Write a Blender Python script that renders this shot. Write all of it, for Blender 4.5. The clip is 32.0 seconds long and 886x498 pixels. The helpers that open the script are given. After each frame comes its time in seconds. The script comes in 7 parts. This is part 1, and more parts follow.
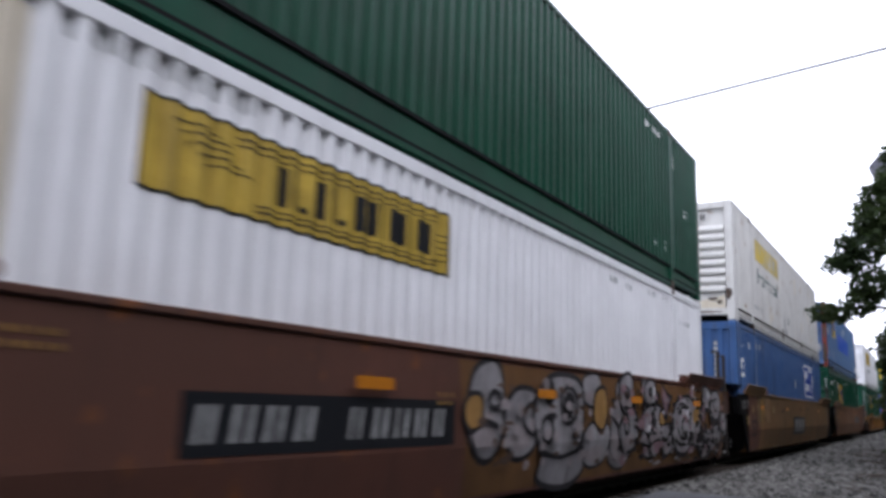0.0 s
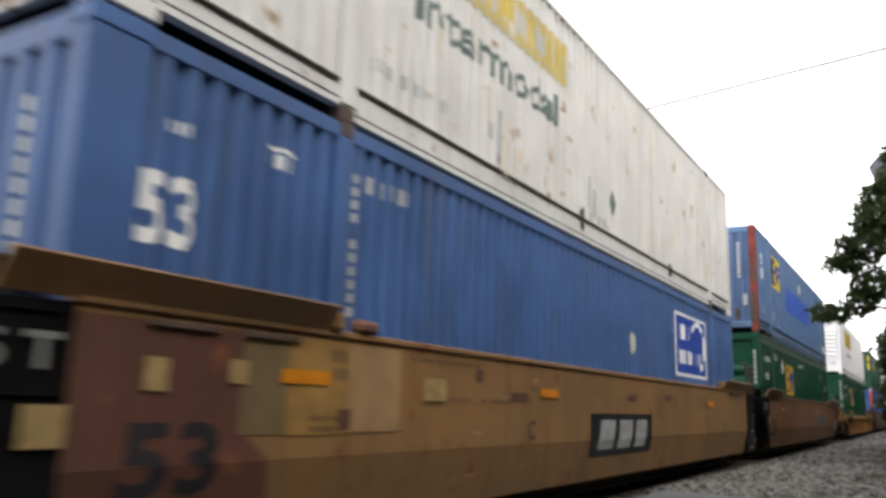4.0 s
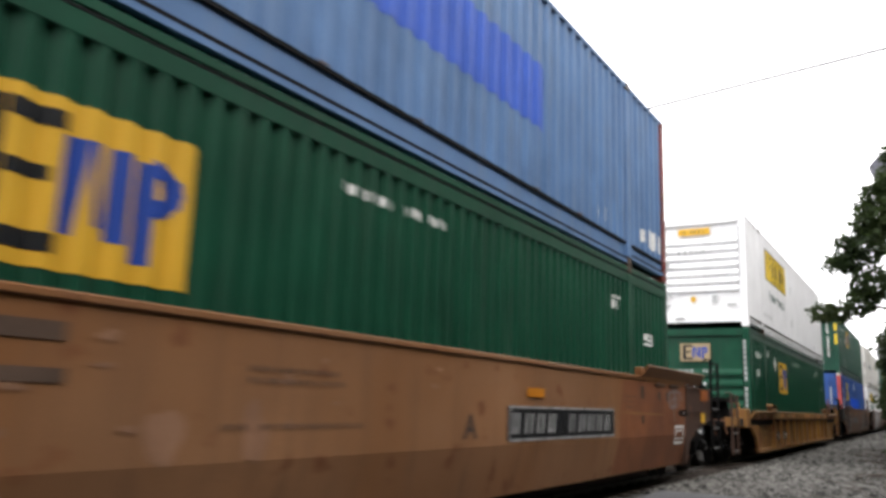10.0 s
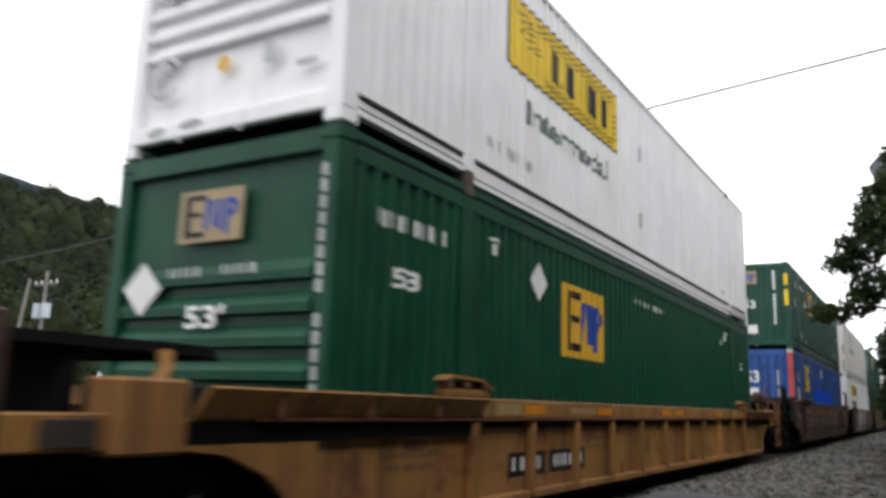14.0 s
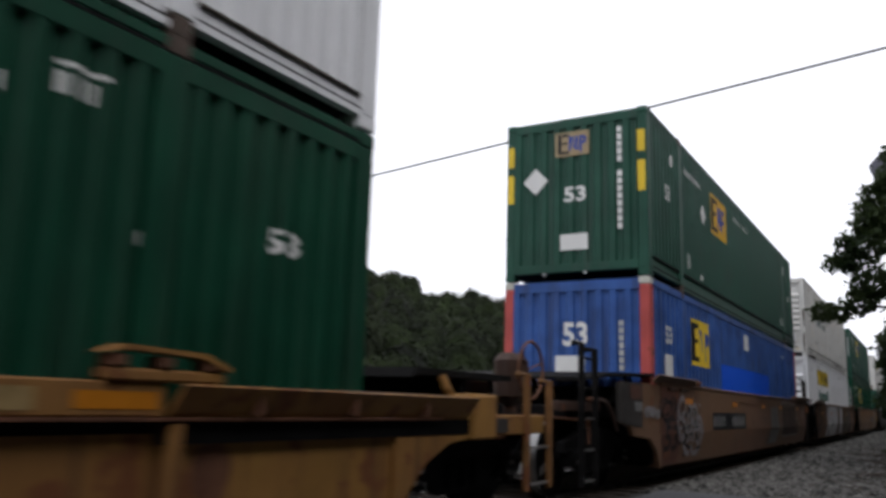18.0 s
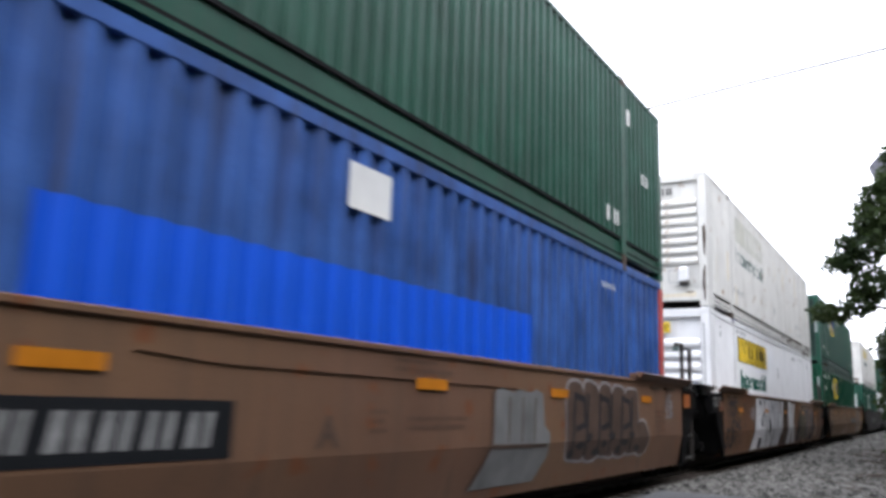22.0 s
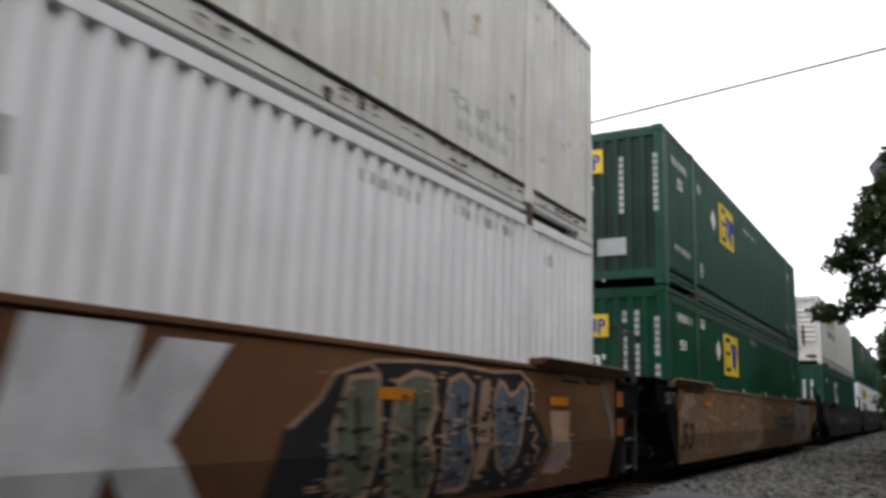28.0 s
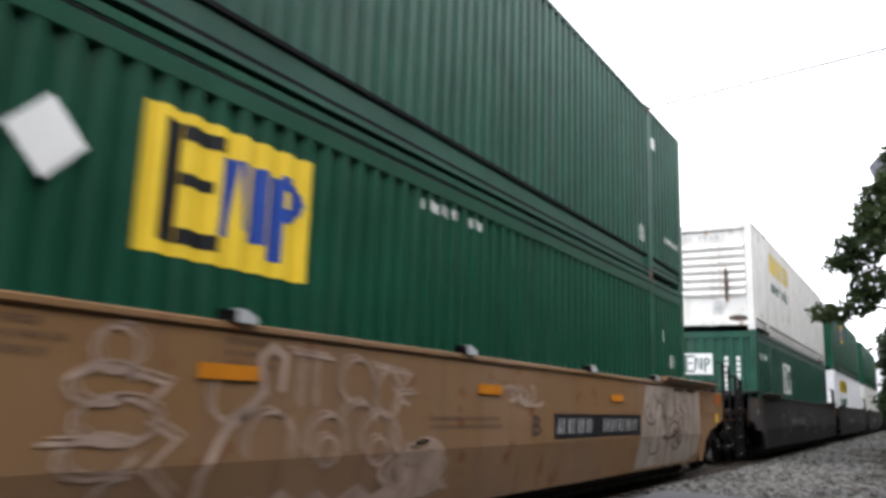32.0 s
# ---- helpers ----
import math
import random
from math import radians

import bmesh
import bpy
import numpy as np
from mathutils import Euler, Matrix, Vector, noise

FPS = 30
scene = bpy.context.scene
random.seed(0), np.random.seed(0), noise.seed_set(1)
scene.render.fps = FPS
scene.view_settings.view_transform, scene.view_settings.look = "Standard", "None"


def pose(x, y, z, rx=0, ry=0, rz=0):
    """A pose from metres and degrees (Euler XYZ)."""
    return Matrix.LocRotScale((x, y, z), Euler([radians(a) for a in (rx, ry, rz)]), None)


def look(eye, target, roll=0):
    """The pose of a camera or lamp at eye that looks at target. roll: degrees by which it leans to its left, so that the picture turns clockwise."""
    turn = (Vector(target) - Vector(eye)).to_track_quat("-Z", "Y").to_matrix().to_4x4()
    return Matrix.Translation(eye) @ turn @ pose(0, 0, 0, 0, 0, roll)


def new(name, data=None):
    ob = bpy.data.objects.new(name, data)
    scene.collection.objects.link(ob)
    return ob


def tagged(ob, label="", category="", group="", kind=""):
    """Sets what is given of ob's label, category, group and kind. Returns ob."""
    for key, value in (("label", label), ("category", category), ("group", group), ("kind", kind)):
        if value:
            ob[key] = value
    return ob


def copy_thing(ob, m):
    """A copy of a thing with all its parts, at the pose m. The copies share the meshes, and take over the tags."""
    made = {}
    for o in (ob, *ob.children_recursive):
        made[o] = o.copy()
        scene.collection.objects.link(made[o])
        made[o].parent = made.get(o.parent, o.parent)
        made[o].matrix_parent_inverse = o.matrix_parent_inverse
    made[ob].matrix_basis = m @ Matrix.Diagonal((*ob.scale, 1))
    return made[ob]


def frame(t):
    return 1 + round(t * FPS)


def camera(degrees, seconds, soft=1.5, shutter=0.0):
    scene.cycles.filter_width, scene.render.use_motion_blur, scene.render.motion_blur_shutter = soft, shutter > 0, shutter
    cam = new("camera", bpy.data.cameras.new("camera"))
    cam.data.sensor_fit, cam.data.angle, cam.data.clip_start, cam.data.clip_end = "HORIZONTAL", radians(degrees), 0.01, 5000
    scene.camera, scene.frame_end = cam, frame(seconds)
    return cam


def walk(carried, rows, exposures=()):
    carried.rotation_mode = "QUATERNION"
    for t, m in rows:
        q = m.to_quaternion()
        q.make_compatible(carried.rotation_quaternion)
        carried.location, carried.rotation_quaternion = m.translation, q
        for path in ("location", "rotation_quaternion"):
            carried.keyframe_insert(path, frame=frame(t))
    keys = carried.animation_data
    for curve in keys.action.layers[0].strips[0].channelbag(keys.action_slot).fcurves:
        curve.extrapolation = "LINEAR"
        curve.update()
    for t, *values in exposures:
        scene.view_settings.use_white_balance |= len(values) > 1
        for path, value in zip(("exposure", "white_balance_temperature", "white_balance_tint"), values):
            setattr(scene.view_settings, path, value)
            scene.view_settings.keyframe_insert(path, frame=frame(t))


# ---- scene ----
cam = camera(58.1, 32.0, soft=3.5, shutter=0.7)

# tripod position beside the line, with two short bumps of the head (seconds, yaw and pitch added)
EYE = (5.028, 0.0, 1.141)
BUMPS = [(0, 0, 0), (1.05, 0, 0), (1.3, .13, 0), (1.5, .40, -.11), (1.7, .39, -.11), (1.9, .23, -.07), (2.0, .15, 0),
         (2.2, -.06, 0), (2.4, -.06, .11), (2.5, -.05, .47), (2.6, -.06, .53), (2.7, -.06, .44), (2.8, -.06, .18),
         (3.0, -.05, .06), (3.25, 0, 0), (17.9, 0, 0), (18.0, 0, -.05), (18.3, 0, .12), (18.5, 0, .34), (18.7, -.04, .42),
         (18.85, .02, .12), (19.0, .30, .17), (19.3, .58, .29), (19.5, .45, .39), (19.65, .15, .49), (19.8, 0, .5),
         (20.0, 0, .39), (20.2, -.03, .33), (20.5, 0, .11), (20.8, 0, 0), (32.0, 0, 0)]
# the film's automatic exposure and white balance: seconds, stops, kelvin, tint
EXPOSED = [(0, 0.38, 5900, 16), (1, 0.15, 6600, 11), (2, 0, 6700, 10), (3, 0.25, 6800, 10), (4, 0.83, 6800, 10), (6.5, 0.7, 6500, 10), (8, 0.75, 6500, 10), (9, 0.98, 6650, 10), (10, 0.88, 6700, 10),
           (11, 0.61, 6500, 10), (12, -0.35, 6500, 10), (13, -0.55, 6500, 10), (13.5, -0.15, 6500, 10), (14, 0.3, 6500, 10), (15, 0.55, 6850, 9), (15.5, 0.55, 6850, 9), (17.5, -0.19, 6500, 10), (18, -0.4, 6300, 12),
           (19, -0.65, 6100, 14), (19.5, -0.25, 5900, 15), (20, 0.6, 5800, 16), (21, 1.0, 5300, 14), (22, 1.0, 6100, 12), (23, 0.97, 6700, 9), (24, 0.6, 6900, 8), (25, 0.1, 6500, 10), (26, 0.15, 6500, 10),
           (28.5, 0.02, 6500, 10), (29, 0.0, 6500, 10), (30, 0.88, 6450, 10), (31, 1.02, 6350, 11), (32, 1.02, 6300, 11)]
walk(cam, [(t, pose(*EYE, 100.97 + p, -1.768, 30.92 + y)) for t, y, p in BUMPS], EXPOSED)

# ------------------------------------------------------------------ light: a bright overcast sky
world = bpy.data.worlds.new("overcast_sky")
scene.world = world
world.use_nodes = True
wn, wl = world.node_tree.nodes, world.node_tree.links
sky = wn.new("ShaderNodeTexSky")
sky.sky_type = "NISHITA"
sky.sun_disc = False
sky.sun_elevation, sky.sun_rotation = radians(52), radians(120)
sky.air_density, sky.dust_density, sky.ozone_density = 1.2, 6.0, 1.0
grey = wn.new("ShaderNodeHueSaturation")
grey.inputs["Saturation"].default_value = 0.16
wl.new(sky.outputs[0], grey.inputs["Color"])
cloud = wn.new("ShaderNodeMix")
cloud.data_type = "RGBA"
cloud.inputs["Factor"].default_value = 0.8
cloud.inputs["B"].default_value = (15.5, 15.6, 16.2, 1)
wl.new(grey.outputs[0], cloud.inputs["A"])
wl.new(cloud.outputs["Result"], wn["Background"].inputs["Color"])
wn["Background"].inputs["Strength"].default_value = 0.135
sun = new("sun", bpy.data.lights.new("sun", "SUN"))
sun.data.energy, sun.data.angle, sun.data.color = 0.5, radians(25), (1.0, 0.97, 0.93)
sun.matrix_world = look((40, -30, 60), (0, 0, 0))

# ------------------------------------------------------------------ materials
def material(name, base, rough=0.5, metal=0.0, vary=0.25, scale=1.5, fine=40.0, bump=0.0, bump_scale=60.0, streak=0.0,
             rust=0.0, rust_color=(0.16, 0.06, 0.025), dirt=(0.05, 0.04, 0.035), spread=0.0, islands=False, fresh=0.2, second=None):
    """Painted or natural surface: two scales of tone, optional vertical streaks, a second worn tone, rust spots, relief and spread between pieces."""
    m = bpy.data.materials.new(name)
    m.use_nodes = True
    nd, ln = m.node_tree.nodes, m.node_tree.links
    sh = nd["Principled BSDF"]
    sh.inputs["Roughness"].default_value, sh.inputs["Metallic"].default_value = rough, metal
    sh.inputs["Specular IOR Level"].default_value = fresh
    co = nd.new("ShaderNodeTexCoord").outputs["Object"]

    def noise_at(size, detail=4.0, stretch=None):
        n = nd.new("ShaderNodeTexNoise")
        n.inputs["Scale"].default_value, n.inputs["Detail"].default_value = size, detail
        if stretch:
            mp = nd.new("ShaderNodeMapping")
            mp.inputs["Scale"].default_value = stretch
            ln.new(co, mp.inputs["Vector"])
            ln.new(mp.outputs[0], n.inputs["Vector"])
        else:
            ln.new(co, n.inputs["Vector"])
        return n.outputs["Fac"]

    def ramp(src, lo, hi, top=1.0):
        r = nd.new("ShaderNodeMapRange")
        r.inputs["From Min"].default_value, r.inputs["From Max"].default_value = lo, hi
        r.inputs["To Max"].default_value = top
        ln.new(src, r.inputs["Value"])
        return r.outputs[0]

    def blend(fac, a, b):
        x = nd.new("ShaderNodeMix")
        x.data_type = "RGBA"
        for key, v in (("Factor", fac), ("A", a), ("B", b)):
            if isinstance(v, bpy.types.NodeSocket):
                ln.new(v, x.inputs[key])
            else:
                x.inputs[key].default_value = (*v, 1) if isinstance(v, tuple) else v
        return x.outputs["Result"]

    base = tuple(base)
    dark = tuple(c * (1 - vary) for c in base)
    lite = tuple(min(1.0, c * (1 + vary * 0.6)) for c in base)
    col = blend(ramp(noise_at(scale), 0.3, 0.7), dark, lite)
    if second:
        col = blend(ramp(noise_at(second[1], 3), 0.42, 0.60), col, second[0])
    col = blend(ramp(noise_at(fine, 6), 0.45, 0.75, 0.35), col, dark)
    if streak:
        col = blend(ramp(noise_at(1.0, 5, (6.0, 6.0, 0.35)), 0.52, 0.72, streak), col, dirt)
    if rust:
        col = blend(ramp(noise_at(3.3, 8), 0.62 - rust * 0.2, 0.70 - rust * 0.2), col, rust_color)
    if spread:
        src = nd.new("ShaderNodeNewGeometry").outputs["Random Per Island"] if islands else nd.new("ShaderNodeObjectInfo").outputs["Random"]
        hs = nd.new("ShaderNodeHueSaturation")
        ln.new(ramp(src, 0, 1, 1), hs.inputs["Value"])
        r = hs.inputs["Value"].links[0].from_node
        r.inputs["To Min"].default_value, r.inputs["To Max"].default_value = 1 - spread, 1 + spread
        ln.new(col, hs.inputs["Color"])
        col = hs.outputs[0]
    ln.new(col, sh.inputs["Base Color"])
    if bump:
        b = nd.new("ShaderNodeBump")
        b.inputs["Strength"].default_value, b.inputs["Distance"].default_value = bump, 0.02
        ln.new(noise_at(bump_scale, 5), b.inputs["Height"])
        ln.new(b.outputs[0], sh.inputs["Normal"])
    return m


MAT = {
    "green": material("green_paint", (0.008, 0.058, 0.032), 0.40, vary=0.25, streak=0.3, dirt=(0.036, 0.056, 0.042), fresh=0.14),
    "green_old": material("faded_green_paint", (0.020, 0.074, 0.050), 0.42, vary=0.28, streak=0.5, dirt=(0.045, 0.064, 0.054), fresh=0.16),
    # for a front wall: darker base and heavier streaks than the sides
    "green_front": material("grimy_green_paint", (0.022, 0.046, 0.037), 0.5, vary=0.3, streak=0.8, dirt=(0.028, 0.030, 0.028), fresh=0.15),
    "white": material("white_container_paint", (0.80, 0.80, 0.81), 0.4, vary=0.08, streak=0.18, dirt=(0.42, 0.41, 0.40)),
    "white_old": material("weathered_white_paint", (0.66, 0.65, 0.62), 0.5, vary=0.12, streak=0.35, dirt=(0.34, 0.31, 0.27), rust=-0.1, rust_color=(0.34, 0.24, 0.15)),
    "blue": material("blue_container_paint", (0.052, 0.112, 0.265), 0.45, vary=0.25, scale=1.2, streak=0.6, dirt=(0.07, 0.085, 0.125)),
    "blue_pale": material("chalky_blue_paint", (0.10, 0.19, 0.36), 0.5, vary=0.22, streak=0.6, dirt=(0.15, 0.20, 0.28)),
    # front wall again: base below the chalky blue, with dirt streaks
    "blue_front": material("grimy_blue_paint", (0.075, 0.125, 0.24), 0.55, vary=0.3, scale=1.0, streak=0.9, dirt=(0.055, 0.06, 0.075)),
    "blue_deep": material("deep_blue_paint", (0.038, 0.098, 0.31), 0.45, vary=0.42, scale=2.0, streak=0.85, dirt=(0.035, 0.05, 0.12)),
    "blue_bright": material("bright_blue_patch_paint", (0.014, 0.095, 0.62), 0.4, vary=0.08),
    "red_post": material("red_oxide_paint", (0.48, 0.09, 0.08), 0.5, vary=0.25, streak=0.3, rust=0.1),
    "yellow_film": material("yellow_film", (0.74, 0.52, 0.035), 0.45, vary=0.12, streak=0.2, dirt=(0.45, 0.32, 0.06)),
    "yellow_faded": material("faded_yellow_film", (0.62, 0.47, 0.10), 0.5, vary=0.2, streak=0.4, dirt=(0.45, 0.36, 0.16)),
    "gold_film": material("gold_film", (0.62, 0.36, 0.035), 0.45, vary=0.1),
    "beige_film": material("beige_film", (0.34, 0.26, 0.15), 0.55, vary=0.2),
    "yellow_worn": material("worn_yellow_film", (0.50, 0.35, 0.055), 0.5, vary=0.3, scale=3, streak=0.7, dirt=(0.22, 0.15, 0.045)),
    "white_stain": material("rust_stained_white_paint", (0.66, 0.60, 0.48), 0.5, vary=0.15, streak=0.5, dirt=(0.48, 0.38, 0.25)),
    # seam line of the pale boxes: rust tone and the panel foot's shade together
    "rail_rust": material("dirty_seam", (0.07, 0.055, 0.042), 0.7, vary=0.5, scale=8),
    "ghost_film": material("worn_grey_film", (0.5, 0.5, 0.44), 0.55, vary=0.2),
    "black_film": material("black_film", (0.012, 0.013, 0.015), 0.45, vary=0.1),
    "navy_film": material("blue_film", (0.02, 0.06, 0.30), 0.45, vary=0.1),
    "green_film": material("dark_green_film", (0.008, 0.09, 0.06), 0.45, vary=0.1),
    "grey_film": material("grey_green_film", (0.13, 0.17, 0.16), 0.5, vary=0.2),
    "white_film": material("white_film", (0.72, 0.72, 0.70), 0.5, vary=0.15),
    "board_paint": material("worn_white_lettering", (0.30, 0.30, 0.295), 0.6, vary=0.45, scale=6, fine=30, streak=0.4, dirt=(0.12, 0.11, 0.10)),
    "spray_silver": material("silver_spray_paint", (0.265, 0.25, 0.255), 0.55, vary=0.4, scale=3, fine=18, streak=0.6, dirt=(0.12, 0.105, 0.105)),
    "spray_pale": material("faded_rose_spray_paint", (0.27, 0.235, 0.235), 0.6, vary=0.3, scale=3),
    "tan_orange": material("orange_tan_paint", (0.152, 0.075, 0.027), 0.6, vary=0.35, scale=1.2, streak=0.5, dirt=(0.085, 0.044, 0.022)),
    "spray_slate": material("dark_slate_spray_paint", (0.045, 0.045, 0.05), 0.65, vary=0.3, scale=4),
    "spray_haze": material("thin_pinkish_spray_paint", (0.34, 0.245, 0.19), 0.65, vary=0.35, scale=5, fine=25),
    "mark_grey": material("worn_lettering", (0.42, 0.43, 0.43), 0.6, vary=0.3),
    "casting": material("rusty_casting", (0.09, 0.066, 0.052), 0.7, vary=0.4, scale=6, bump=0.3, rust=0.2),
    "gap_black": material("black_underside", (0.012, 0.012, 0.013), 0.8, vary=0.3, fresh=0.06),
    "brown": material("brown_freight_paint", (0.150, 0.082, 0.052), 0.55, vary=0.25, scale=0.8, streak=0.5, dirt=(0.09, 0.06, 0.042), rust=0.08, bump=0.15, second=((0.162, 0.092, 0.052), 0.25)),
    "oxide": material("red_oxide_freight_paint", (0.118, 0.049, 0.033), 0.55, vary=0.25, scale=0.8, streak=0.5, dirt=(0.065, 0.033, 0.025), rust=0.06, bump=0.15, second=((0.088, 0.042, 0.030), 0.5)),
    "amber": material("amber_brown_freight_paint", (0.140, 0.068, 0.030), 0.55, vary=0.28, scale=0.8, streak=0.6, dirt=(0.075, 0.042, 0.026), rust=0.1, bump=0.15, second=((0.105, 0.048, 0.024), 0.6)),
    "tan": material("rose_tan_freight_paint", (0.245, 0.121, 0.058), 0.55, vary=0.25, scale=0.55, streak=0.4, dirt=(0.13, 0.066, 0.036), rust=0.05, bump=0.15, second=((0.190, 0.080, 0.028), 0.35)),
    "olive_tan": material("olive_tan_freight_paint", (0.182, 0.106, 0.044), 0.55, vary=0.28, scale=0.7, streak=0.45, dirt=(0.10, 0.058, 0.03), rust=0.06, bump=0.15, second=((0.225, 0.118, 0.045), 0.6)),
    "dusty_tan": material("dusty_tan_freight_paint", (0.214, 0.130, 0.074), 0.55, vary=0.25, scale=0.6, streak=0.45, dirt=(0.125, 0.072, 0.042), rust=0.05, bump=0.15, second=((0.190, 0.104, 0.044), 0.45)),
    "umber": material("dark_brown_paint", (0.062, 0.035, 0.026), 0.6, vary=0.3, scale=0.8, streak=0.5, dirt=(0.036, 0.025, 0.021), rust=0.15, bump=0.15),
    "slate": material("dusty_dark_paint", (0.042, 0.037, 0.034), 0.65, vary=0.25, scale=0.9, streak=0.5, dirt=(0.025, 0.022, 0.02), bump=0.15),
    "yellow_car": material("yellow_freight_paint", (0.31, 0.160, 0.042), 0.6, vary=0.35, scale=0.9, streak=0.9, dirt=(0.10, 0.048, 0.024), rust=0.2, bump=0.15, second=((0.22, 0.105, 0.035), 0.8)),
    "ochre": material("ochre_patch_paint", (0.29, 0.165, 0.05), 0.55, vary=0.35, scale=3, streak=0.4, dirt=(0.19, 0.09, 0.035)),
    "olive_film": material("olive_patch_paint", (0.150, 0.105, 0.050), 0.55, vary=0.3, scale=2, streak=0.4, dirt=(0.10, 0.06, 0.03)),
    "sand_film": material("sand_patch_paint", (0.29, 0.175, 0.085), 0.6, vary=0.3, scale=2.5, streak=0.4, dirt=(0.19, 0.10, 0.05)),
    "rose_wear": material("bleached_rose_paint", (0.265, 0.142, 0.085), 0.6, vary=0.3, scale=2.5, streak=0.5, dirt=(0.2, 0.10, 0.058)),
    "orange": material("orange_reflector", (0.52, 0.185, 0.012), 0.4, vary=0.2, scale=5),
    "rust_orange": material("dull_orange_paint", (0.28, 0.085, 0.02), 0.55, vary=0.3, streak=0.4),
    "cream": material("cream_stencil_panel", (0.32, 0.22, 0.095), 0.55, vary=0.35, scale=6),
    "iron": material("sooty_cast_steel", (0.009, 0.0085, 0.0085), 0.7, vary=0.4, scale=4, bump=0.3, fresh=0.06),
    "steel": material("worn_steel", (0.35, 0.34, 0.33), 0.35, metal=0.9, vary=0.3, scale=5),
    "rusty": material("rusty_steel", (0.14, 0.062, 0.035), 0.75, vary=0.4, scale=5, bump=0.3),
    # near black: grime, with the underframe's shade put into the colour
    "grime_and_shade": material("black_grime", (0.006, 0.0056, 0.0056), 0.7, vary=0.4, scale=3, fresh=0.06),
    "spray_rose": material("rose_spray_paint", (0.24, 0.15, 0.165), 0.6, vary=0.3, scale=3),
    "spray_white": material("white_spray_paint", (0.52, 0.51, 0.52), 0.6, vary=0.25, scale=3),
    "spray_black": material("black_spray_paint", (0.022, 0.02, 0.022), 0.6, vary=0.3, scale=3),
    "spray_grey": material("grey_spray_paint", (0.17, 0.17, 0.165), 0.6, vary=0.3, scale=2.5),
    "spray_tan": material("pale_tan_spray_paint", (0.36, 0.23, 0.155), 0.65, vary=0.3, scale=3),
    "spray_blue": material("slate_blue_spray_paint", (0.105, 0.125, 0.155), 0.6, vary=0.35, scale=4),
    "spray_sage": material("sage_green_spray_paint", (0.115, 0.125, 0.085), 0.6, vary=0.35, scale=4),
    "pale_smear": material("pale_smeared_paint", (0.30, 0.245, 0.205), 0.6, vary=0.35, scale=2, streak=0.8, dirt=(0.19, 0.13, 0.09)),
    "spray_umber": material("umber_spray_paint", (0.085, 0.055, 0.04), 0.6, vary=0.3, scale=3),
    "gravel": material("limestone_ballast", (0.047, 0.044, 0.039), 0.9, vary=0.4, scale=0.6, fine=14, bump=0.8, bump_scale=30),
    "stone": material("ballast_stone", (0.098, 0.094, 0.086), 0.9, vary=0.35, scale=8, bump=0.4, spread=0.9, islands=True),
    "asphalt": material("worn_asphalt", (0.095, 0.095, 0.10), 0.85, vary=0.15, scale=1.2, fine=120, bump=0.4, bump_scale=220),
    "grass": material("dry_verge", (0.09, 0.10, 0.045), 0.9, vary=0.4, scale=0.2, fine=3, bump=0.5, bump_scale=4),
    "tie": material("creosoted_timber", (0.05, 0.04, 0.033), 0.85, vary=0.4, scale=4, bump=0.4),
    "leaf": material("leaf", (0.028, 0.046, 0.020), 0.5, vary=0.5, scale=0.8, spread=0.55, islands=True, second=((0.056, 0.075, 0.026), 0.55)),
    "wood_far": material("forest_crown", (0.0132, 0.0208, 0.0055), 0.9, vary=0.85, scale=0.13, fine=0.35, spread=0.22, islands=True),
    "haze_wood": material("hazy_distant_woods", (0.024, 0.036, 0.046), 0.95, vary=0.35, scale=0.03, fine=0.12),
    "bark": material("bark", (0.07, 0.055, 0.045), 0.9, vary=0.4, scale=3, bump=0.6, bump_scale=20),
    "pole": material("weathered_pole", (0.17, 0.16, 0.15), 0.85, vary=0.25, scale=3, bump=0.3),
    "wire": material("wire", (0.03, 0.03, 0.035), 0.5, vary=0.1),
    "galv": material("galvanised_sheet", (0.42, 0.46, 0.52), 0.45, vary=0.12),
    "tread_steel": material("worn_wheel_tread", (0.28, 0.275, 0.27), 0.33, metal=0.9, vary=0.3, scale=6),
    "red_worn": material("rusted_red_paint", (0.20, 0.042, 0.034), 0.6, vary=0.4, scale=3, streak=0.5, rust=0.3),
    "blue_faded": material("faded_blue_patch_paint", (0.045, 0.115, 0.50), 0.5, vary=0.15, streak=0.3, dirt=(0.08, 0.14, 0.40)),
    "lamp_grey": material("grey_lamp_housing", (0.13, 0.13, 0.16), 0.5, vary=0.15),
    "rust_orange_paint": material("red_orange_freight_paint", (0.215, 0.080, 0.034), 0.55, vary=0.3, scale=0.9, streak=0.5, dirt=(0.10, 0.042, 0.024), rust=0.1, bump=0.15, second=((0.14, 0.052, 0.026), 0.7)),
    "rusty_yellow": material("rusty_yellow_paint", (0.20, 0.098, 0.036), 0.65, vary=0.45, scale=5, rust=0.25, bump=0.2),
    "white_wall": material("white_siding", (0.72, 0.72, 0.72), 0.6, vary=0.1),
}

# leaves let some light through
lf = MAT["leaf"].node_tree
thin = lf.nodes.new("ShaderNodeBsdfTranslucent")
thin.inputs["Color"].default_value = (0.045, 0.072, 0.02, 1)
both = lf.nodes.new("ShaderNodeMixShader")
both.inputs["Fac"].default_value = 0.4
lf.links.new(lf.nodes["Principled BSDF"].outputs[0], both.inputs[1])
lf.links.new(thin.outputs[0], both.inputs[2])
lf.links.new(both.outputs[0], lf.nodes["Material Output"].inputs["Surface"])

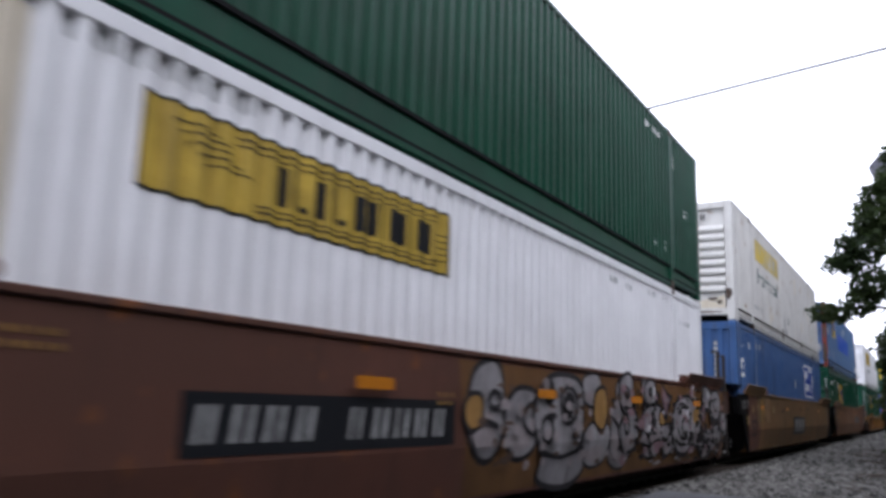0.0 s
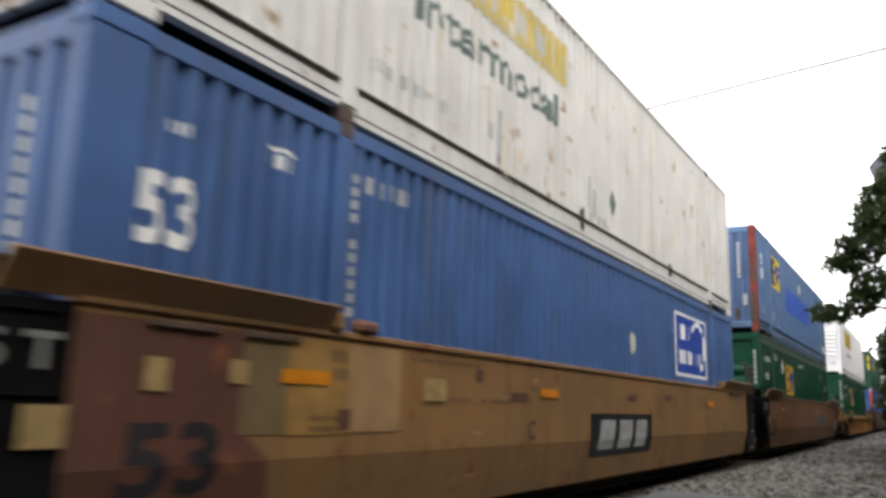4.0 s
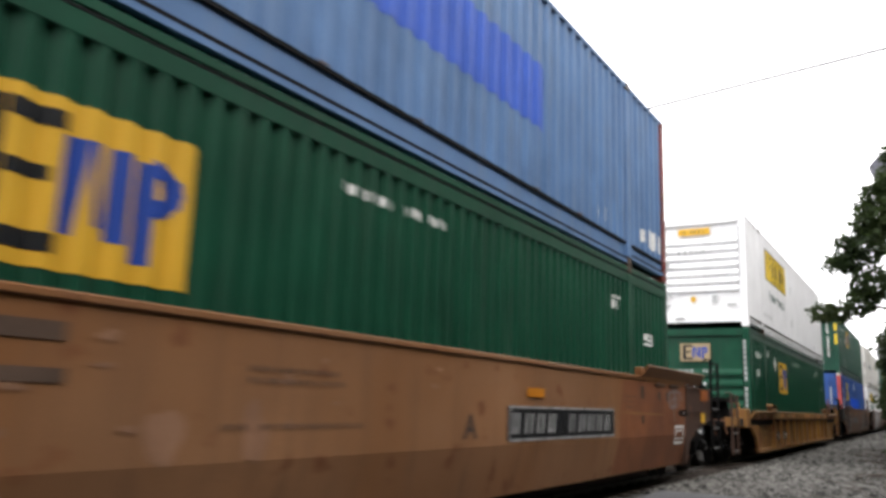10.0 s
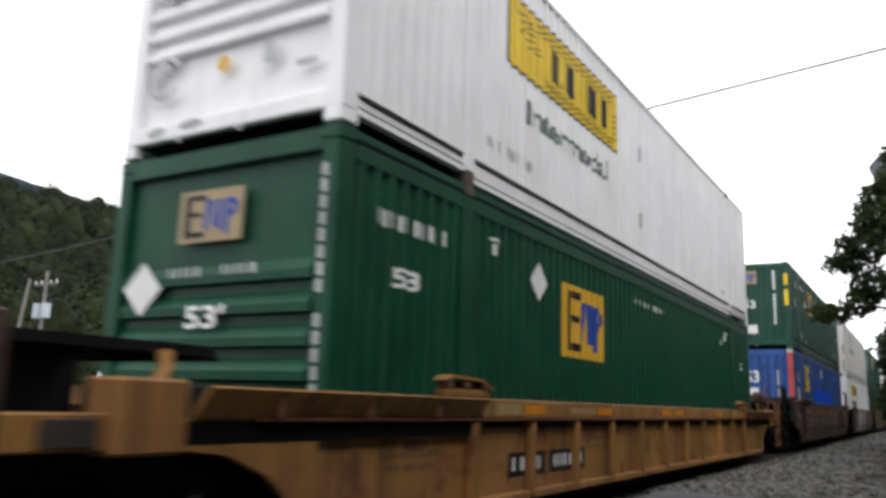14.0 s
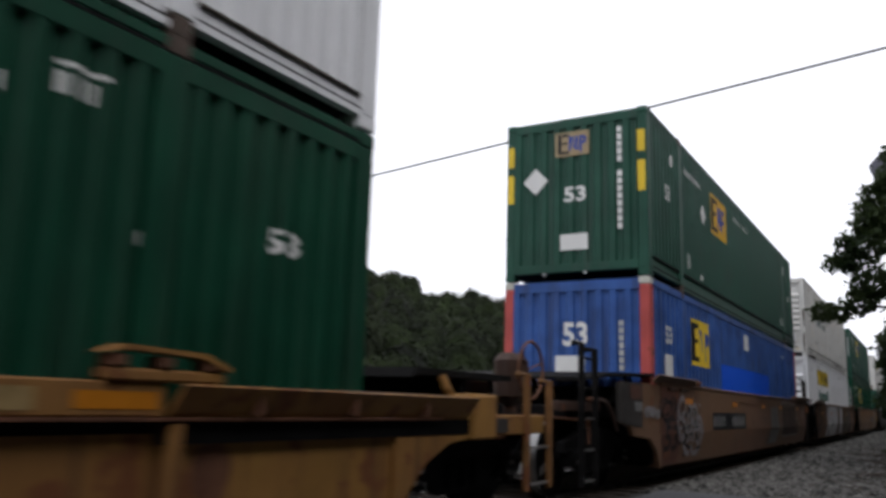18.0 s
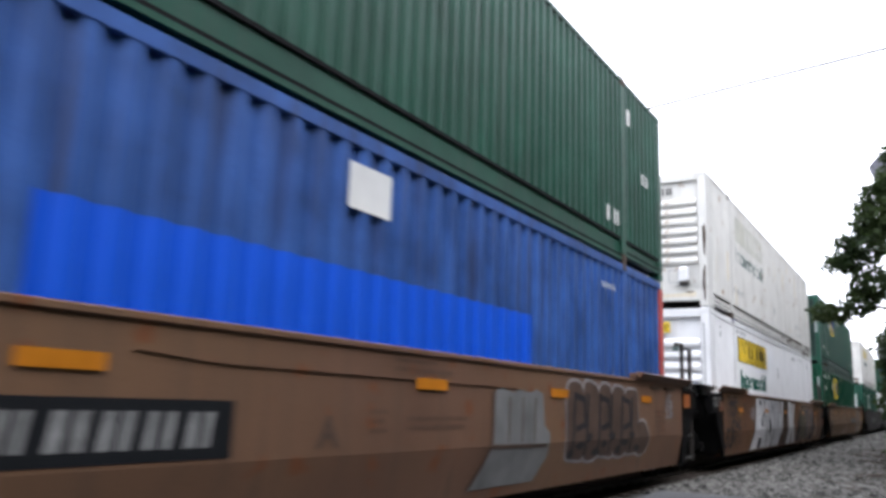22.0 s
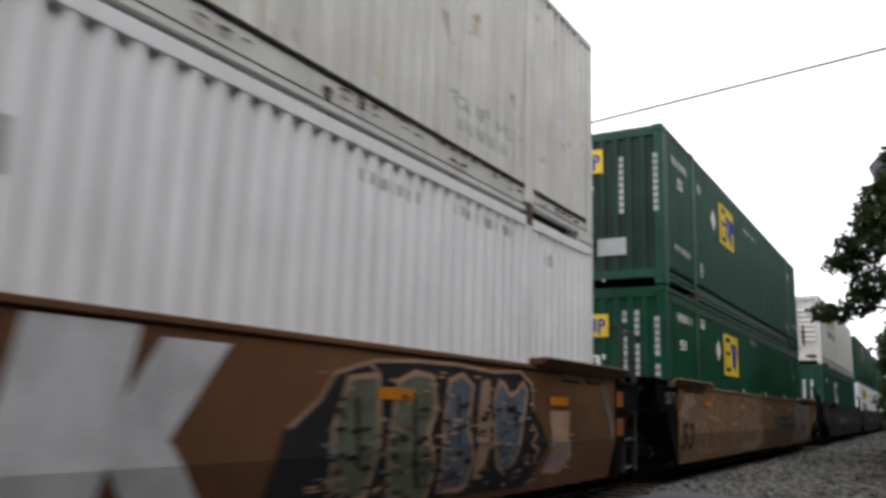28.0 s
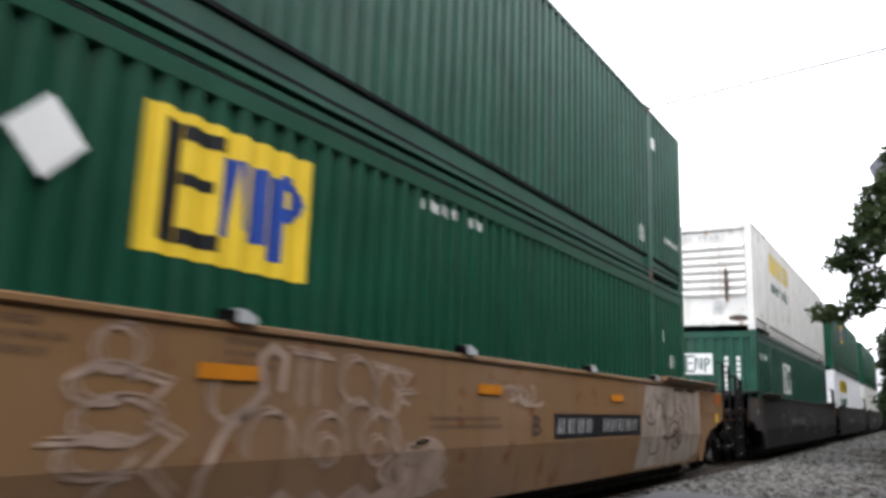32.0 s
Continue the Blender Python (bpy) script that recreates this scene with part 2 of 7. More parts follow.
# ------------------------------------------------------------------ mesh helpers
def part(name, bm, mat, parent=None, label=""):
    """Link a bmesh as one mesh object under a thing or a part."""
    me = bpy.data.meshes.new(name)
    bmesh.ops.recalc_face_normals(bm, faces=bm.faces[:])
    bm.to_mesh(me)
    bm.free()
    me.materials.append(MAT[mat] if isinstance(mat, str) else mat)
    ob = new(name, me)
    if parent:
        ob.parent = parent
    if label:
        tagged(ob, label)
    return ob


def share(ob, m):
    """A second piece on the same mesh and under the same thing."""
    o = bpy.data.objects.new(ob.name.split(".")[0], ob.data)
    scene.collection.objects.link(o)
    o.parent = ob.parent
    o.matrix_basis = m
    return o


def box(bm, x0, x1, y0, y1, z0, z1, bevel=0.0):
    vs = [bm.verts.new((x, y, z)) for x in (x0, x1) for y in (y0, y1) for z in (z0, z1)]
    fs = [bm.faces.new([vs[i] for i in f]) for f in ((0, 1, 3, 2), (4, 6, 7, 5), (0, 4, 5, 1), (2, 3, 7, 6), (0, 2, 6, 4), (1, 5, 7, 3))]
    if bevel:
        es = {e for f in fs for e in f.edges}
        bmesh.ops.bevel(bm, geom=list(es), offset=bevel, segments=1, affect="EDGES", profile=0.5)
    return bm


def boxed(*args, bevel=0.0):
    return box(bmesh.new(), *args, bevel=bevel)


def plate(bm, outline, thick, axis="x"):
    """A flat outline with thickness. axis x: outline in (y, z) from x to x + d; axis y: outline in (x, z)."""
    a, d = thick
    put = (lambda u, v, w: (w, u, v)) if axis == "x" else (lambda u, v, w: (u, w, v))
    lo = [bm.verts.new(put(u, v, a)) for u, v in outline]
    hi = [bm.verts.new(put(u, v, a + d)) for u, v in outline]
    n = len(outline)
    bm.faces.new(lo)
    bm.faces.new(hi[::-1])
    for i in range(n):
        bm.faces.new((lo[i], hi[i], hi[(i + 1) % n], lo[(i + 1) % n]))
    return bm


def rod(bm, p, q, r, sides=8, r2=None):
    """A round bar from p to q."""
    p, q = Vector(p), Vector(q)
    d = q - p
    rot = d.to_track_quat("Z", "Y").to_matrix().to_4x4()
    bmesh.ops.create_cone(bm, cap_ends=True, segments=sides, radius1=r, radius2=r if r2 is None else r2, depth=d.length,
                          matrix=Matrix.Translation((p + q) / 2) @ rot)
    return bm


def pipe(bm, pts, r, sides=6):
    """A bent round bar along the points, in one piece."""
    pts = [Vector(p) for p in pts]
    rings = []
    for i, p in enumerate(pts):
        d = (pts[min(i + 1, len(pts) - 1)] - pts[max(i - 1, 0)]).normalized()
        u = d.orthogonal().normalized() if i == 0 else (u - d * u.dot(d)).normalized()
        w = d.cross(u)
        rings.append([bm.verts.new(p + r * (math.cos(6.2832 * k / sides) * u + math.sin(6.2832 * k / sides) * w)) for k in range(sides)])
    for a, b in zip(rings, rings[1:]):
        for k in range(sides):
            bm.faces.new((a[k], a[(k + 1) % sides], b[(k + 1) % sides], b[k]))
    bm.faces.new(rings[0][::-1])
    bm.faces.new(rings[-1])
    return bm


WORDS = {}
def word(text):
    """Outline mesh of a word: (verts, faces, width, height), from the built-in font."""
    if text not in WORDS:
        cu = bpy.data.curves.new("word", "FONT")
        cu.body, cu.resolution_u, cu.offset = text, 3, 0.028
        ob = new("word", cu)
        dg = bpy.context.evaluated_depsgraph_get()
        dg.update()
        ev = ob.evaluated_get(dg)
        me = ev.to_mesh()
        vs = np.array([v.co[:2] for v in me.vertices])
        fs = [tuple(f.vertices) for f in me.polygons]
        ev.to_mesh_clear()
        bpy.data.objects.remove(ob)
        bpy.data.curves.remove(cu)
        lo = vs.min(0)
        WORDS[text] = (vs - lo, fs, *(vs.max(0) - lo))
    return WORDS[text]


for text in ("53", "53'", "Intermodal", "125 T", "A", "B", "C", "TOP LIFT ONLY"):
    word(text)


# ------------------------------------------------------------------ flat shapes that lie on a surface, in (u, v)
def rect(u0, u1, v0, v1):
    return [(u0, v0), (u1, v0), (u1, v1), (u0, v1)]


def blob(u, v, ru, rv, n=22, wob=0.10, power=1.0, seed=0):
    """A rounded, slightly uneven outline."""
    rr = random.Random(seed)
    ph = [rr.uniform(0, 6.28) for _ in range(3)]
    out = []
    for i in range(n):
        a = 2 * math.pi * i / n
        k = 1 + wob * (math.sin(2 * a + ph[0]) * 0.5 + math.sin(3 * a + ph[1]) * 0.4 + math.sin(5 * a + ph[2]) * 0.25)
        c, s = math.cos(a), math.sin(a)
        out.append((u + ru * k * math.copysign(abs(c) ** power, c), v + rv * k * math.copysign(abs(s) ** power, s)))
    return out


def ribbon(pts, w):
    """Quads along a line, w wide."""
    out = []
    for (a, b), (c, d) in zip(pts, pts[1:]):
        l = math.hypot(c - a, d - b) or 1
        nx, ny = -(d - b) / l * w / 2, (c - a) / l * w / 2
        ex, ey = (c - a) / l * w * 0.3, (d - b) / l * w * 0.3
        out.append([(a - nx - ex, b - ny - ey), (c - nx + ex, d - ny + ey), (c + nx + ex, d + ny + ey), (a + nx - ex, b + ny - ey)])
    return out


def arc(u, v, ru, rv, a0, a1, n=10):
    return [(u + ru * math.cos(radians(a0 + (a1 - a0) * i / n)), v + rv * math.sin(radians(a0 + (a1 - a0) * i / n))) for i in range(n + 1)]


def bars(u0, u1, v0, v1, n, seed=0, gaps=()):
    """Upright strokes, one or two to a place, where the characters cannot be read."""
    rr = random.Random(seed)
    w = (u1 - u0) / n
    out = []
    for i in range(n):
        if i in gaps:
            continue
        a, b = u0 + i * w + w * 0.08, u0 + (i + 1) * w - w * rr.uniform(0.22, 0.36)
        if rr.random() < 0.65:
            k = (b - a) * rr.uniform(0.30, 0.38)
            out += [rect(a, a + k, v0, v1), rect(b - k, b, v0, v1)]
        else:
            out.append(rect(a, a + (b - a) * rr.uniform(0.5, 0.7), v0, v1))
    return out


def lettering(text, u0, u1, v0, v1):
    vs, fs, w, h = word(text)
    return ("word", [(u0 + x / w * (u1 - u0), v0 + y / h * (v1 - v0)) for x, y in vs], fs)


APART = ("placard", "stencil_panel", "reflector", "patch", "sticker", "rust_run", "stripe", "repaint", "scuff", "number", "badge_block", "name_board")


def lay(name, parent, mat, shapes, where, cuts=(), label=""):
    """Lay flat shapes on a surface. where(u, v, lift) gives the place; cuts: planes ('u' or 'v', value) at which the surface bends."""
    if name in APART and 1 < len(shapes) < 9 and any(s[0] == "word" or len(s) == 4 for s in shapes):
        return [lay(name, parent, mat, [s], where, cuts, label) for s in shapes][0]
    bm = bmesh.new()
    for k, sh in enumerate(shapes):
        lift = (k % 7) * 0.00025
        if sh[0] == "word":
            vs = [bm.verts.new((u, v, lift)) for u, v in sh[1]]
            for f in sh[2]:
                try:
                    bm.faces.new([vs[i] for i in f])
                except ValueError:
                    pass
        else:
            bm.faces.new([bm.verts.new((u, v, lift)) for u, v in sh])
    us = [v.co.x for v in bm.verts]
    vv = [v.co.y for v in bm.verts]
    for axis, at in cuts:
        lo, hi = (min(us), max(us)) if axis == "u" else (min(vv), max(vv))
        if lo < at < hi:
            no = (1, 0, 0) if axis == "u" else (0, 1, 0)
            bmesh.ops.bisect_plane(bm, geom=bm.verts[:] + bm.edges[:] + bm.faces[:], dist=1e-5, plane_co=(at if axis == "u" else 0, at if axis == "v" else 0, 0), plane_no=no)
    for v in bm.verts:
        v.co = where(v.co.x, v.co.y, v.co.z)
    ob = part(name, bm, mat, parent, label)
    if len(shapes) > 1:
        ob["kind"] = "stuff"
    return ob

# ------------------------------------------------------------------ shipping containers, 53 ft
CL, CH, CX = 16.154, 2.896, 1.2955
DEEP = 0.042
BAYS = ((0.17, 1.87), (2.09, CL - 2.09), (CL - 1.87, CL - 0.17))


def bends(bay, pitch):
    """Breaks of the corrugation along one bay: (y, depth)."""
    y0, y1 = bay
    n = max(1, round((y1 - y0) / pitch))
    p = (y1 - y0) / n
    out = []
    for i in range(n):
        a = y0 + i * p
        out += [(a, DEEP), (a + p * 0.17, DEEP), (a + p * 0.34, 0.0), (a + p * 0.66, 0.0), (a + p * 0.83, DEEP)]
    return out + [(y1, DEEP)]


def wave(pitch):
    """The breaks of a whole side, as (places, depths)."""
    breaks = [b for bay in BAYS for b in bends(bay, pitch)]
    return [b[0] for b in breaks], [b[1] for b in breaks]


WAVES = {pitch: wave(pitch) for pitch in (0.21, 0.278)}


def on_side(root, more=0.0):
    """where() for marks on the corrugated side of one box."""
    ys, ds = WAVES[root["pitch"]]
    return lambda u, v, lift: (CX - (float(np.interp(u, ys, ds)) if 0.17 < u < CL - 0.17 else 0.0) + 0.004 + lift + more, u, v)


def side_cuts(root):
    return [("u", y) for y in WAVES[root["pitch"]][0]]


def on_front(u, v, lift):
    return (u, -0.046 - lift, v)


def corrugated(bay, z0, z1, side, pitch):
    bm = bmesh.new()
    rows = [[bm.verts.new((side * (CX - d), y, z)) for y, d in bends(bay, pitch)] for z in (z0, z1)]
    for i in range(len(rows[0]) - 1):
        bm.faces.new((rows[0][i], rows[0][i + 1], rows[1][i + 1], rows[1][i]))
    # inner skin, so that the wall has thickness
    inner = [[bm.verts.new((side * (CX - DEEP - 0.008), y, z)) for y in bay] for z in (z0, z1)]
    bm.faces.new((inner[0][0], inner[1][0], inner[1][1], inner[0][1]))
    return bm


def front_corrugated(z0, z1):
    bm = bmesh.new()
    n = 9
    p = 2 * (CX - 0.17) / n
    pts = []
    for i in range(n):
        a = -CX + 0.17 + i * p
        pts += [(a, -0.04), (a + p * 0.42, -0.04), (a + p * 0.54, 0.0), (a + p * 0.88, 0.0)]
    pts.append((CX - 0.17, -0.04))
    rows = [[bm.verts.new((x, y, z)) for x, y in pts] for z in (z0, z1)]
    for i in range(len(pts) - 1):
        bm.faces.new((rows[0][i], rows[0][i + 1], rows[1][i + 1], rows[1][i]))
    box(bm, -CX + 0.17, CX - 0.17, 0.002, 0.02, z0, z1)
    return bm


def front_ribbed(z0, z1):
    """Flat front sheet behind proud horizontal ribs."""
    return boxed(-CX + 0.17, CX - 0.17, 0.03, 0.05, z0, z1)


def front_rib(step):
    h = step * 0.40
    return plate(bmesh.new(), [(0.032, -h * 0.8), (-0.040, -h * 0.62), (-0.043, h * 0.05), (0.032, h)], (-CX + 0.21, 2 * CX - 0.42), "x")


def container(label, paint, nose, level, posts=None, front="corrugated", rib=(1.0, 0.205, 7), band=0.16, castings=None, detail=True, face=None, lead=0.0):
    """One 53-foot box with its low end at the train's place `nose`, longer by `lead` there; level 0 in the well, 1 on top."""
    z = 0.36 if level == 0 else 0.36 + CH + 0.022
    root = new("shipping_container")
    tagged(root, label, "container", group="containers on the train")
    root["lead"] = lead
    root["pitch"] = 0.278 if paint.startswith("blue_") else 0.21
    root.location = (0, nose, z)
    posts = posts or paint
    castings = castings or posts
    P = lambda name, bm, mat=paint, lab="": part(name, bm, mat, root, lab)
    post = P("corner_post", boxed(CX - 0.17, CX, -0.045 - lead, 0.17, 0.118, CH - 0.118, bevel=0.012), posts)
    share(post, Matrix.Translation((-2 * CX + 0.17, 0, 0)))
    rear = P("corner_post", boxed(CX - 0.17, CX, CL - 0.17, CL + 0.045, 0.118, CH - 0.118, bevel=0.012), posts)
    share(rear, Matrix.Translation((-2 * CX + 0.17, 0, 0)))
    cast = P("corner_casting", boxed(CX - 0.178, CX + 0.004, -0.049 - lead, 0.17, 0.0, 0.118, bevel=0.01), castings)
    for sx in (1, -1):
        for y in (0.0, CL - 0.125):
            for zz in (0.0, CH - 0.118):
                if (sx, y, zz) != (1, 0.0, 0.0):
                    share(cast, Matrix.Translation((0 if sx > 0 else -2 * CX + 0.174, y, zz)))
    mid = P("intermediate_post", boxed(CX - 0.10, CX + 0.010, 1.87, 2.09, 0.118, CH - 0.118, bevel=0.012))
    mcast = P("stacking_casting", boxed(CX - 0.17, CX + 0.012, 1.89, 2.07, -0.018, 0.118, bevel=0.012), "casting")
    for sx in (1, -1):
        for y in (0, CL - 3.96):
            if (sx, y) != (1, 0):
                share(mid, Matrix.Translation((0 if sx > 0 else -2 * CX + 0.09, y, 0)))
            for zz in (0.0, CH - 0.10):
                if (sx, y, zz) != (1, 0, 0.0):
                    share(mcast, Matrix.Translation((0 if sx > 0 else -2 * CX + 0.158, y, zz)))
    for sx in (1, -1):
        lo, hi = sorted((sx * CX, sx * (CX - 0.07)))
        for (a, b), lift in zip(BAYS, (0.10, 0.02, 0.10)):
            rail = boxed(*sorted((sx * (CX - 0.026), sx * (CX - 0.09))), a, b, lift, band + 0.05)
            box(rail, lo, hi, a - 0.02, b + 0.02, lift, lift + 0.055)
            P("bottom_rail", rail)
            # dark strips: shade under the panel foot and rail, put in as shapes
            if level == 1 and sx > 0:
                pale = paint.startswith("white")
                P("rail_groove", boxed(CX - 0.08, CX - 0.002, a, b, band + (0.022 if pale else 0.004), band + 0.044), "rail_rust" if pale else "gap_black")
                P("rail_groove", boxed(CX - 0.05, CX + 0.0015, a, b, lift + 0.05, lift + (0.064 if pale else 0.082)), "gap_black")
            P("side_panel", corrugated((a, b), band + 0.04, CH - 0.075, sx, root["pitch"]))
        P("top_rail", boxed(lo - (0.007 if sx < 0 else 0), hi + (0.007 if sx > 0 else 0), 0.15, CL - 0.15, CH - (0.085 if level or paint.startswith("green") else 0.135), CH - 0.015, bevel=0.006))
    if level == 0 and paint.startswith("green"):
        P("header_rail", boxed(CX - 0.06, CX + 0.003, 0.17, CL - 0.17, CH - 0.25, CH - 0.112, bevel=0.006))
        # shade between the two rails, drawn as a dark line
        P("rail_groove", boxed(CX - 0.06, CX + 0.0045, 0.17, CL - 0.17, CH - 0.112, CH - 0.094), "gap_black")
    roof = bmesh.new()
    xs = (-CX + 0.02, CX - 0.02)
    n = 58
    rows = [[roof.verts.new((x, 0.05 - lead + (CL - 0.1 + lead) * i / n, CH - 0.03 - 0.015 * (i % 2))) for i in range(n + 1)] for x in xs]
    for i in range(n):
        roof.faces.new((rows[0][i], rows[0][i + 1], rows[1][i + 1], rows[1][i]))
    P("roof", roof)
    P("floor", boxed(-CX + 0.03, CX - 0.03, 0.03 - lead, CL - 0.03, 0.11, 0.15), "gap_black")
    P("header", boxed(-CX + 0.17, CX - 0.17, -0.045 - lead, 0.05 - lead, CH - 0.2, CH - 0.02, bevel=0.008))
    P("sill", boxed(-CX + 0.17, CX - 0.17, -0.045 - lead, 0.05 - lead, 0.12, 0.27, bevel=0.008))
    # face: a darker version of the paint, used on the front wall alone
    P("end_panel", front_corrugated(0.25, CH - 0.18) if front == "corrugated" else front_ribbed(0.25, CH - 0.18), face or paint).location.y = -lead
    if front != "corrugated":
        piece = P("front_rib", front_rib(rib[1]))
        piece.location = (0, -lead, rib[0])
        for i in range(1, rib[2]):
            share(piece, Matrix.Translation((0, -lead, rib[0] + i * rib[1])))
    for sx in (1, -1):
        lo, hi = sorted((sx * 0.01, sx * (CX - 0.16)))
        P("door_leaf", boxed(lo, hi, CL - 0.06, CL - 0.02, 0.14, CH - 0.06, bevel=0.01))
    if level == 1 and detail:
        for x in (-0.55, 0.2):
            P("sill_bolt", rod(bmesh.new(), (x, -0.02 - lead, 0.10), (x, -0.05 - lead, 0.10), 0.028), "mark_grey")
    return root


def side_mark(root, name, mat, shapes, label=""):
    if name == "placard":
        return lay(name, root, mat, shapes, lambda u, v, l: (CX + 0.008 + l, u, v), (), label)
    return lay(name, root, mat, shapes, on_side(root), side_cuts(root), label)


def front_mark(root, name, mat, shapes, label=""):
    lead = root["lead"]
    return lay(name, root, mat, shapes, lambda u, v, l: on_front(u, v, l + lead), (), label)


def diamond(u, v, r, k=1.0):
    return [(u - r * k, v), (u, v - r), (u + r * k, v), (u, v + r)]


def square_logo(root, u0, u1, v0, v1, ground="gold_film", mark=None, dark="black_film", blue="navy_film"):
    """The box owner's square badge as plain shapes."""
    mark = mark or side_mark
    w, h = u1 - u0, v1 - v0
    U = lambda a: u0 + a * w
    V = lambda a: v0 + a * h
    mark(root, "badge", ground, [rect(u0, u1, v0, v1)], "yellow square badge")
    up = 0.003
    def top(name, mat, shapes):
        if mark is side_mark:
            lay(name, root, mat, shapes, on_side(root, up), side_cuts(root))
        else:
            lay(name, root, mat, shapes, lambda u, v, l: on_front(u, v, l + up + root["lead"]))
    top("badge_block", dark, [rect(U(.09), U(.19), V(.09), V(.92))] + [rect(U(.195), U(k), V(c), V(d)) for k, c, d in ((.42, .81, .92), (.36, .49, .58), (.42, .09, .20))])
    top("badge_wedge", blue, [[(U(.40), V(.22)), (U(.47), V(.22)), (U(.50), V(.80)), (U(.42), V(.80))], [(U(.50), V(.80)), (U(.54), V(.80)), (U(.59), V(.30)), (U(.54), V(.30))],
                              [(U(.60), V(.22)), (U(.68), V(.22)), (U(.68), V(.80)), (U(.60), V(.80))], [(U(.72), V(.12)), (U(.79), V(.12)), (U(.79), V(.78)), (U(.72), V(.78))]]
        + ribbon(arc(U(.80), V(.62), .09 * w, .13 * h, 95, -95, 8), .07 * w))


def banner(root, u0, u1, v0, v1, film="yellow_film", ink="black_film"):
    """Long yellow owner's panel: border lines, scroll shapes and blocks in the place of the name."""
    w, h = u1 - u0, v1 - v0
    side_mark(root, "banner", film, [rect(u0, u1, v0, v1)], "yellow panel with dark border lines")
    V = lambda a: v0 + a * h
    U = lambda a: u0 + a * w
    up, cuts = on_side(root, 0.003), side_cuts(root)
    lines = [rect(u0, u1, V(0), V(.035)), rect(u0, u1, V(.965), V(1)), rect(u0, U(.006), v0, v1), rect(U(.994), u1, v0, v1),
             rect(U(.22), U(.93), V(.86), V(.885)), rect(U(.22), U(.93), V(.78), V(.80)), rect(U(.28), U(.93), V(.10), V(.125)), rect(U(.28), U(.93), V(.17), V(.19))]
    lay("banner_line", root, ink, lines, up, cuts)
    blocks = []
    for a, b in ((.335, .39), (.45, .515), (.585, .655), (.67, .735), (.75, .815), (.83, .89)):
        k = (b - a) * .36
        blocks += [rect(U(a), U(a + k), V(.26), V(.74)), rect(U(b - k), U(b), V(.26), V(.74))]
    blocks += [rect(U(.40), U(.415), V(.26), V(.34)), rect(U(.525), U(.54), V(.26), V(.34))]
    lay("banner_mark", root, ink, blocks, up, cuts)
    curl = []
    for i in range(5):
        curl += ribbon(arc(U(.12 + .02 * i), V(.78 - .09 * i), .055 * w, .055 * h, 20, 200, 6), .02 * h)
        curl += ribbon(arc(U(.955), V(.66 - .1 * i), .03 * w, .05 * h, 160, 380, 6), .02 * h)
    lay("banner_scroll", root, ink, curl, up, cuts)


def stencils(root, seed, mat="white_film", v=2.55):
    """Short rows of characters near the low end, as bars."""
    side_mark(root, "stencil", mat, bars(0.5, 1.62, v, v + 0.14, 10, seed, (4,)))


# first platform: green over white
c = container("white corrugated container with a yellow panel, in a well car", "white", -54.45, 0, front="ribbed")
banner(c, 3.0, 6.53, 1.93, 2.52, "yellow_worn")
side_mark(c, "stain", "white_stain", [rect(1.6, 1.86, .5, 2.78), rect(2.1, 2.32, .6, 2.7)])
side_mark(c, "rust_run", "casting", [blob(2.2, 2.74, .12, .05, seed=2)])
side_mark(c, "stencil", "mark_grey", bars(10.9, 11.4, 2.55, 2.64, 4, 3) + bars(11.5, 12.0, 2.53, 2.62, 5, 4) + bars(12.8, 13.85, 2.6, 2.69, 9, 5, (4,)) + bars(14.57, 15.28, 2.3, 2.38, 7, 5) + bars(2.5, 3.9, 2.62, 2.74, 11, 6))
side_mark(c, "rust_run", "white_old", [rect(14.05, 14.22, 0.4, 2.75)])
c = container("dark green corrugated container stacked on a white one", "green", -54.45, 1, band=0.34)
side_mark(c, "stencil", "white_film", [lettering("53", 15.06, 15.36, 1.44, 1.6), *bars(13.62, 13.86, .56, .76, 2, 1), diamond(13.2, .62, .09), *bars(14.35, 14.55, 2.2, 2.45, 2, 2), *bars(12.7, 13.6, 2.55, 2.64, 7, 2)])

# second platform: old white over blue
c = container("blue corrugated container with large white figures", "blue", -34.62, 0, lead=.21)
side_mark(c, "number", "white_film", [lettering("53", 0.16, 0.60, 1.62, 2.06)])
side_mark(c, "stencil", "white_film", bars(0.32, 0.5, 2.32, 2.40, 2, 1) + bars(1.15, 1.46, 2.34, 2.44, 3, 2) + [rect(1.15, 1.46, 2.46, 2.49)])
side_mark(c, "stencil", "mark_grey", [rect(2.12, 2.165, .78 + .105 * i, .85 + .105 * i) for i in range(17) if i not in (5, 12)] + bars(2.3, 2.9, 2.42, 2.56, 4, 8))
side_mark(c, "emblem_frame", "white_film", ribbon([(11.42, 1.42), (13.68, 1.42), (13.68, 2.5), (11.42, 2.5), (11.42, 1.42)], .05), "white outlined emblem panel")
side_mark(c, "emblem", "navy_film", [rect(11.48, 13.62, 1.47, 2.45)])
up, cuts = on_side(c, 0.003), side_cuts(c)
lay("emblem_swoosh", c, "white_film", ribbon(arc(13.0, 1.98, .52, .44, 150, -75, 18), .09), up, cuts)
lay("emblem_mark", c, "white_film", bars(11.65, 12.55, 2.05, 2.32, 3, 4) + bars(11.6, 13.25, 1.62, 1.86, 9, 6), up, cuts)
front_mark(c, "number", "white_film", [lettering("53", -.26, .21, 1.90, 2.38)])
front_mark(c, "placard", "mark_grey", [diamond(-.64, 2.12, .20)])
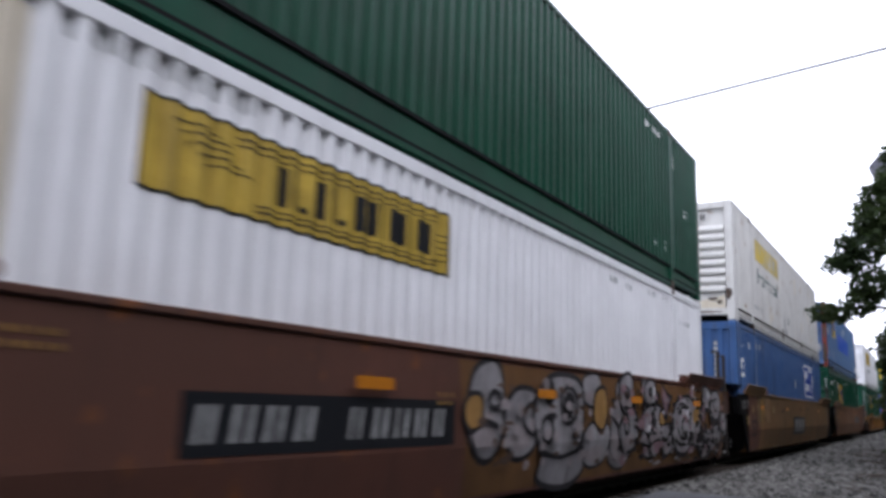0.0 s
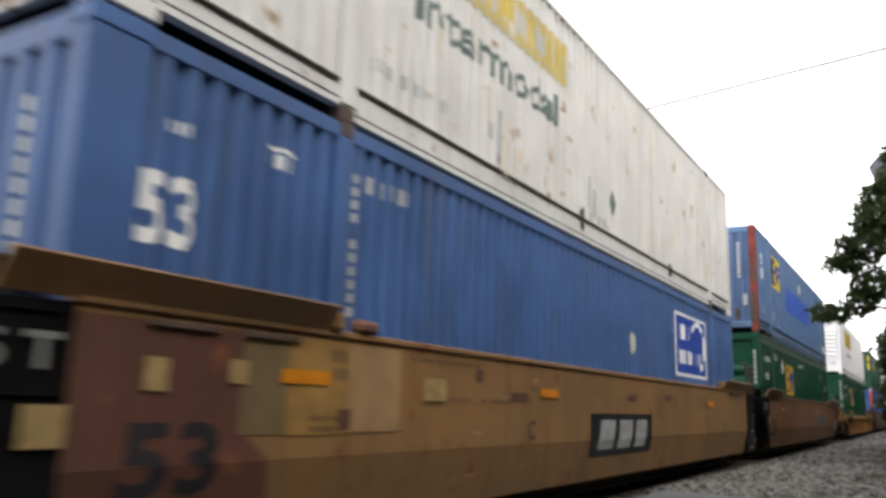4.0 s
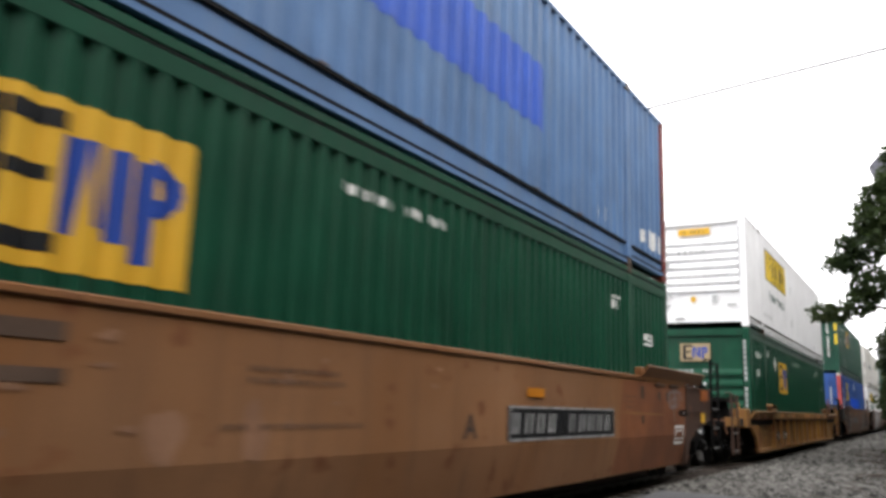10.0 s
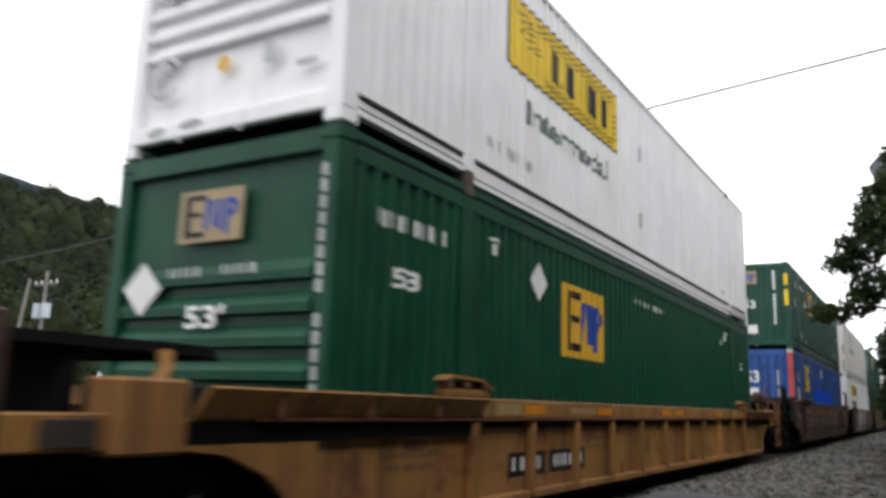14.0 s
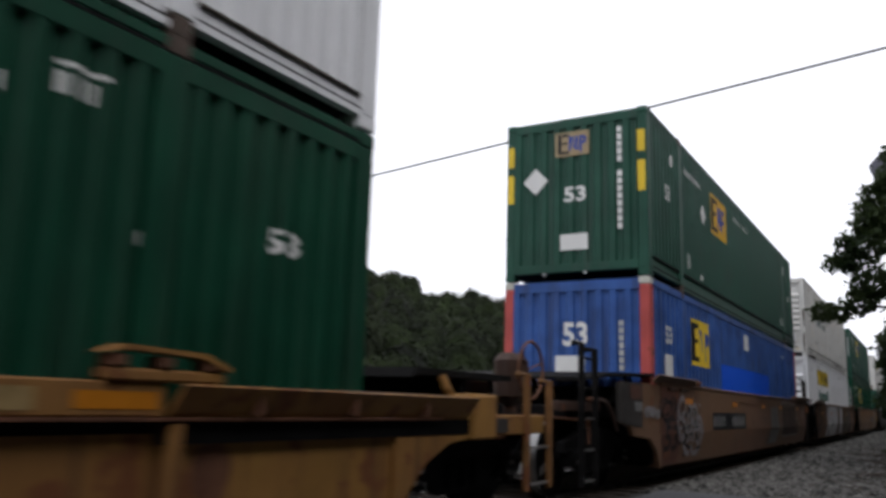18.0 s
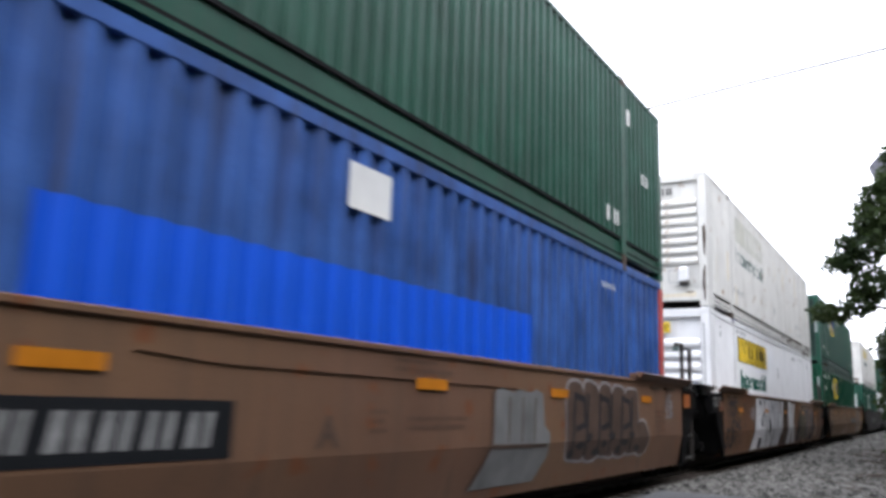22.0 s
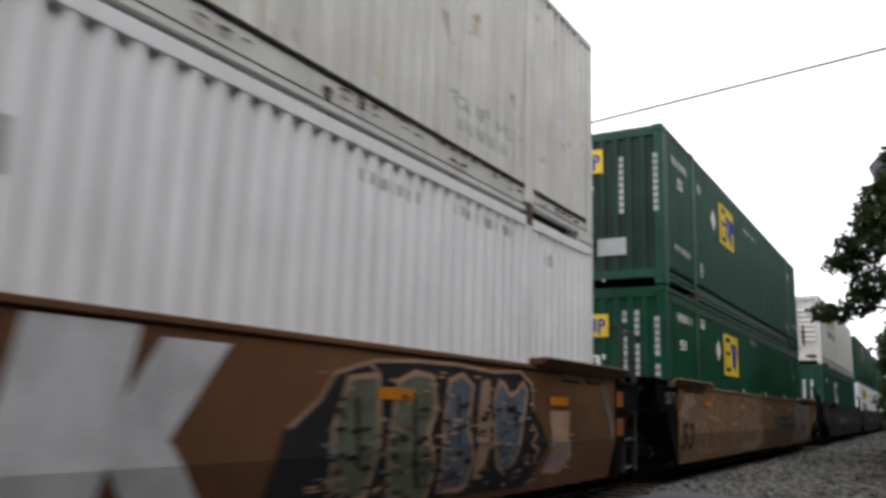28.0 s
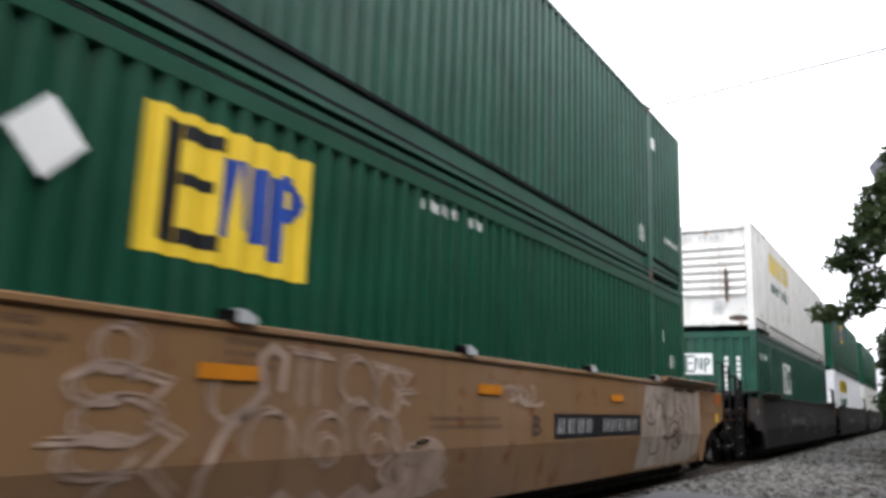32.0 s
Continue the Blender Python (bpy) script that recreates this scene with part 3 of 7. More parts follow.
front_mark(c, "stencil", "mark_grey", [rect(.78, .86, 1.0 + .12 * i, 1.09 + .12 * i) for i in range(12)])
side_mark(c, "patch", "ghost_film", [blob(9.0, 1.75, .12, .2, seed=4)])
c = container("weathered white container, faded yellow panel, stacked on a blue one", "white_old", -34.62, 1, front="ribbed", rib=(0.74, 0.21, 8), band=0.28, lead=.21)
banner(c, 2.7, 6.43, 1.9, 2.5, "yellow_faded", "ghost_film")
side_mark(c, "lettering", "grey_film", [lettering("Intermodal", 2.9, 6.15, 1.3, 1.72)], "dark worn lettering")
side_mark(c, "stencil", "mark_grey", bars(2.3, 3.6, .55, .68, 12, 3, (3, 8)) + [rect(7.2, 7.27, .5, .95), rect(7.4, 7.47, .4, .8), rect(4.6, 4.66, .5, 1.0), rect(4.35, 4.45, .62, .8), rect(4.75, 4.85, .55, .75)] + bars(6.9, 7.9, .35, .48, 5, 4))
side_mark(c, "rust_run", "casting", [blob(4.6, .5, .05, .25, seed=3), blob(5.0, .42, .04, .2, seed=5), blob(7.0, .3, .05, .16, seed=6), blob(11.2, .28, .06, .12, seed=7)])
side_mark(c, "placard", "grey_film", [diamond(8.15, .78, .2, .7)])
front_mark(c, "stain", "white_stain", [[(-1.08, .28), (-.6, .36), (-.2, .34), (.3, .42), (.7, .50), (1.08, .58), (1.08, .28)]], "rust-stained foot of the end wall")
front_mark(c, "rust_run", "casting", [blob(.1, .20, .8, .035, seed=9, wob=.3), blob(1.16, .62, .07, .16, seed=4, wob=.3), blob(.80, .50, .10, .05, seed=8, wob=.3), blob(.95, .42, .08, .04, seed=6, wob=.3), blob(-.9, .16, .16, .03, seed=3)])
front_mark(c, "stencil", "black_film", bars(-.35, .7, 2.42, 2.58, 7, 3, (1,)))
front_mark(c, "stencil", "mark_grey", ribbon([(-.72, .22), (-.48, .44), (-.72, .66), (-.94, .44), (-.72, .22)], .03) + ribbon(arc(-.7, .45, .12, .12, 0, 320, 8), .03))
front_mark(c, "sticker", "gold_film", [rect(-.45, -.32, .36, .48)])

def rail_rust(root, seed, n=26):
    rs = random.Random(seed)
    side_mark(root, "rust_stain", "white_stain", [blob(rs.uniform(.3, 15.8), rs.uniform(.45, 2.5), rs.uniform(.02, .05), rs.uniform(.1, .4), 12, .2, 1, k) for k in range(n)])


rail_rust(c, 3)

# third platform: chalky blue over green
c = container("green container with a yellow square badge and white diamond placard", "green", -14.91, 0, front="ribbed", rib=(0.72, 0.30, 5), band=0.16, lead=.04)
square_logo(c, 4.37, 5.86, 1.38, 2.28)
side_mark(c, "placard", "white_film", [diamond(3.67, 2.17, .24)])
side_mark(c, "placard_line", "mark_grey", [rect(3.5, 3.84, 2.22, 2.235), rect(3.53, 3.81, 2.06, 2.075)])
stencils(c, 11, v=2.18)
side_mark(c, "number", "white_film", [lettering("53", .82, 1.2, 1.70, 1.87)])
side_mark(c, "stencil", "white_film", bars(7.25, 8.0, 2.36, 2.44, 7, 2) + bars(8.1, 8.88, 2.36, 2.44, 6, 3) + bars(2.45, 2.75, 2.3, 2.42, 3, 2) + [rect(2.45, 2.75, 2.45, 2.48), lettering("53", 14.93, 15.28, 1.77, 1.95), *bars(13.45, 13.75, 2.19, 2.31, 3, 1), rect(13.45, 13.75, 2.34, 2.37)])
square_logo(c, -.37, .29, 2.14, 2.54, mark=front_mark, ground="beige_film")
front_mark(c, "stencil", "mark_grey", [rect(1.14, 1.2, .5 + .13 * i, .6 + .13 * i) for i in range(15) if i != 7] + bars(-.75, .35, 1.74, 1.80, 14, 6, (5,)))
front_mark(c, "placard", "white_film", [diamond(-.82, 1.58, .24)])
c = container("chalky blue container with red corner posts and a bright blue patch", "blue_pale", -14.91, 1, posts="red_worn", band=0.30, face="blue_front", lead=.04)
square_logo(c, 2.56, 4.1, 1.55, 2.5, "yellow_film")
side_mark(c, "repaint", "blue_faded", [rect(5.08, 11.05, 1.12, 1.92)], "bright blue painted-over panel")
side_mark(c, "stencil", "white_film", [lettering("53", .75, 1.1, 1.95, 2.25), *bars(.75, 1.15, 1.55, 1.85, 2, 1), rect(.35, .5, .55, 1.0), rect(.85, 1.0, .55, .8), *bars(2.45, 2.75, .55, .8, 2, 1), rect(3.3, 3.5, .42, .5), rect(8.3, 8.6, 2.1, 2.4), *bars(14.85, 15.1, .5, .7, 1, 1), *bars(15.2, 15.9, .45, .75, 3, 2), *bars(12.9, 13.3, .45, .65, 2, 2)])
front_mark(c, "number", "white_film", [lettering("53", -.24, .18, 1.88, 2.2)])
front_mark(c, "placard", "white_film", [rect(-.30, .22, 1.46, 1.72), rect(-.30, .22, .74, 1.03)])
front_mark(c, "stencil", "mark_grey", bars(-.26, .18, 1.62, 1.68, 5, 2) + bars(-.26, .18, 1.52, 1.58, 6, 3) + bars(-.26, .18, .92, .98, 5, 4) + bars(-.26, .18, .80, .86, 6, 5))
side_mark(c, "rust_run", "casting", [blob(k * 1.31 % 15 + .4, .355, .10, .010, 12, .3, 1, k) for k in range(12)])
front_mark(c, "rust_run", "casting", [*[blob(-.9 + .21 * k, .42 + .05 * (k * 7 % 5), .05, .10 + .05 * (k % 3), 12, .35, 1, k) for k in range(9)], blob(1.2, .6, .07, .5, seed=3, wob=.3), blob(1.21, 1.6, .05, .3, seed=5, wob=.3), blob(0, .19, 1.0, .03, seed=7, wob=.3)])
front_mark(c, "stencil", "mark_grey", [rect(.82, .9, 1.45 + .11 * i, 1.53 + .11 * i) for i in range(9)] + [rect(.95, 1.05, .7, 1.0)])
front_mark(c, "sticker", "gold_film", [blob(-.02, .62, .09, .09, wob=0)])

# fourth, the yellow car: new white over green
c = container("green container with a yellow square badge, in a yellow well car", "green", 8.73, 0, front="ribbed", rib=(0.72, 0.26, 5))
square_logo(c, 4.38, 5.85, 1.39, 2.29)
side_mark(c, "placard", "white_film", [diamond(3.65, 2.18, .23)])
side_mark(c, "placard_line", "mark_grey", [rect(3.48, 3.82, 2.23, 2.245), rect(3.51, 3.79, 2.07, 2.085)])
stencils(c, 12, v=2.2)
side_mark(c, "number", "white_film", [lettering("53", .78, 1.15, 1.72, 1.89)])
side_mark(c, "stencil", "white_film", bars(7.2, 7.95, 2.36, 2.44, 7, 5) + bars(8.1, 8.85, 2.36, 2.44, 6, 7) + bars(2.45, 2.75, 2.3, 2.42, 3, 2) + [rect(2.45, 2.75, 2.45, 2.48), rect(14.05, 14.12, 1.6, 1.68), lettering("53", 15.05, 15.4, 1.74, 1.92), *bars(13.45, 13.75, 2.3, 2.42, 3, 1), rect(13.45, 13.75, 2.45, 2.48), *bars(12.8, 13.2, 2.2, 2.3, 3, 2)])
square_logo(c, -.42, .33, 2.05, 2.5, mark=front_mark, ground="beige_film")
front_mark(c, "stencil", "mark_grey", [rect(1.14, 1.2, .4 + .13 * i, .5 + .13 * i) for i in range(17) if i != 8] + bars(-.5, .6, 1.76, 1.84, 7, 4, (3,)))
front_mark(c, "number", "white_film", [lettering("53'", -.25, .2, 1.32, 1.52)])
front_mark(c, "placard", "white_film", [diamond(-.82, 1.68, .24)])
c = container("clean white container with a yellow panel, stacked on a green one", "white", 8.73, 1, front="ribbed", rib=(0.98, 0.21, 7), band=0.24)
banner(c, 2.78, 6.53, 1.6, 2.5)
side_mark(c, "lettering", "grey_film", [lettering("Intermodal", 3.32, 6.05, 1.06, 1.36)], "dark worn lettering")
side_mark(c, "stencil", "mark_grey", bars(2.35, 3.6, .5, .62, 11, 3, (3, 7)) + [rect(7.55, 7.62, .7, .95), rect(7.55, 7.62, 1.8, 2.05), *bars(13.0, 13.9, .42, .5, 6, 3)])
front_mark(c, "banner", "gold_film", [rect(-.4, .42, 2.42, 2.6)])
front_mark(c, "banner_mark", "black_film", bars(-.3, .32, 2.47, 2.55, 6, 3, (1,)))
front_mark(c, "stencil", "mark_grey", bars(-.42, .3, 1.93, 2.03, 5, 2) + [diamond(-.82, 1.65, .2), rect(.42, .55, .62, .82), rect(.8, 1.02, .52, .58)] + [rect(1.12, 1.15, 1.3 + .08 * i, 1.36 + .08 * i) for i in range(16)])
front_mark(c, "sticker", "gold_film", [blob(-.05, .72, .07, .08, wob=0)])
front_mark(c, "scuff", "mark_grey", [*ribbon(arc(-.8, .72, .2, .2, 30, 320, 12), .05), *ribbon(arc(-.84, .74, .1, .12, 0, 250, 8), .06), blob(-.85, .2, .12, .05, seed=2), blob(-.4, .22, .14, .05, seed=3)])

# fifth: green over deep blue
c = container("deep blue container with red corner posts and a yellow badge", "blue_deep", 32.53, 0, posts="red_post", castings="ghost_film")
square_logo(c, 2.54, 4.0, 1.62, 2.50, "yellow_film")
side_mark(c, "repaint", "blue_bright", [rect(5.07, 11.04, 1.14, 1.78)], "bright blue painted-over panel")
side_mark(c, "placard", "white_film", [rect(7.56, 8.13, 2.25, 2.62), rect(.74, 1.22, 1.02, 1.7), lettering("53", .8, 1.2, 1.88, 2.18), *bars(13.2, 13.75, 2.42, 2.5, 6, 3)])
front_mark(c, "number", "white_film", [lettering("53", -.2, .24, 1.78, 2.18), rect(-.33, .2, 1.2, 1.62)])
front_mark(c, "stencil", "mark_grey", [rect(.78, .86, .9 + .12 * i, .99 + .12 * i) for i in range(11)])
c = container("dark green container with yellow corner stripes, stacked on a blue one", "green_old", 32.53, 1, band=0.32)
square_logo(c, 4.48, 6.02, 1.62, 2.5)
side_mark(c, "placard", "white_film", [diamond(3.76, 1.82, .22), *bars(2.4, 2.65, .5, .78, 2, 3), rect(3.4, 3.6, .42, .52), lettering("53", .95, 1.25, 1.5, 1.78), *bars(2.3, 3.6, 2.3, 2.42, 9, 5), *bars(6.8, 8.6, 2.36, 2.44, 10, 5, (5,)), *bars(13.4, 14.0, .5, .72, 2, 6), lettering("53", 15.05, 15.4, 1.42, 1.6), rect(14.35, 14.5, 2.2, 2.45), rect(1.3, 1.45, 2.2, 2.4)])
square_logo(c, -.35, .28, 2.18, 2.62, mark=front_mark, ground="beige_film")
front_mark(c, "number", "white_film", [lettering("53", -.18, .22, 1.35, 1.62), rect(-.25, .25, .5, .78), diamond(-.72, 1.78, .24)])
front_mark(c, "stencil", "white_film", [rect(.78, .86, .8 + .13 * i, .9 + .13 * i) for i in range(14) if i != 8])
front_mark(c, "stripe", "yellow_film", [rect(1.13, 1.26, 1.42, 1.95), rect(1.13, 1.26, 2.1, 2.48), rect(-1.27, -1.15, 1.42, 1.95), rect(-1.27, -1.15, 2.1, 2.48)])

# sixth: white over white
c = container("white container with a yellow panel over green lettering", "white", 52.41, 0, front="ribbed", rib=(0.73, 0.24, 7), lead=.28)
banner(c, 2.55, 6.2, 1.95, 2.54)
side_mark(c, "lettering", "green_film", [lettering("Intermodal", 2.74, 6.0, 1.35, 1.78)], "dark green lettering")
side_mark(c, "stencil", "mark_grey", bars(2.3, 3.5, 2.6, 2.7, 10, 3) + [rect(8.05, 8.25, 1.8, 2.1)] + bars(11.0, 12.0, 2.5, 2.6, 6, 4) + bars(12.5, 13.8, 2.56, 2.66, 9, 4) + bars(14.6, 14.9, 2.4, 2.55, 2, 2) + [rect(15.7, 15.76, 2.35, 2.55), *bars(.48, .82, 2.36, 2.5, 3, 6), rect(.55, .75, 2.56, 2.6)])
front_mark(c, "banner", "yellow_film", [rect(-.44, .49, 2.385, 2.605)])
lay("banner_mark", c, "black_film", bars(-.30, .34, 2.44, 2.55, 7, 3, (1,)) + ribbon(arc(-.36, 2.5, .05, .06, 40, 300, 6), .02) + ribbon(arc(.42, 2.48, .04, .06, 0, 270, 6), .02), lambda u, v, l: on_front(u, v, l + .283))
front_mark(c, "stencil", "mark_grey", bars(-.40, .39, 2.285, 2.335, 12, 5) + [rect(1.16, 1.2, .6 + .09 * i, .67 + .09 * i) for i in range(22)])
front_mark(c, "placard", "grey_film", [rect(.52, .66, 2.0, 2.09)])
front_mark(c, "placard", "mark_grey", [rect(-.12, .50, 2.02, 2.075), rect(-.34, -.18, 1.90, 1.99), rect(-.05, .30, 1.92, 1.97), blob(-.85, 1.85, .12, .10, seed=3)])
c = container("weathered white container with ghosted lettering, stacked on a white one", "white_old", 52.41, 1, front="ribbed", rib=(0.98, 0.21, 7), band=0.28, lead=.28)
banner(c, 2.63, 6.35, 1.9, 2.55, "ghost_film", "white_old")
side_mark(c, "lettering", "grey_film", [lettering("Intermodal", 2.65, 6.22, 1.42, 1.82)], "dark worn lettering")
side_mark(c, "stencil", "mark_grey", [lettering("TOP LIFT ONLY", 2.3, 3.5, .62, .76), diamond(8.1, .82, .18, .7), *bars(12.6, 13.9, .5, .62, 9, 4), lettering("TOP LIFT ONLY", 12.4, 13.9, .72, .86)])
side_mark(c, "rust_run", "casting", [blob(12.8, .26, .15, .02, seed=3), blob(15.2, .24, .3, .018, seed=5), blob(9.5, .2, .3, .015, seed=6)])
front_mark(c, "stencil", "black_film", bars(-.45, .62, 2.42, 2.57, 7, 3, (1,)))
front_mark(c, "stencil", "mark_grey", bars(-.4, .3, 2.2, 2.27, 5, 2) + ribbon([(-.74, .40), (-.50, .64), (-.74, .88), (-.98, .64), (-.74, .40)], .03) + ribbon(arc(-.76, .62, .12, .12, 0, 320, 8), .025) + ribbon([(.49, .51), (.69, .51), (.69, .77), (.49, .77), (.49, .51)], .02))
front_mark(c, "sticker", "gold_film", [rect(-.10, .02, .57, .69)])
part("document_tube", boxed(.70, .92, -.40, -.26, .50, .83, bevel=.04), "white", c, "white document tube on the end wall")
part("tube_cap", boxed(.71, .91, -.39, -.27, .46, .50, bevel=.015), "slate", c)
front_mark(c, "stain", "white_stain", [[(-1.0, .20), (1.05, .20), (1.05, .30), (.5, .27), (-.2, .29), (-1.0, .26)]], "rust-stained sill")
front_mark(c, "rust_run", "casting", [blob(.92, .30, .1, .02, seed=2), blob(1.22, .5, .04, .3, seed=6, wob=.4), blob(1.24, 1.4, .03, .4, seed=8, wob=.4)])

rail_rust(c, 5)
rs = random.Random(8)
side_mark(c, "rust_run", "casting", [blob(rs.uniform(10.5, 15.9), rs.uniform(.12, .31), rs.uniform(.05, .3), rs.uniform(.006, .018), 12, .3, 1, k) for k in range(26)])
part("stacking_cone", boxed(CX - .15, CX + .02, 1.90, 2.06, -.10, -.015, bevel=.03), "navy_film", c, "dark blue stacking cone")

# seventh: green over green
c = container("green container with a yellow square badge and white figures", "green", 72.23, 0, lead=.10)
square_logo(c, 4.36, 5.84, 1.58, 2.47, "yellow_film")
side_mark(c, "placard", "white_film", [diamond(3.77, 2.05, .23)])
side_mark(c, "placard_line", "mark_grey", [rect(3.6, 3.94, 2.10, 2.115), rect(3.63, 3.91, 1.94, 1.955)])
side_mark(c, "number", "white_film", [lettering("53", .8, 1.17, 1.86, 2.03)])
stencils(c, 14, v=2.36)
side_mark(c, "stencil", "white_film", bars(7.33, 8.5, 2.49, 2.58, 12, 5, (7,)) + bars(2.35, 2.65, 2.38, 2.5, 3, 2) + [rect(2.35, 2.65, 2.53, 2.56), rect(14.8, 14.95, 1.9, 2.1), *bars(15.2, 15.5, 1.5, 1.7, 2, 1)])
square_logo(c, -.41, .28, 2.02, 2.42, "yellow_film", front_mark)
front_mark(c, "number", "white_film", [lettering("53'", -.22, .22, 1.50, 1.71)])
front_mark(c, "placard", "rose_wear", [diamond(-.78, 1.73, .21)])
front_mark(c, "stencil", "mark_grey", [rect(u, u + .085, 1.0 + .115 * i, 1.09 + .115 * i) for u in (.53, .75, 1.10) for i in range(13) if (i + int(u * 9)) % 7])
c = container("scuffed green container with a yellow badge, stacked on a green one", "green_old", 72.23, 1, band=0.30, face="green_front", lead=.10)
square_logo(c, 4.36, 5.92, 1.58, 2.5, "yellow_film")
side_mark(c, "placard", "white_film", [diamond(3.68, 1.92, .24), *bars(2.4, 2.65, .5, .78, 2, 3), *bars(.5, 1.6, .7, .82, 9, 3), lettering("53", .8, 1.15, 1.9, 2.12), *bars(.4, 1.5, 2.3, 2.45, 8, 3), *bars(2.3, 2.6, 2.2, 2.4, 2, 3), *bars(7.0, 8.8, 2.36, 2.44, 10, 5, (5,)), rect(14.3, 14.5, 2.2, 2.4), *bars(13.6, 13.85, .5, .75, 2, 6), *bars(15.0, 15.9, .7, .8, 6, 6)])
square_logo(c, -.5, .2, 2.1, 2.55, "yellow_film", front_mark)
front_mark(c, "number", "white_film", [lettering("53'", -.4, .02, 1.6, 1.86), diamond(-.85, 1.75, .22), *bars(-1.0, -.1, .64, .84, 7, 4, (3,))])
front_mark(c, "placard", "mark_grey", [rect(.09, .62, .55, .86)])
front_mark(c, "stencil", "mark_grey", [rect(u, u + .09, 1.3 + .12 * i, 1.39 + .12 * i) for u in (.5, 1.12) for i in range(9)])

# the rest of the train, further back
c = container("green container with a white square badge", "green_old", 95.6, 0)
square_logo(c, 4.4, 5.9, 1.4, 2.3, "white_film", None, "grey_film", "grey_film")
side_mark(c, "stencil", "white_film", bars(.5, 1.6, 2.2, 2.34, 9, 4))
square_logo(c, -.6, .2, 1.75, 2.3, "white_film", front_mark, "grey_film", "grey_film")
front_mark(c, "stencil", "white_film", [rect(u, u + .1, 1.0 + .14 * i, 1.1 + .14 * i) for u in (.5, .8) for i in range(9)] + bars(-.4, .05, 1.1, 1.35, 3, 3))
c = container("grimy white container with faded panel, stacked on a green one", "white_old", 95.6, 1, front="ribbed", rib=(0.98, 0.21, 7), band=0.28)
banner(c, 2.6, 6.3, 1.9, 2.5, "yellow_faded", "ghost_film")
side_mark(c, "lettering", "grey_film", [lettering("Intermodal", 2.8, 6.1, 1.35, 1.75)])
front_mark(c, "stencil", "mark_grey", bars(-.5, .5, 2.42, 2.56, 7, 3, (2,)) + [rect(.3, .5, .55, .78)])
front_mark(c, "rust_run", "casting", [blob(.62, 1.2, .05, .5, seed=4), blob(.9, .3, .25, .08, seed=5)])
c = container("white container with a yellow panel", "white", 115.4, 0, front="ribbed", rib=(0.55, 0.30, 5))
banner(c, 2.55, 6.2, 1.95, 2.54)
side_mark(c, "lettering", "green_film", [lettering("Intermodal", 2.74, 6.0, 1.35, 1.78)])
front_mark(c, "banner", "yellow_film", [rect(-.3, .6, 2.0, 2.5)])
c = container("green container stacked on a white one", "green", 115.4, 1, band=0.32)
square_logo(c, 4.4, 5.9, 1.6, 2.5)
front_mark(c, "placard", "white_film", [diamond(.1, 1.95, .3), rect(.0, .5, .8, 1.05)])
container("grey-white container in a well car", "white_old", 135.2, 0, front="ribbed")
container("green container stacked behind others", "green", 135.2, 1, band=0.32)
container("dark green container far down the train", "green", 158.8, 0)
container("white container far down the train", "white", 158.8, 1, front="ribbed")
container("blue container far down the train", "blue", 178.6, 0)
container("white container stacked far down the train", "white_old", 178.6, 1, front="ribbed")

# ------------------------------------------------------------------ well cars
SX, SZ0, SZB, SZ1 = 1.50, 0.28, 0.765, 1.57     # side sheet: outer face, bottom, knuckle, top


def on_sheet(u, v, lift):
    x = SX if v >= SZB else SX - (SZB - v) * 0.20
    return (x + 0.004 + lift, u, v)


SHEET_CUTS = [("v", SZB)]


def car_mark(root, name, mat, shapes, lift=0.0, label=""):
    return lay(name, root, mat, shapes, lambda u, v, l: on_sheet(u, v, l + lift), SHEET_CUTS, label)


def ladder(root, y, x0=1.40, zt=2.25, zb=0.55, w=0.42, mat="slate", rungs=5, r=0.03):
    lad = part("ladder", pipe(bmesh.new(), [(x0, y, zb), (x0, y, zt), (x0 - 0.12, y, zt)], r), mat, root)
    part("stile", pipe(bmesh.new(), [(x0, y + w, zb), (x0, y + w, zt - 0.05), (x0 - 0.12, y + w, zt - 0.05)], r), mat, lad)
    for i in range(rungs):
        z = zb + 0.06 + i * 0.37
        part("rung", rod(bmesh.new(), (x0, y, z), (x0, y + w, z), 0.014, 6), "steel" if i < 3 else mat, lad)
    return lad


WHEELSETS = []


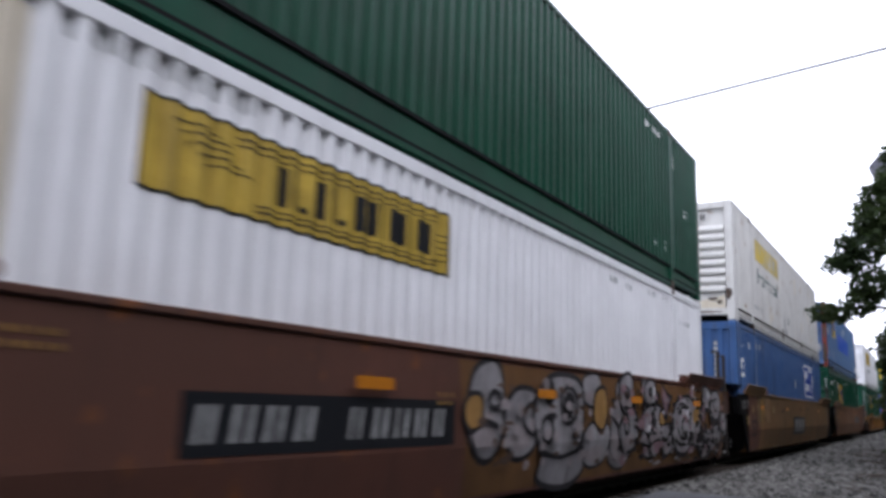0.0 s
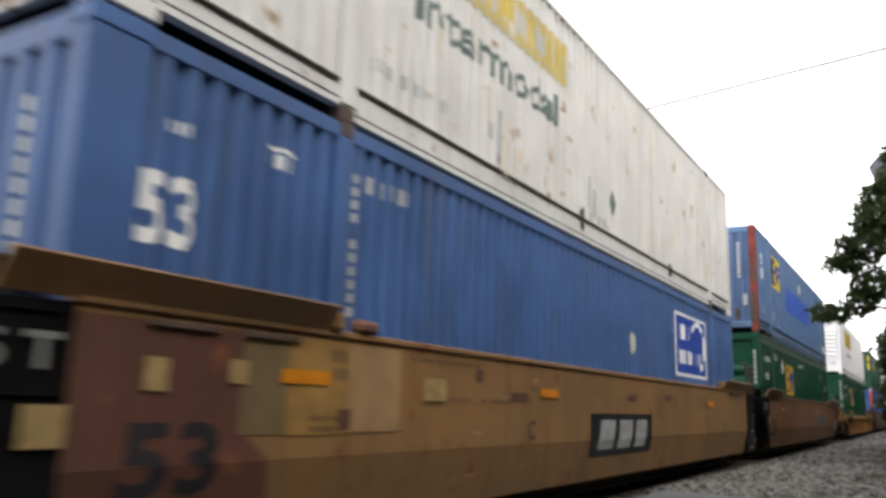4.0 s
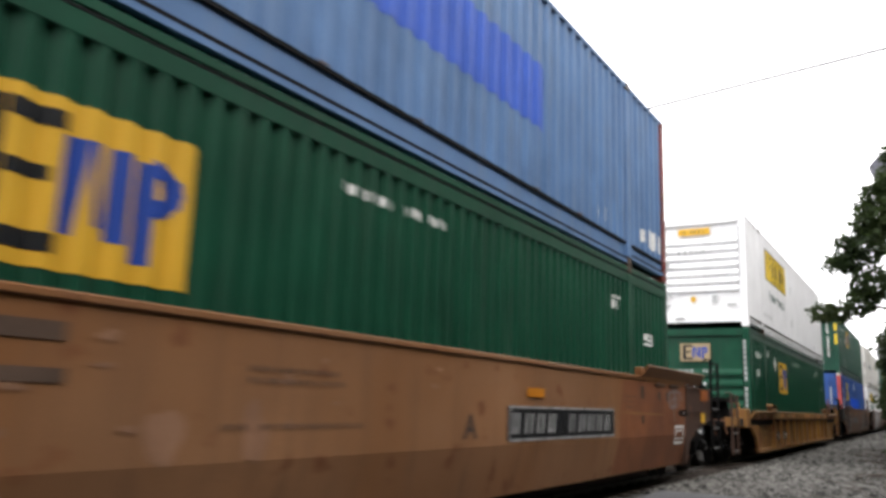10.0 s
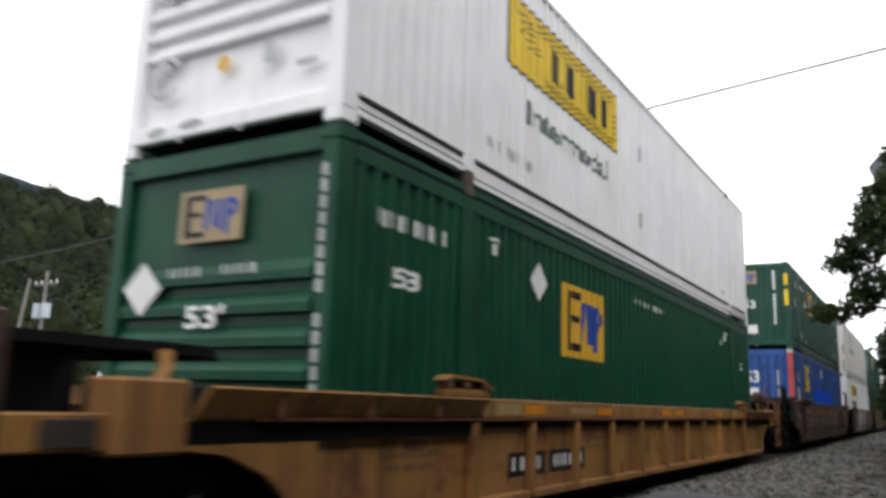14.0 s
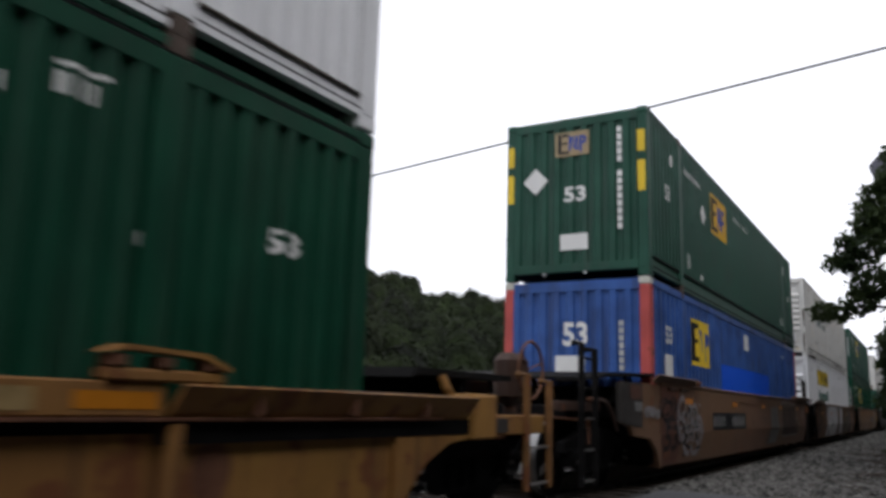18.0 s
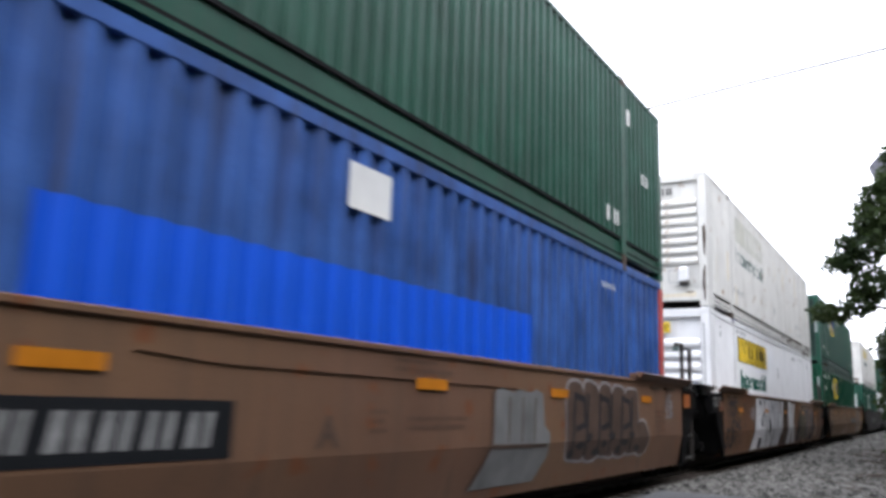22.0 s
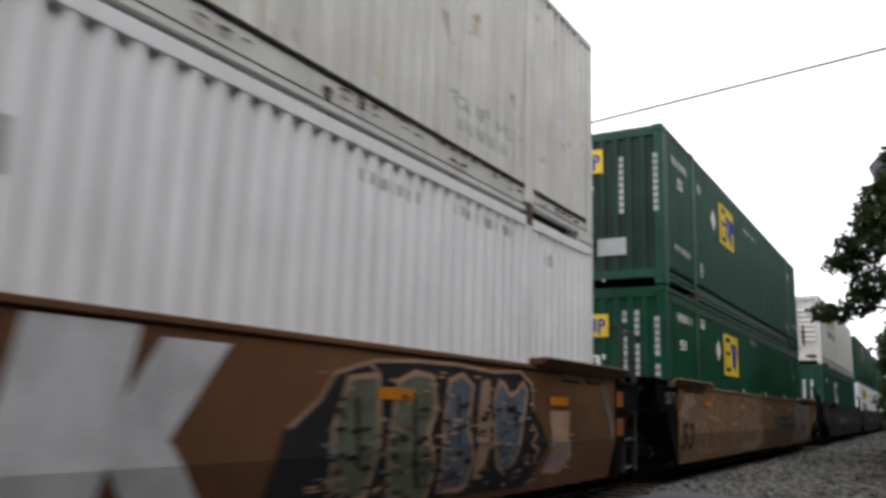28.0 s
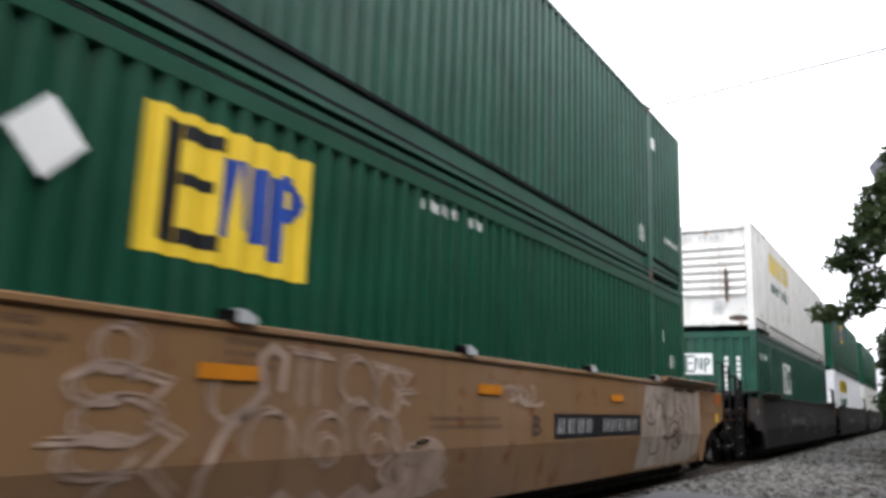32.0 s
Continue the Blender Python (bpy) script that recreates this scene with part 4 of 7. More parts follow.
def truck(root, y):
    """A two-axle truck centred at y: frames, bolster, springs and turning wheelsets."""
    bm = bmesh.new()
    box(bm, -0.95, 0.95, y - 0.17, y + 0.17, 0.42, 0.68, bevel=0.02)
    tr = part("truck", bm, "iron", root)
    for sx in (1, -1):
        out = [(-1.12, .58), (-1.10, .70), (-.86, .74), (-.45, .86), (.45, .86), (.86, .74), (1.10, .70), (1.12, .58), (.70, .50), (.40, .30), (-.40, .30), (-.70, .50)]
        bm = plate(bmesh.new(), [(y + u, v) for u, v in out], (sx * 1.04 - 0.06, 0.12))
        part("side_frame", bm, "iron", tr)
        for u in (-.24, 0, .24):
            part("spring", rod(bmesh.new(), (sx * 1.11, y + u, .36), (sx * 1.11, y + u, .60), .055, 8), "grime_and_shade", tr)
        for u in (-.89, .89):
            part("bearing_adapter", box(bmesh.new(), *sorted((sx * 1.0, sx * 1.16)), y + u - .13, y + u + .13, .40, .62, bevel=.02), "grime_and_shade", tr)
    for u in (-.89, .89):
        bm = rod(bmesh.new(), (-1.18, 0, 0), (1.18, 0, 0), .075, 12)
        for sx in (1, -1):
            rod(bm, (sx * .70, 0, 0), (sx * .825, 0, 0), .478, 40)
            rod(bm, (sx * .66, 0, 0), (sx * .70, 0, 0), .51, 40)
            rod(bm, (sx * .83, 0, 0), (sx * .845, 0, 0), .33, 24)
            rod(bm, (sx * 1.12, 0, 0), (sx * 1.20, 0, 0), .115, 16)
        ws = part("wheelset", bm, "grime_and_shade", tr)
        ws.location = (0, y + u, .483)
        for sx in (1, -1):
            cap = bmesh.new()
            for k in range(3):
                a = k * 2.094
                rod(cap, (sx * 1.20, .07 * math.cos(a), .07 * math.sin(a)), (sx * 1.215, .07 * math.cos(a), .07 * math.sin(a)), .022, 6)
            for a in (0.4, 1.0):
                box(cap, *sorted((sx * .845, sx * .85)), .22 + .1 * a, .32 + .1 * a, -.05, .05)
            # cap bolts and two small bright plates turn with their wheelset: joined to its mesh
            me = ws.data
            both = bmesh.new()
            both.from_mesh(me)
            k0 = len(both.faces)
            tmp = bpy.data.meshes.new("cap")
            cap.to_mesh(tmp)
            cap.free()
            both.from_mesh(tmp)
            both.faces.ensure_lookup_table()
            for f in both.faces[k0:]:
                f.material_index = 1
            both.to_mesh(me)
            both.free()
            bpy.data.meshes.remove(tmp)
        ws.data.materials.append(MAT["tread_steel"])
        for f in ws.data.polygons:
            if abs(f.normal.x) < .1 and .70 < abs(f.center.x) < .83 and math.hypot(f.center.y, f.center.z) > .45:
                f.material_index = 1
        WHEELSETS.append(ws)
    return tr


def coupler(root, y, way):
    bm = boxed(-.11, .11, *sorted((y, y + way * .62)), .68, .92, bevel=.02)
    k = y + way * .62
    plate(bm, [(-.2, .60), (.2, .60), (.2, 1.0), (-.2, 1.0)], (k if way > 0 else k - .22, .22), "y")
    cp = part("coupler", bm, "rusty", root)
    part("brake_hose", pipe(bmesh.new(), [(.35, y, .75), (.35, y + way * .25, .55), (.33, y + way * .5, .42), (.25, y + way * .75, .40)], .022), "grime_and_shade", cp)
    part("cut_lever", pipe(bmesh.new(), [(.15, y + way * .4, 1.0), (.6, y + way * .3, 1.02), (1.35, y + way * .25, .98), (1.38, y + way * .3, .7)], .014), "rusty", cp)


def well_car(label, paint, nose, low, high, cheek=("grime_and_shade", "grime_and_shade"), clips=False, T=1.57, flare=0.20, lad=1.1, tall=2.28):
    """Smooth-sided well car unit under the box whose low end is at nose. low and high: 'joint' or 'coupler' for its two ends."""
    root = new("well_car")
    tagged(root, label, "well car", group="well cars of the train")
    root.location = (0, nose, 0)
    P = lambda name, bm, mat=paint, lab="": part(name, bm, mat, root, lab)
    for sx in (1, -1):
        bm = bmesh.new()
        sec = [(SX, T), (SX, SZB), (SX - (SZB - SZ0) * .20, SZ0), (SX - .22, SZ0), (SX - .22, SZ0 + .02), (SX - .16, SZ0 + .03), (SX - .05, SZB), (SX - .05, T)]
        plate(bm, [(sx * x, z) for x, z in sec], (-.27, CL + .54), "y")
        P("side_sheet", bm)
        P("top_chord", boxed(*sorted((sx * (SX - .08), sx * (SX + .022))), -.3, CL + .3, T + .002, T + .05, bevel=.008))
        for a, b in ((-.70, 1.65), (CL - 2.15, CL + (.55 if high == 'joint' else 1.24))):
            bm = bmesh.new()
            sec = [(SX + .01, T + .02), (SX + .12, T + flare), (SX + .10, T + flare + .012), (SX - .02, T + .04)]
            plate(bm, [(sx * x, z) for x, z in sec], (a, b - a), "y")
            P("guide_flare", bm)
            inner = b if a < 1 else a
            P("flare_gusset", boxed(*sorted((sx * (SX - .06), sx * (SX + .06))), inner - (.0 if a < 1 else .12), inner + (.12 if a < 1 else 0), T + .05, T + .05 + flare * .6, bevel=.015))
    P("well_floor", boxed(-1.28, 1.28, .0, CL, .28, .33), "grime_and_shade")
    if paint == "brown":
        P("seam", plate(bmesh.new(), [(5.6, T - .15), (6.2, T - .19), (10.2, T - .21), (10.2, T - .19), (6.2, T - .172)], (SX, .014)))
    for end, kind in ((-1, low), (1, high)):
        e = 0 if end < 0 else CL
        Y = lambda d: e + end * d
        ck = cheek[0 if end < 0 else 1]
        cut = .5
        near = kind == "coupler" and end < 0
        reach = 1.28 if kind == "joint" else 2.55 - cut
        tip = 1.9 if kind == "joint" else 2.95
        P("end_bulkhead", boxed(-1.4, 1.4, *sorted((Y(.35), Y(.42))), .35, T - .05), "grime_and_shade")
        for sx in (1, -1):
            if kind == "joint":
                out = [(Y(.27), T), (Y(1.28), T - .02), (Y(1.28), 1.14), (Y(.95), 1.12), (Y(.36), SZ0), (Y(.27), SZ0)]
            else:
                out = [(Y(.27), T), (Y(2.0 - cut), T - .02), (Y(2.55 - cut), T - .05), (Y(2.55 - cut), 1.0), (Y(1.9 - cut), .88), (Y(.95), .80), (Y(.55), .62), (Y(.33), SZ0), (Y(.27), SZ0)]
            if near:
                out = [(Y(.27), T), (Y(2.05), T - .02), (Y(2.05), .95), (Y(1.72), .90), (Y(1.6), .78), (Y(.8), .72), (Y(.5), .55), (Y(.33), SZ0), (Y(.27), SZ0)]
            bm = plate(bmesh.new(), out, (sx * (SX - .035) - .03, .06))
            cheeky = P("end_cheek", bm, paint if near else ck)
            if near:
                # darkened beyond its grime: the falling light is put into the colour
                part("end_panel", plate(bmesh.new(), [(Y(1.22), T - .03), (Y(2.045), T - .05), (Y(2.045), .94), (Y(1.22), .885)], (SX - .03 if sx > 0 else -SX + .018, .04)), ck, cheeky, "grimy end panel, shade in its colour")
                part("bent_edge", rod(bmesh.new(), (sx * (SX - .05), Y(2.03), .96), (sx * (SX - .05), Y(2.03), T - .03), .06, 12), ck, cheeky)
            if sx > 0:
                fr = bmesh.new()
                a, b = sorted((Y(1.24 if near else .3), Y(reach - .03)))
                for r in ((a, b, T - .06, T - .02), (a, b, 1.12, 1.15), (a, a + .03, 1.15, T - .06), (b - .03, b, 1.15, T - .06)):
                    box(fr, SX - .004, SX + .012, r[0], r[1], r[2], r[3])
                part("cheek_frame", fr, ck, cheeky)
        P("end_platform", boxed(-1.05, 1.05, *sorted((Y(.2), Y(tip))), 1.0, 1.16, bevel=.02), "grime_and_shade")
        P("walkway", boxed(-1.35, 1.35, *sorted((Y(.05), Y(1.35))), T + flare - .02, T + flare), "grime_and_shade")
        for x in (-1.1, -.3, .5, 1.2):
            P("walkway_stay", pipe(bmesh.new(), [(x, Y(.5), 1.1), (x, Y(1.1), T + flare - .02)], .03), "grime_and_shade")
        bm = bmesh.new()
        pipe(bm, [(1.2, Y(1.2), 1.5), (1.22, Y(1.45), 1.45), (1.2, Y(1.65), 1.25), (1.15, Y(1.8), 1.12)], .028)
        P("air_hose", bm, "grime_and_shade")
        if kind == "joint":
            P("articulation", rod(bmesh.new(), (0, Y(1.9), .7), (0, Y(1.9), 1.05), .28, 16), "iron")
        else:
            coupler(root, Y(2.7), end)
            a = 1.35 if end > 0 else 1.28
            P("placard_board", boxed(SX, SX + .015, *sorted((Y(a), Y(a + .48))), T - .24, T - .05), "rust_orange" if end > 0 else "oxide", "dull orange painted square" if end > 0 else "dull reddish painted square")
            if end > 0:
                P("placard_board", boxed(SX, SX + .012, *sorted((Y(a), Y(a + .22))), .95, 1.12), "gold_film", "yellow painted square")
            else:
                P("placard_board", boxed(SX, SX + .015, *sorted((Y(a - .04), Y(a + .27))), 1.11, 1.24), "spray_grey", "grey painted square")
            if near:
                P("end_cover", plate(bmesh.new(), [(Y(.3), T + .13), (Y(.3), T + .17), (Y(1.2), T + .13), (Y(2.4), T + .09), (Y(2.85), T), (Y(2.85), T - .03), (Y(2.3), T + .04)], (-1.38, 2.80)), "iron")
                P("end_beam", boxed(1.05, 1.2, *sorted((Y(2.08), Y(3.5))), 1.09, 1.21, bevel=.01), "umber")
                P("air_pipe", pipe(bmesh.new(), [(1.38, Y(3.0), 1.25), (1.4, Y(2.61), 1.24), (1.4, Y(2.45), 1.22), (1.4, Y(2.32), 1.16), (1.4, Y(2.19), 1.06), (1.4, Y(2.0), .85)], .026, 8), "umber")
                continue
            P("end_cover", boxed(-1.38, 1.46, *sorted((Y(1.76 - cut), Y(2.32 - cut))), T + .17, T + .20, bevel=.01), "iron")
            P("cover_post", boxed(1.36, 1.44, *sorted((Y(1.56 - cut), Y(1.66 - cut))), T, T + .17), "umber")
            P("cover_post", boxed(1.36, 1.44, *sorted((Y(2.2 - cut), Y(2.28 - cut))), T - .05, T + .17), "iron")
            P("brake_box", boxed(1.0, 1.40, *sorted((Y(1.86 - cut), Y(2.22 - cut))), T + .03, T + .13, bevel=.02), "galv", "pale metal box")
    if high == "joint":
        truck(root, CL + 1.92)
    else:
        truck(root, CL + 2.0)
    if low == "coupler":
        truck(root, -2.0)
    if high == "joint":
        ladder(root, CL + lad, zt=tall, zb=.3, w=.52, r=.04)
    else:
        ladder(root, CL + 2.62, zt=2.15, zb=.4, w=.6, mat="iron")
    if low == "coupler":
        ladder(root, -3.30, zt=1.92, zb=.20, w=.46, mat="iron", r=.045)
        if kind == "joint":
            P("placard_board", boxed(SX, SX + .012, *sorted((Y(.4), Y(.78))), 1.2, 1.42), "rust_orange" if end > 0 else ck)
    for a in (0.15, 0.85, CL - 1.5, CL - .75):
        P("cover_plate", boxed(SX - .02, SX + .03, a, a + .5, T - .07, T - .03, bevel=.006), "spray_umber")
    if clips:
        for y in (5.0, 7.8, 10.9, 13.6):
            P("lid_clip", plate(bmesh.new(), [(y - .05, T + .05), (y + .11, T + .05), (y + .11, T + .085), (y - .0, T + .13), (y - .05, T + .13)], (SX - .05, .10)), "mark_grey")
            P("clip_base", boxed(SX - .05, SX + .03, y - .14, y - .052, T + .05, T + .12), "grime_and_shade")
    for y in (2.0, CL - 2.0):
        P("lock_bracket", boxed(SX - .06, SX + .05, y - .05, y + .2, T + .05, T + .15, bevel=.03), "rusty")
    return root


def number_plate(root, y0, y1, z0, z1, chars=10, seed=1, gaps=(4,), name="name_board"):
    """Black board with pale blocks in the place of the car's mark."""
    car_mark(root, name, "black_film", [rect(y0, y1, z0, z1)], 0, "black board with pale block marks")
    h = z1 - z0
    shapes = []
    rr = random.Random(seed)
    w = (y1 - y0) / (chars + .6)
    for i in range(chars):
        if i in gaps:
            continue
        u = y0 + w * (.3 + i)
        sl = .10 * h
        b = w * rr.uniform(.46, .62)
        k = b * rr.uniform(.34, .42)
        for c, d in ((u, u + k), (u + b * 1.12 - k, u + b * 1.12)):
            shapes.append([(c, z0 + .2 * h), (d, z0 + .2 * h), (d + sl, z1 - .2 * h), (c + sl, z1 - .2 * h)])
    car_mark(root, "board_mark", "board_paint", shapes, .003)


def reflectors(root, ys, z=1.24, w=.48, h=.09, lift=.012):
    for y in ys:
        car_mark(root, "reflector", "orange", [rect(y, y + w, z, z + h)], lift, "orange reflective strip")


def stencil_rows(root, spots, mat="spray_umber", seed=0):
    rr = random.Random(seed)
    sh = []
    for y0, y1, z0, n in spots:
        for k in range(n):
            sh += bars(y0, y1 - rr.uniform(0, .3) * (y1 - y0), z0 - k * .07, z0 - k * .07 + .035, max(3, int((y1 - y0) / .08)), seed + k)
    car_mark(root, "stencil", mat, sh, .002)


def scribble(root, y0, y1, z0, z1, n, seed, mat="spray_tan", w=.035):
    rr = random.Random(seed)
    sh = []
    for i in range(n):
        u, v = rr.uniform(y0, y1), rr.uniform(z0 + .15, z1 - .15)
        ru, rv = rr.uniform(.12, .38), rr.uniform(.12, (z1 - z0) * .42)
        if rr.random() < .7:
            a = rr.uniform(0, 360)
            sh += ribbon([p for p in arc(u, v, ru, rv, a, a + rr.uniform(150, 330), 14) if z0 < p[1] < z1], w * rr.uniform(.6, 1.5))
        else:
            p = [(u + rr.uniform(-ru, ru), min(z1, max(z0, v + rr.uniform(-rv, rv)))) for _ in range(5)]
            sh += ribbon(p, w)
    car_mark(root, "graffiti_stroke", mat, sh, .003)


# first articulated car, three units
w0 = well_car("brown well car with rounded graffiti, carrying a white container", "oxide", -54.45, "joint", "joint", ("grime_and_shade", "umber"), lad=.90, tall=2.35)
number_plate(w0, 3.3, 6.3, .80, 1.17)
def lobes(root, shapes, fill, edge="spray_black", grow=.07, lift=0.0, tint=None):
    """Rounded graffiti shapes (u, v, half width, half height) with a dark edge and an uneven fill."""
    car_mark(root, "graffiti_edge", edge, [blob(u, v, a + grow, b + grow, 30, .10, .85, k) for k, (u, v, a, b) in enumerate(shapes)], .002 + lift, "rounded graffiti outlines")
    car_mark(root, "graffiti_fill", fill, [blob(u, v, a, b, 30, .10, .85, k) for k, (u, v, a, b) in enumerate(shapes)], .005 + lift)
    if tint:
        car_mark(root, "graffiti_tint", tint, [blob(u - .1 * a, v - .45 * b, a * .7, b * .38, 18, .15, 1, k) for k, (u, v, a, b) in enumerate(shapes)], .007 + lift)


def strokes(root, mat, lines, w, lift=.011, echo=None):
    """Sprayed lines of one colour; echo: the offset of a second, thinner pass."""
    shapes = [s for l in lines for s in ribbon(l, w)]
    if echo:
        shapes += [s for l in lines for s in ribbon([(u + echo[0], v + echo[1]) for u, v in l], w * .5)]
    car_mark(root, "graffiti_stroke", mat, shapes, lift)


rr = random.Random(19)


def dabs(root, mat, n, y0, y1, z0, z1, wide, high, lift):
    """Many small uneven spray marks."""
    car_mark(root, "graffiti_dab", mat, [blob(rr.uniform(y0, y1), rr.uniform(z0, z1), wide * rr.uniform(.4, 1), high * rr.uniform(.4, 1), 9, .25, 1, k) for k in range(n)], lift)


car_mark(w0, "repaint", "tan_orange", [[(6.35, 1.53), (6.6, .32), (16.95, .32), (16.95, 1.53)]], .0005, "orange-tan painted ground of the graffiti")
lobes(w0, [(6.88, 1.10, 0.35, 0.42), (7.65, 0.98, 0.35, 0.34)], "spray_silver", grow=.06, tint="spray_pale")
lobes(w0, [(8.80, 0.49, 0.65, 0.18), (8.64, 1.04, 0.65, 0.46)], "spray_silver", grow=.07, lift=.0075)
lobes(w0, [(9.60, 1.36, 0.33, 0.18), (9.78, 0.72, 0.44, 0.27), (10.76, 1.35, 0.27, 0.18), (10.70, 0.81, 0.42, 0.46), (11.86, 1.41, 0.24, 0.18), (12.02, 0.89, 0.43, 0.41)], "spray_silver", grow=.035, lift=.004, tint="spray_pale")
lobes(w0, [(9.87, 1.14, 0.23, 0.23), (6.61, 1.08, 0.15, 0.15)], "ochre", grow=.05, lift=.016)
strokes(w0, "spray_black", [arc(7.01, 1.19, 0.12, 0.08, 0, 360), arc(7.87, 1.02, 0.23, 0.15, 70, 300), arc(8.84, 1.17, 0.25, 0.21, 0, 360), arc(8.24, 0.90, 0.15, 0.14, 0, 360), arc(8.29, 1.30, 0.12, 0.12, 0, 360)] + [[(6.76, 1.01), (6.94, 0.98), (7.09, 0.94)], [(8.05, 0.70), (8.35, 0.63), (8.69, 0.60), (9.18, 0.66)], [(8.94, 0.83), (9.14, 0.82)], [(9.03, 0.90), (9.04, 0.73)], [(10.29, 1.26), (11.30, 1.10)], [(10.35, 1.02), (10.76, 0.78), (10.48, 0.51)], [(11.13, 0.97), (11.03, 0.57)], [(11.59, 1.24), (12.35, 1.02), (12.73, 0.99)]], .055, .021)
car_mark(w0, "graffiti_shade", "spray_black", [blob(u, v, a, b, 16, .12, 1, k) for k, (u, v, a, b) in enumerate([(8.29, 1.30, 0.10, 0.10), (8.82, 1.16, 0.16, 0.16), (8.35, 1.04, 0.13, 0.05)])], .022)
lobes(w0, [(10.86, 1.35, 0.28, 0.24), (10.97, 0.85, 0.35, 0.25), (11.93, 1.40, 0.25, 0.16), (12.09, 0.91, 0.55, 0.30), (12.91, 0.71, 0.28, 0.23), (14.57, 1.14, 0.39, 0.18), (14.54, 0.86, 0.38, 0.27), (15.37, 1.39, 0.23, 0.19), (16.05, 1.27, 0.39, 0.26), (16.71, 0.95, 0.21, 0.17), (15.45, 0.56, 0.47, 0.22), (16.13, 0.72, 0.35, 0.17)], "spray_silver", grow=.05, lift=.024, tint="spray_pale")
lobes(w0, [(13.80, 0.92, 0.71, 0.42)], "spray_silver", grow=.06, lift=.034)
lobes(w0, [(12.49, 1.03, 0.14, 0.10), (14.56, 1.05, 0.22, 0.14)], "ochre", grow=.04, lift=.036)
lobes(w0, [(12.25, 0.60, 0.26, 0.09), (11.54, 0.97, 0.06, 0.12), (15.11, 1.12, 0.08, 0.15)], "spray_rose", grow=.03, lift=.034)
car_mark(w0, "graffiti_fill", "spray_rose", [[(12.53, 1.52), (12.75, 1.39), (12.99, 1.34), (12.81, 1.20), (12.71, 1.03), (12.59, 1.16), (12.51, 1.30)]], .04)
strokes(w0, "spray_black", [arc(10.82, 1.36, 0.08, 0.07, 0, 360), arc(11.91, 1.40, 0.08, 0.05, 0, 360), arc(10.79, 0.93, 0.10, 0.11, 0, 360), arc(16.05, 1.27, 0.15, 0.12, 0, 360), arc(12.90, 0.71, 0.12, 0.10, 0, 360)] + [[(12.49, 1.55), (12.75, 1.39), (13.02, 1.35), (12.82, 1.20), (12.70, 1.01), (12.58, 1.16), (12.50, 1.30)], [(10.73, 1.17), (10.92, 1.15), (11.13, 1.13)], [(11.13, 1.01), (11.35, 0.99)], [(11.13, 0.91), (11.36, 0.88)], [(11.12, 0.72), (11.33, 0.68)], [(11.52, 1.22), (11.83, 1.21), (12.18, 1.22)], [(11.60, 0.84), (11.85, 0.68), (12.02, 0.61)], [(12.36, 0.82), (12.57, 0.71), (12.43, 0.58)], arc(13.75, .95, .42, .26, 200, 500), arc(13.8, .9, .2, .13, 30, 300), [(13.3, 1.15), (13.5, 1.25), (13.95, 1.26)], [(13.2, .7), (13.6, .6), (14.2, .62)], [(14.26, 1.48), (14.46, 1.21), (14.94, 1.22)], [(15.14, 1.53), (15.16, 1.12)], [(15.59, 1.56), (15.67, 1.02)], [(14.97, 0.73), (15.75, 0.44)]], .05, .046)
car_mark(w0, "graffiti_shade", "spray_black", [blob(u, v, a, b, 16, .12, 1, k) for k, (u, v, a, b) in enumerate([(11.98, 1.01, 0.12, 0.12), (13.5, 1.12, 0.10, 0.05), (12.23, 1.32, 0.13, 0.11), (11.31, 1.39, 0.04, 0.03), (12.97, 0.88, 0.14, 0.07), (14.2, 0.74, 0.16, 0.08)])], .045)
car_mark(w0, "graffiti_shine", "spray_white", [blob(u, v, a, b, 16, .12, 1, k) for k, (u, v, a, b) in enumerate([(12.06, 1.37, 0.07, 0.10), (14.35, 1.48, 0.07, 0.11), (13.96, 1.11, 0.10, 0.09), (11.83, 0.87, 0.12, 0.06), (15.48, 1.42, 0.09, 0.10)])], .047)
dabs(w0, "spray_pale", 40, 6.6, 12.2, .5, 1.4, .12, .08, .0495)
dabs(w0, "spray_rose", 36, 10.6, 16.6, .4, 1.45, .14, .07, .0485)
dabs(w0, "spray_black", 54, 11.0, 16.8, .36, 1.4, .12, .05, .0505)
dabs(w0, "spray_black", 46, 14.4, 16.85, .34, 1.2, .17, .07, .0502)
dabs(w0, "spray_silver", 50, 11.6, 16.8, .36, 1.4, .13, .04, .0515)
dabs(w0, "spray_umber", 30, 6.7, 11.0, .5, 1.35, .10, .05, .0505)
reflectors(w0, (4.8, 7.92, 10.98, 14.35), z=1.23, lift=.054)
stencil_rows(w0, [(2.0, 2.8, 1.4, 2), (6.0, 6.3, 1.2, 2)], "ochre", 2)

w1 = well_car("tan well car with painted patches, carrying a blue container", "olive_tan", -34.62, "joint", "joint", lad=.98)
car_mark(w1, "repaint", "oxide", [[(-.27, .30), (1.25, .30), (1.12, .78), (.92, .92), (.86, 1.53), (-.27, 1.53)]], .0006, "reddish-brown repainted end of the side")
car_mark(w1, "patch", "olive_film", [rect(.86, 1.30, .92, 1.53)], .0012, "olive repaint patch")
car_mark(w1, "patch", "ochre", [rect(1.26, 1.92, .91, 1.54)], .002, "ochre repaint patch")
car_mark(w1, "patch", "sand_film", [rect(1.90, 2.55, .925, 1.54)], .0028, "sand-coloured repaint patch")
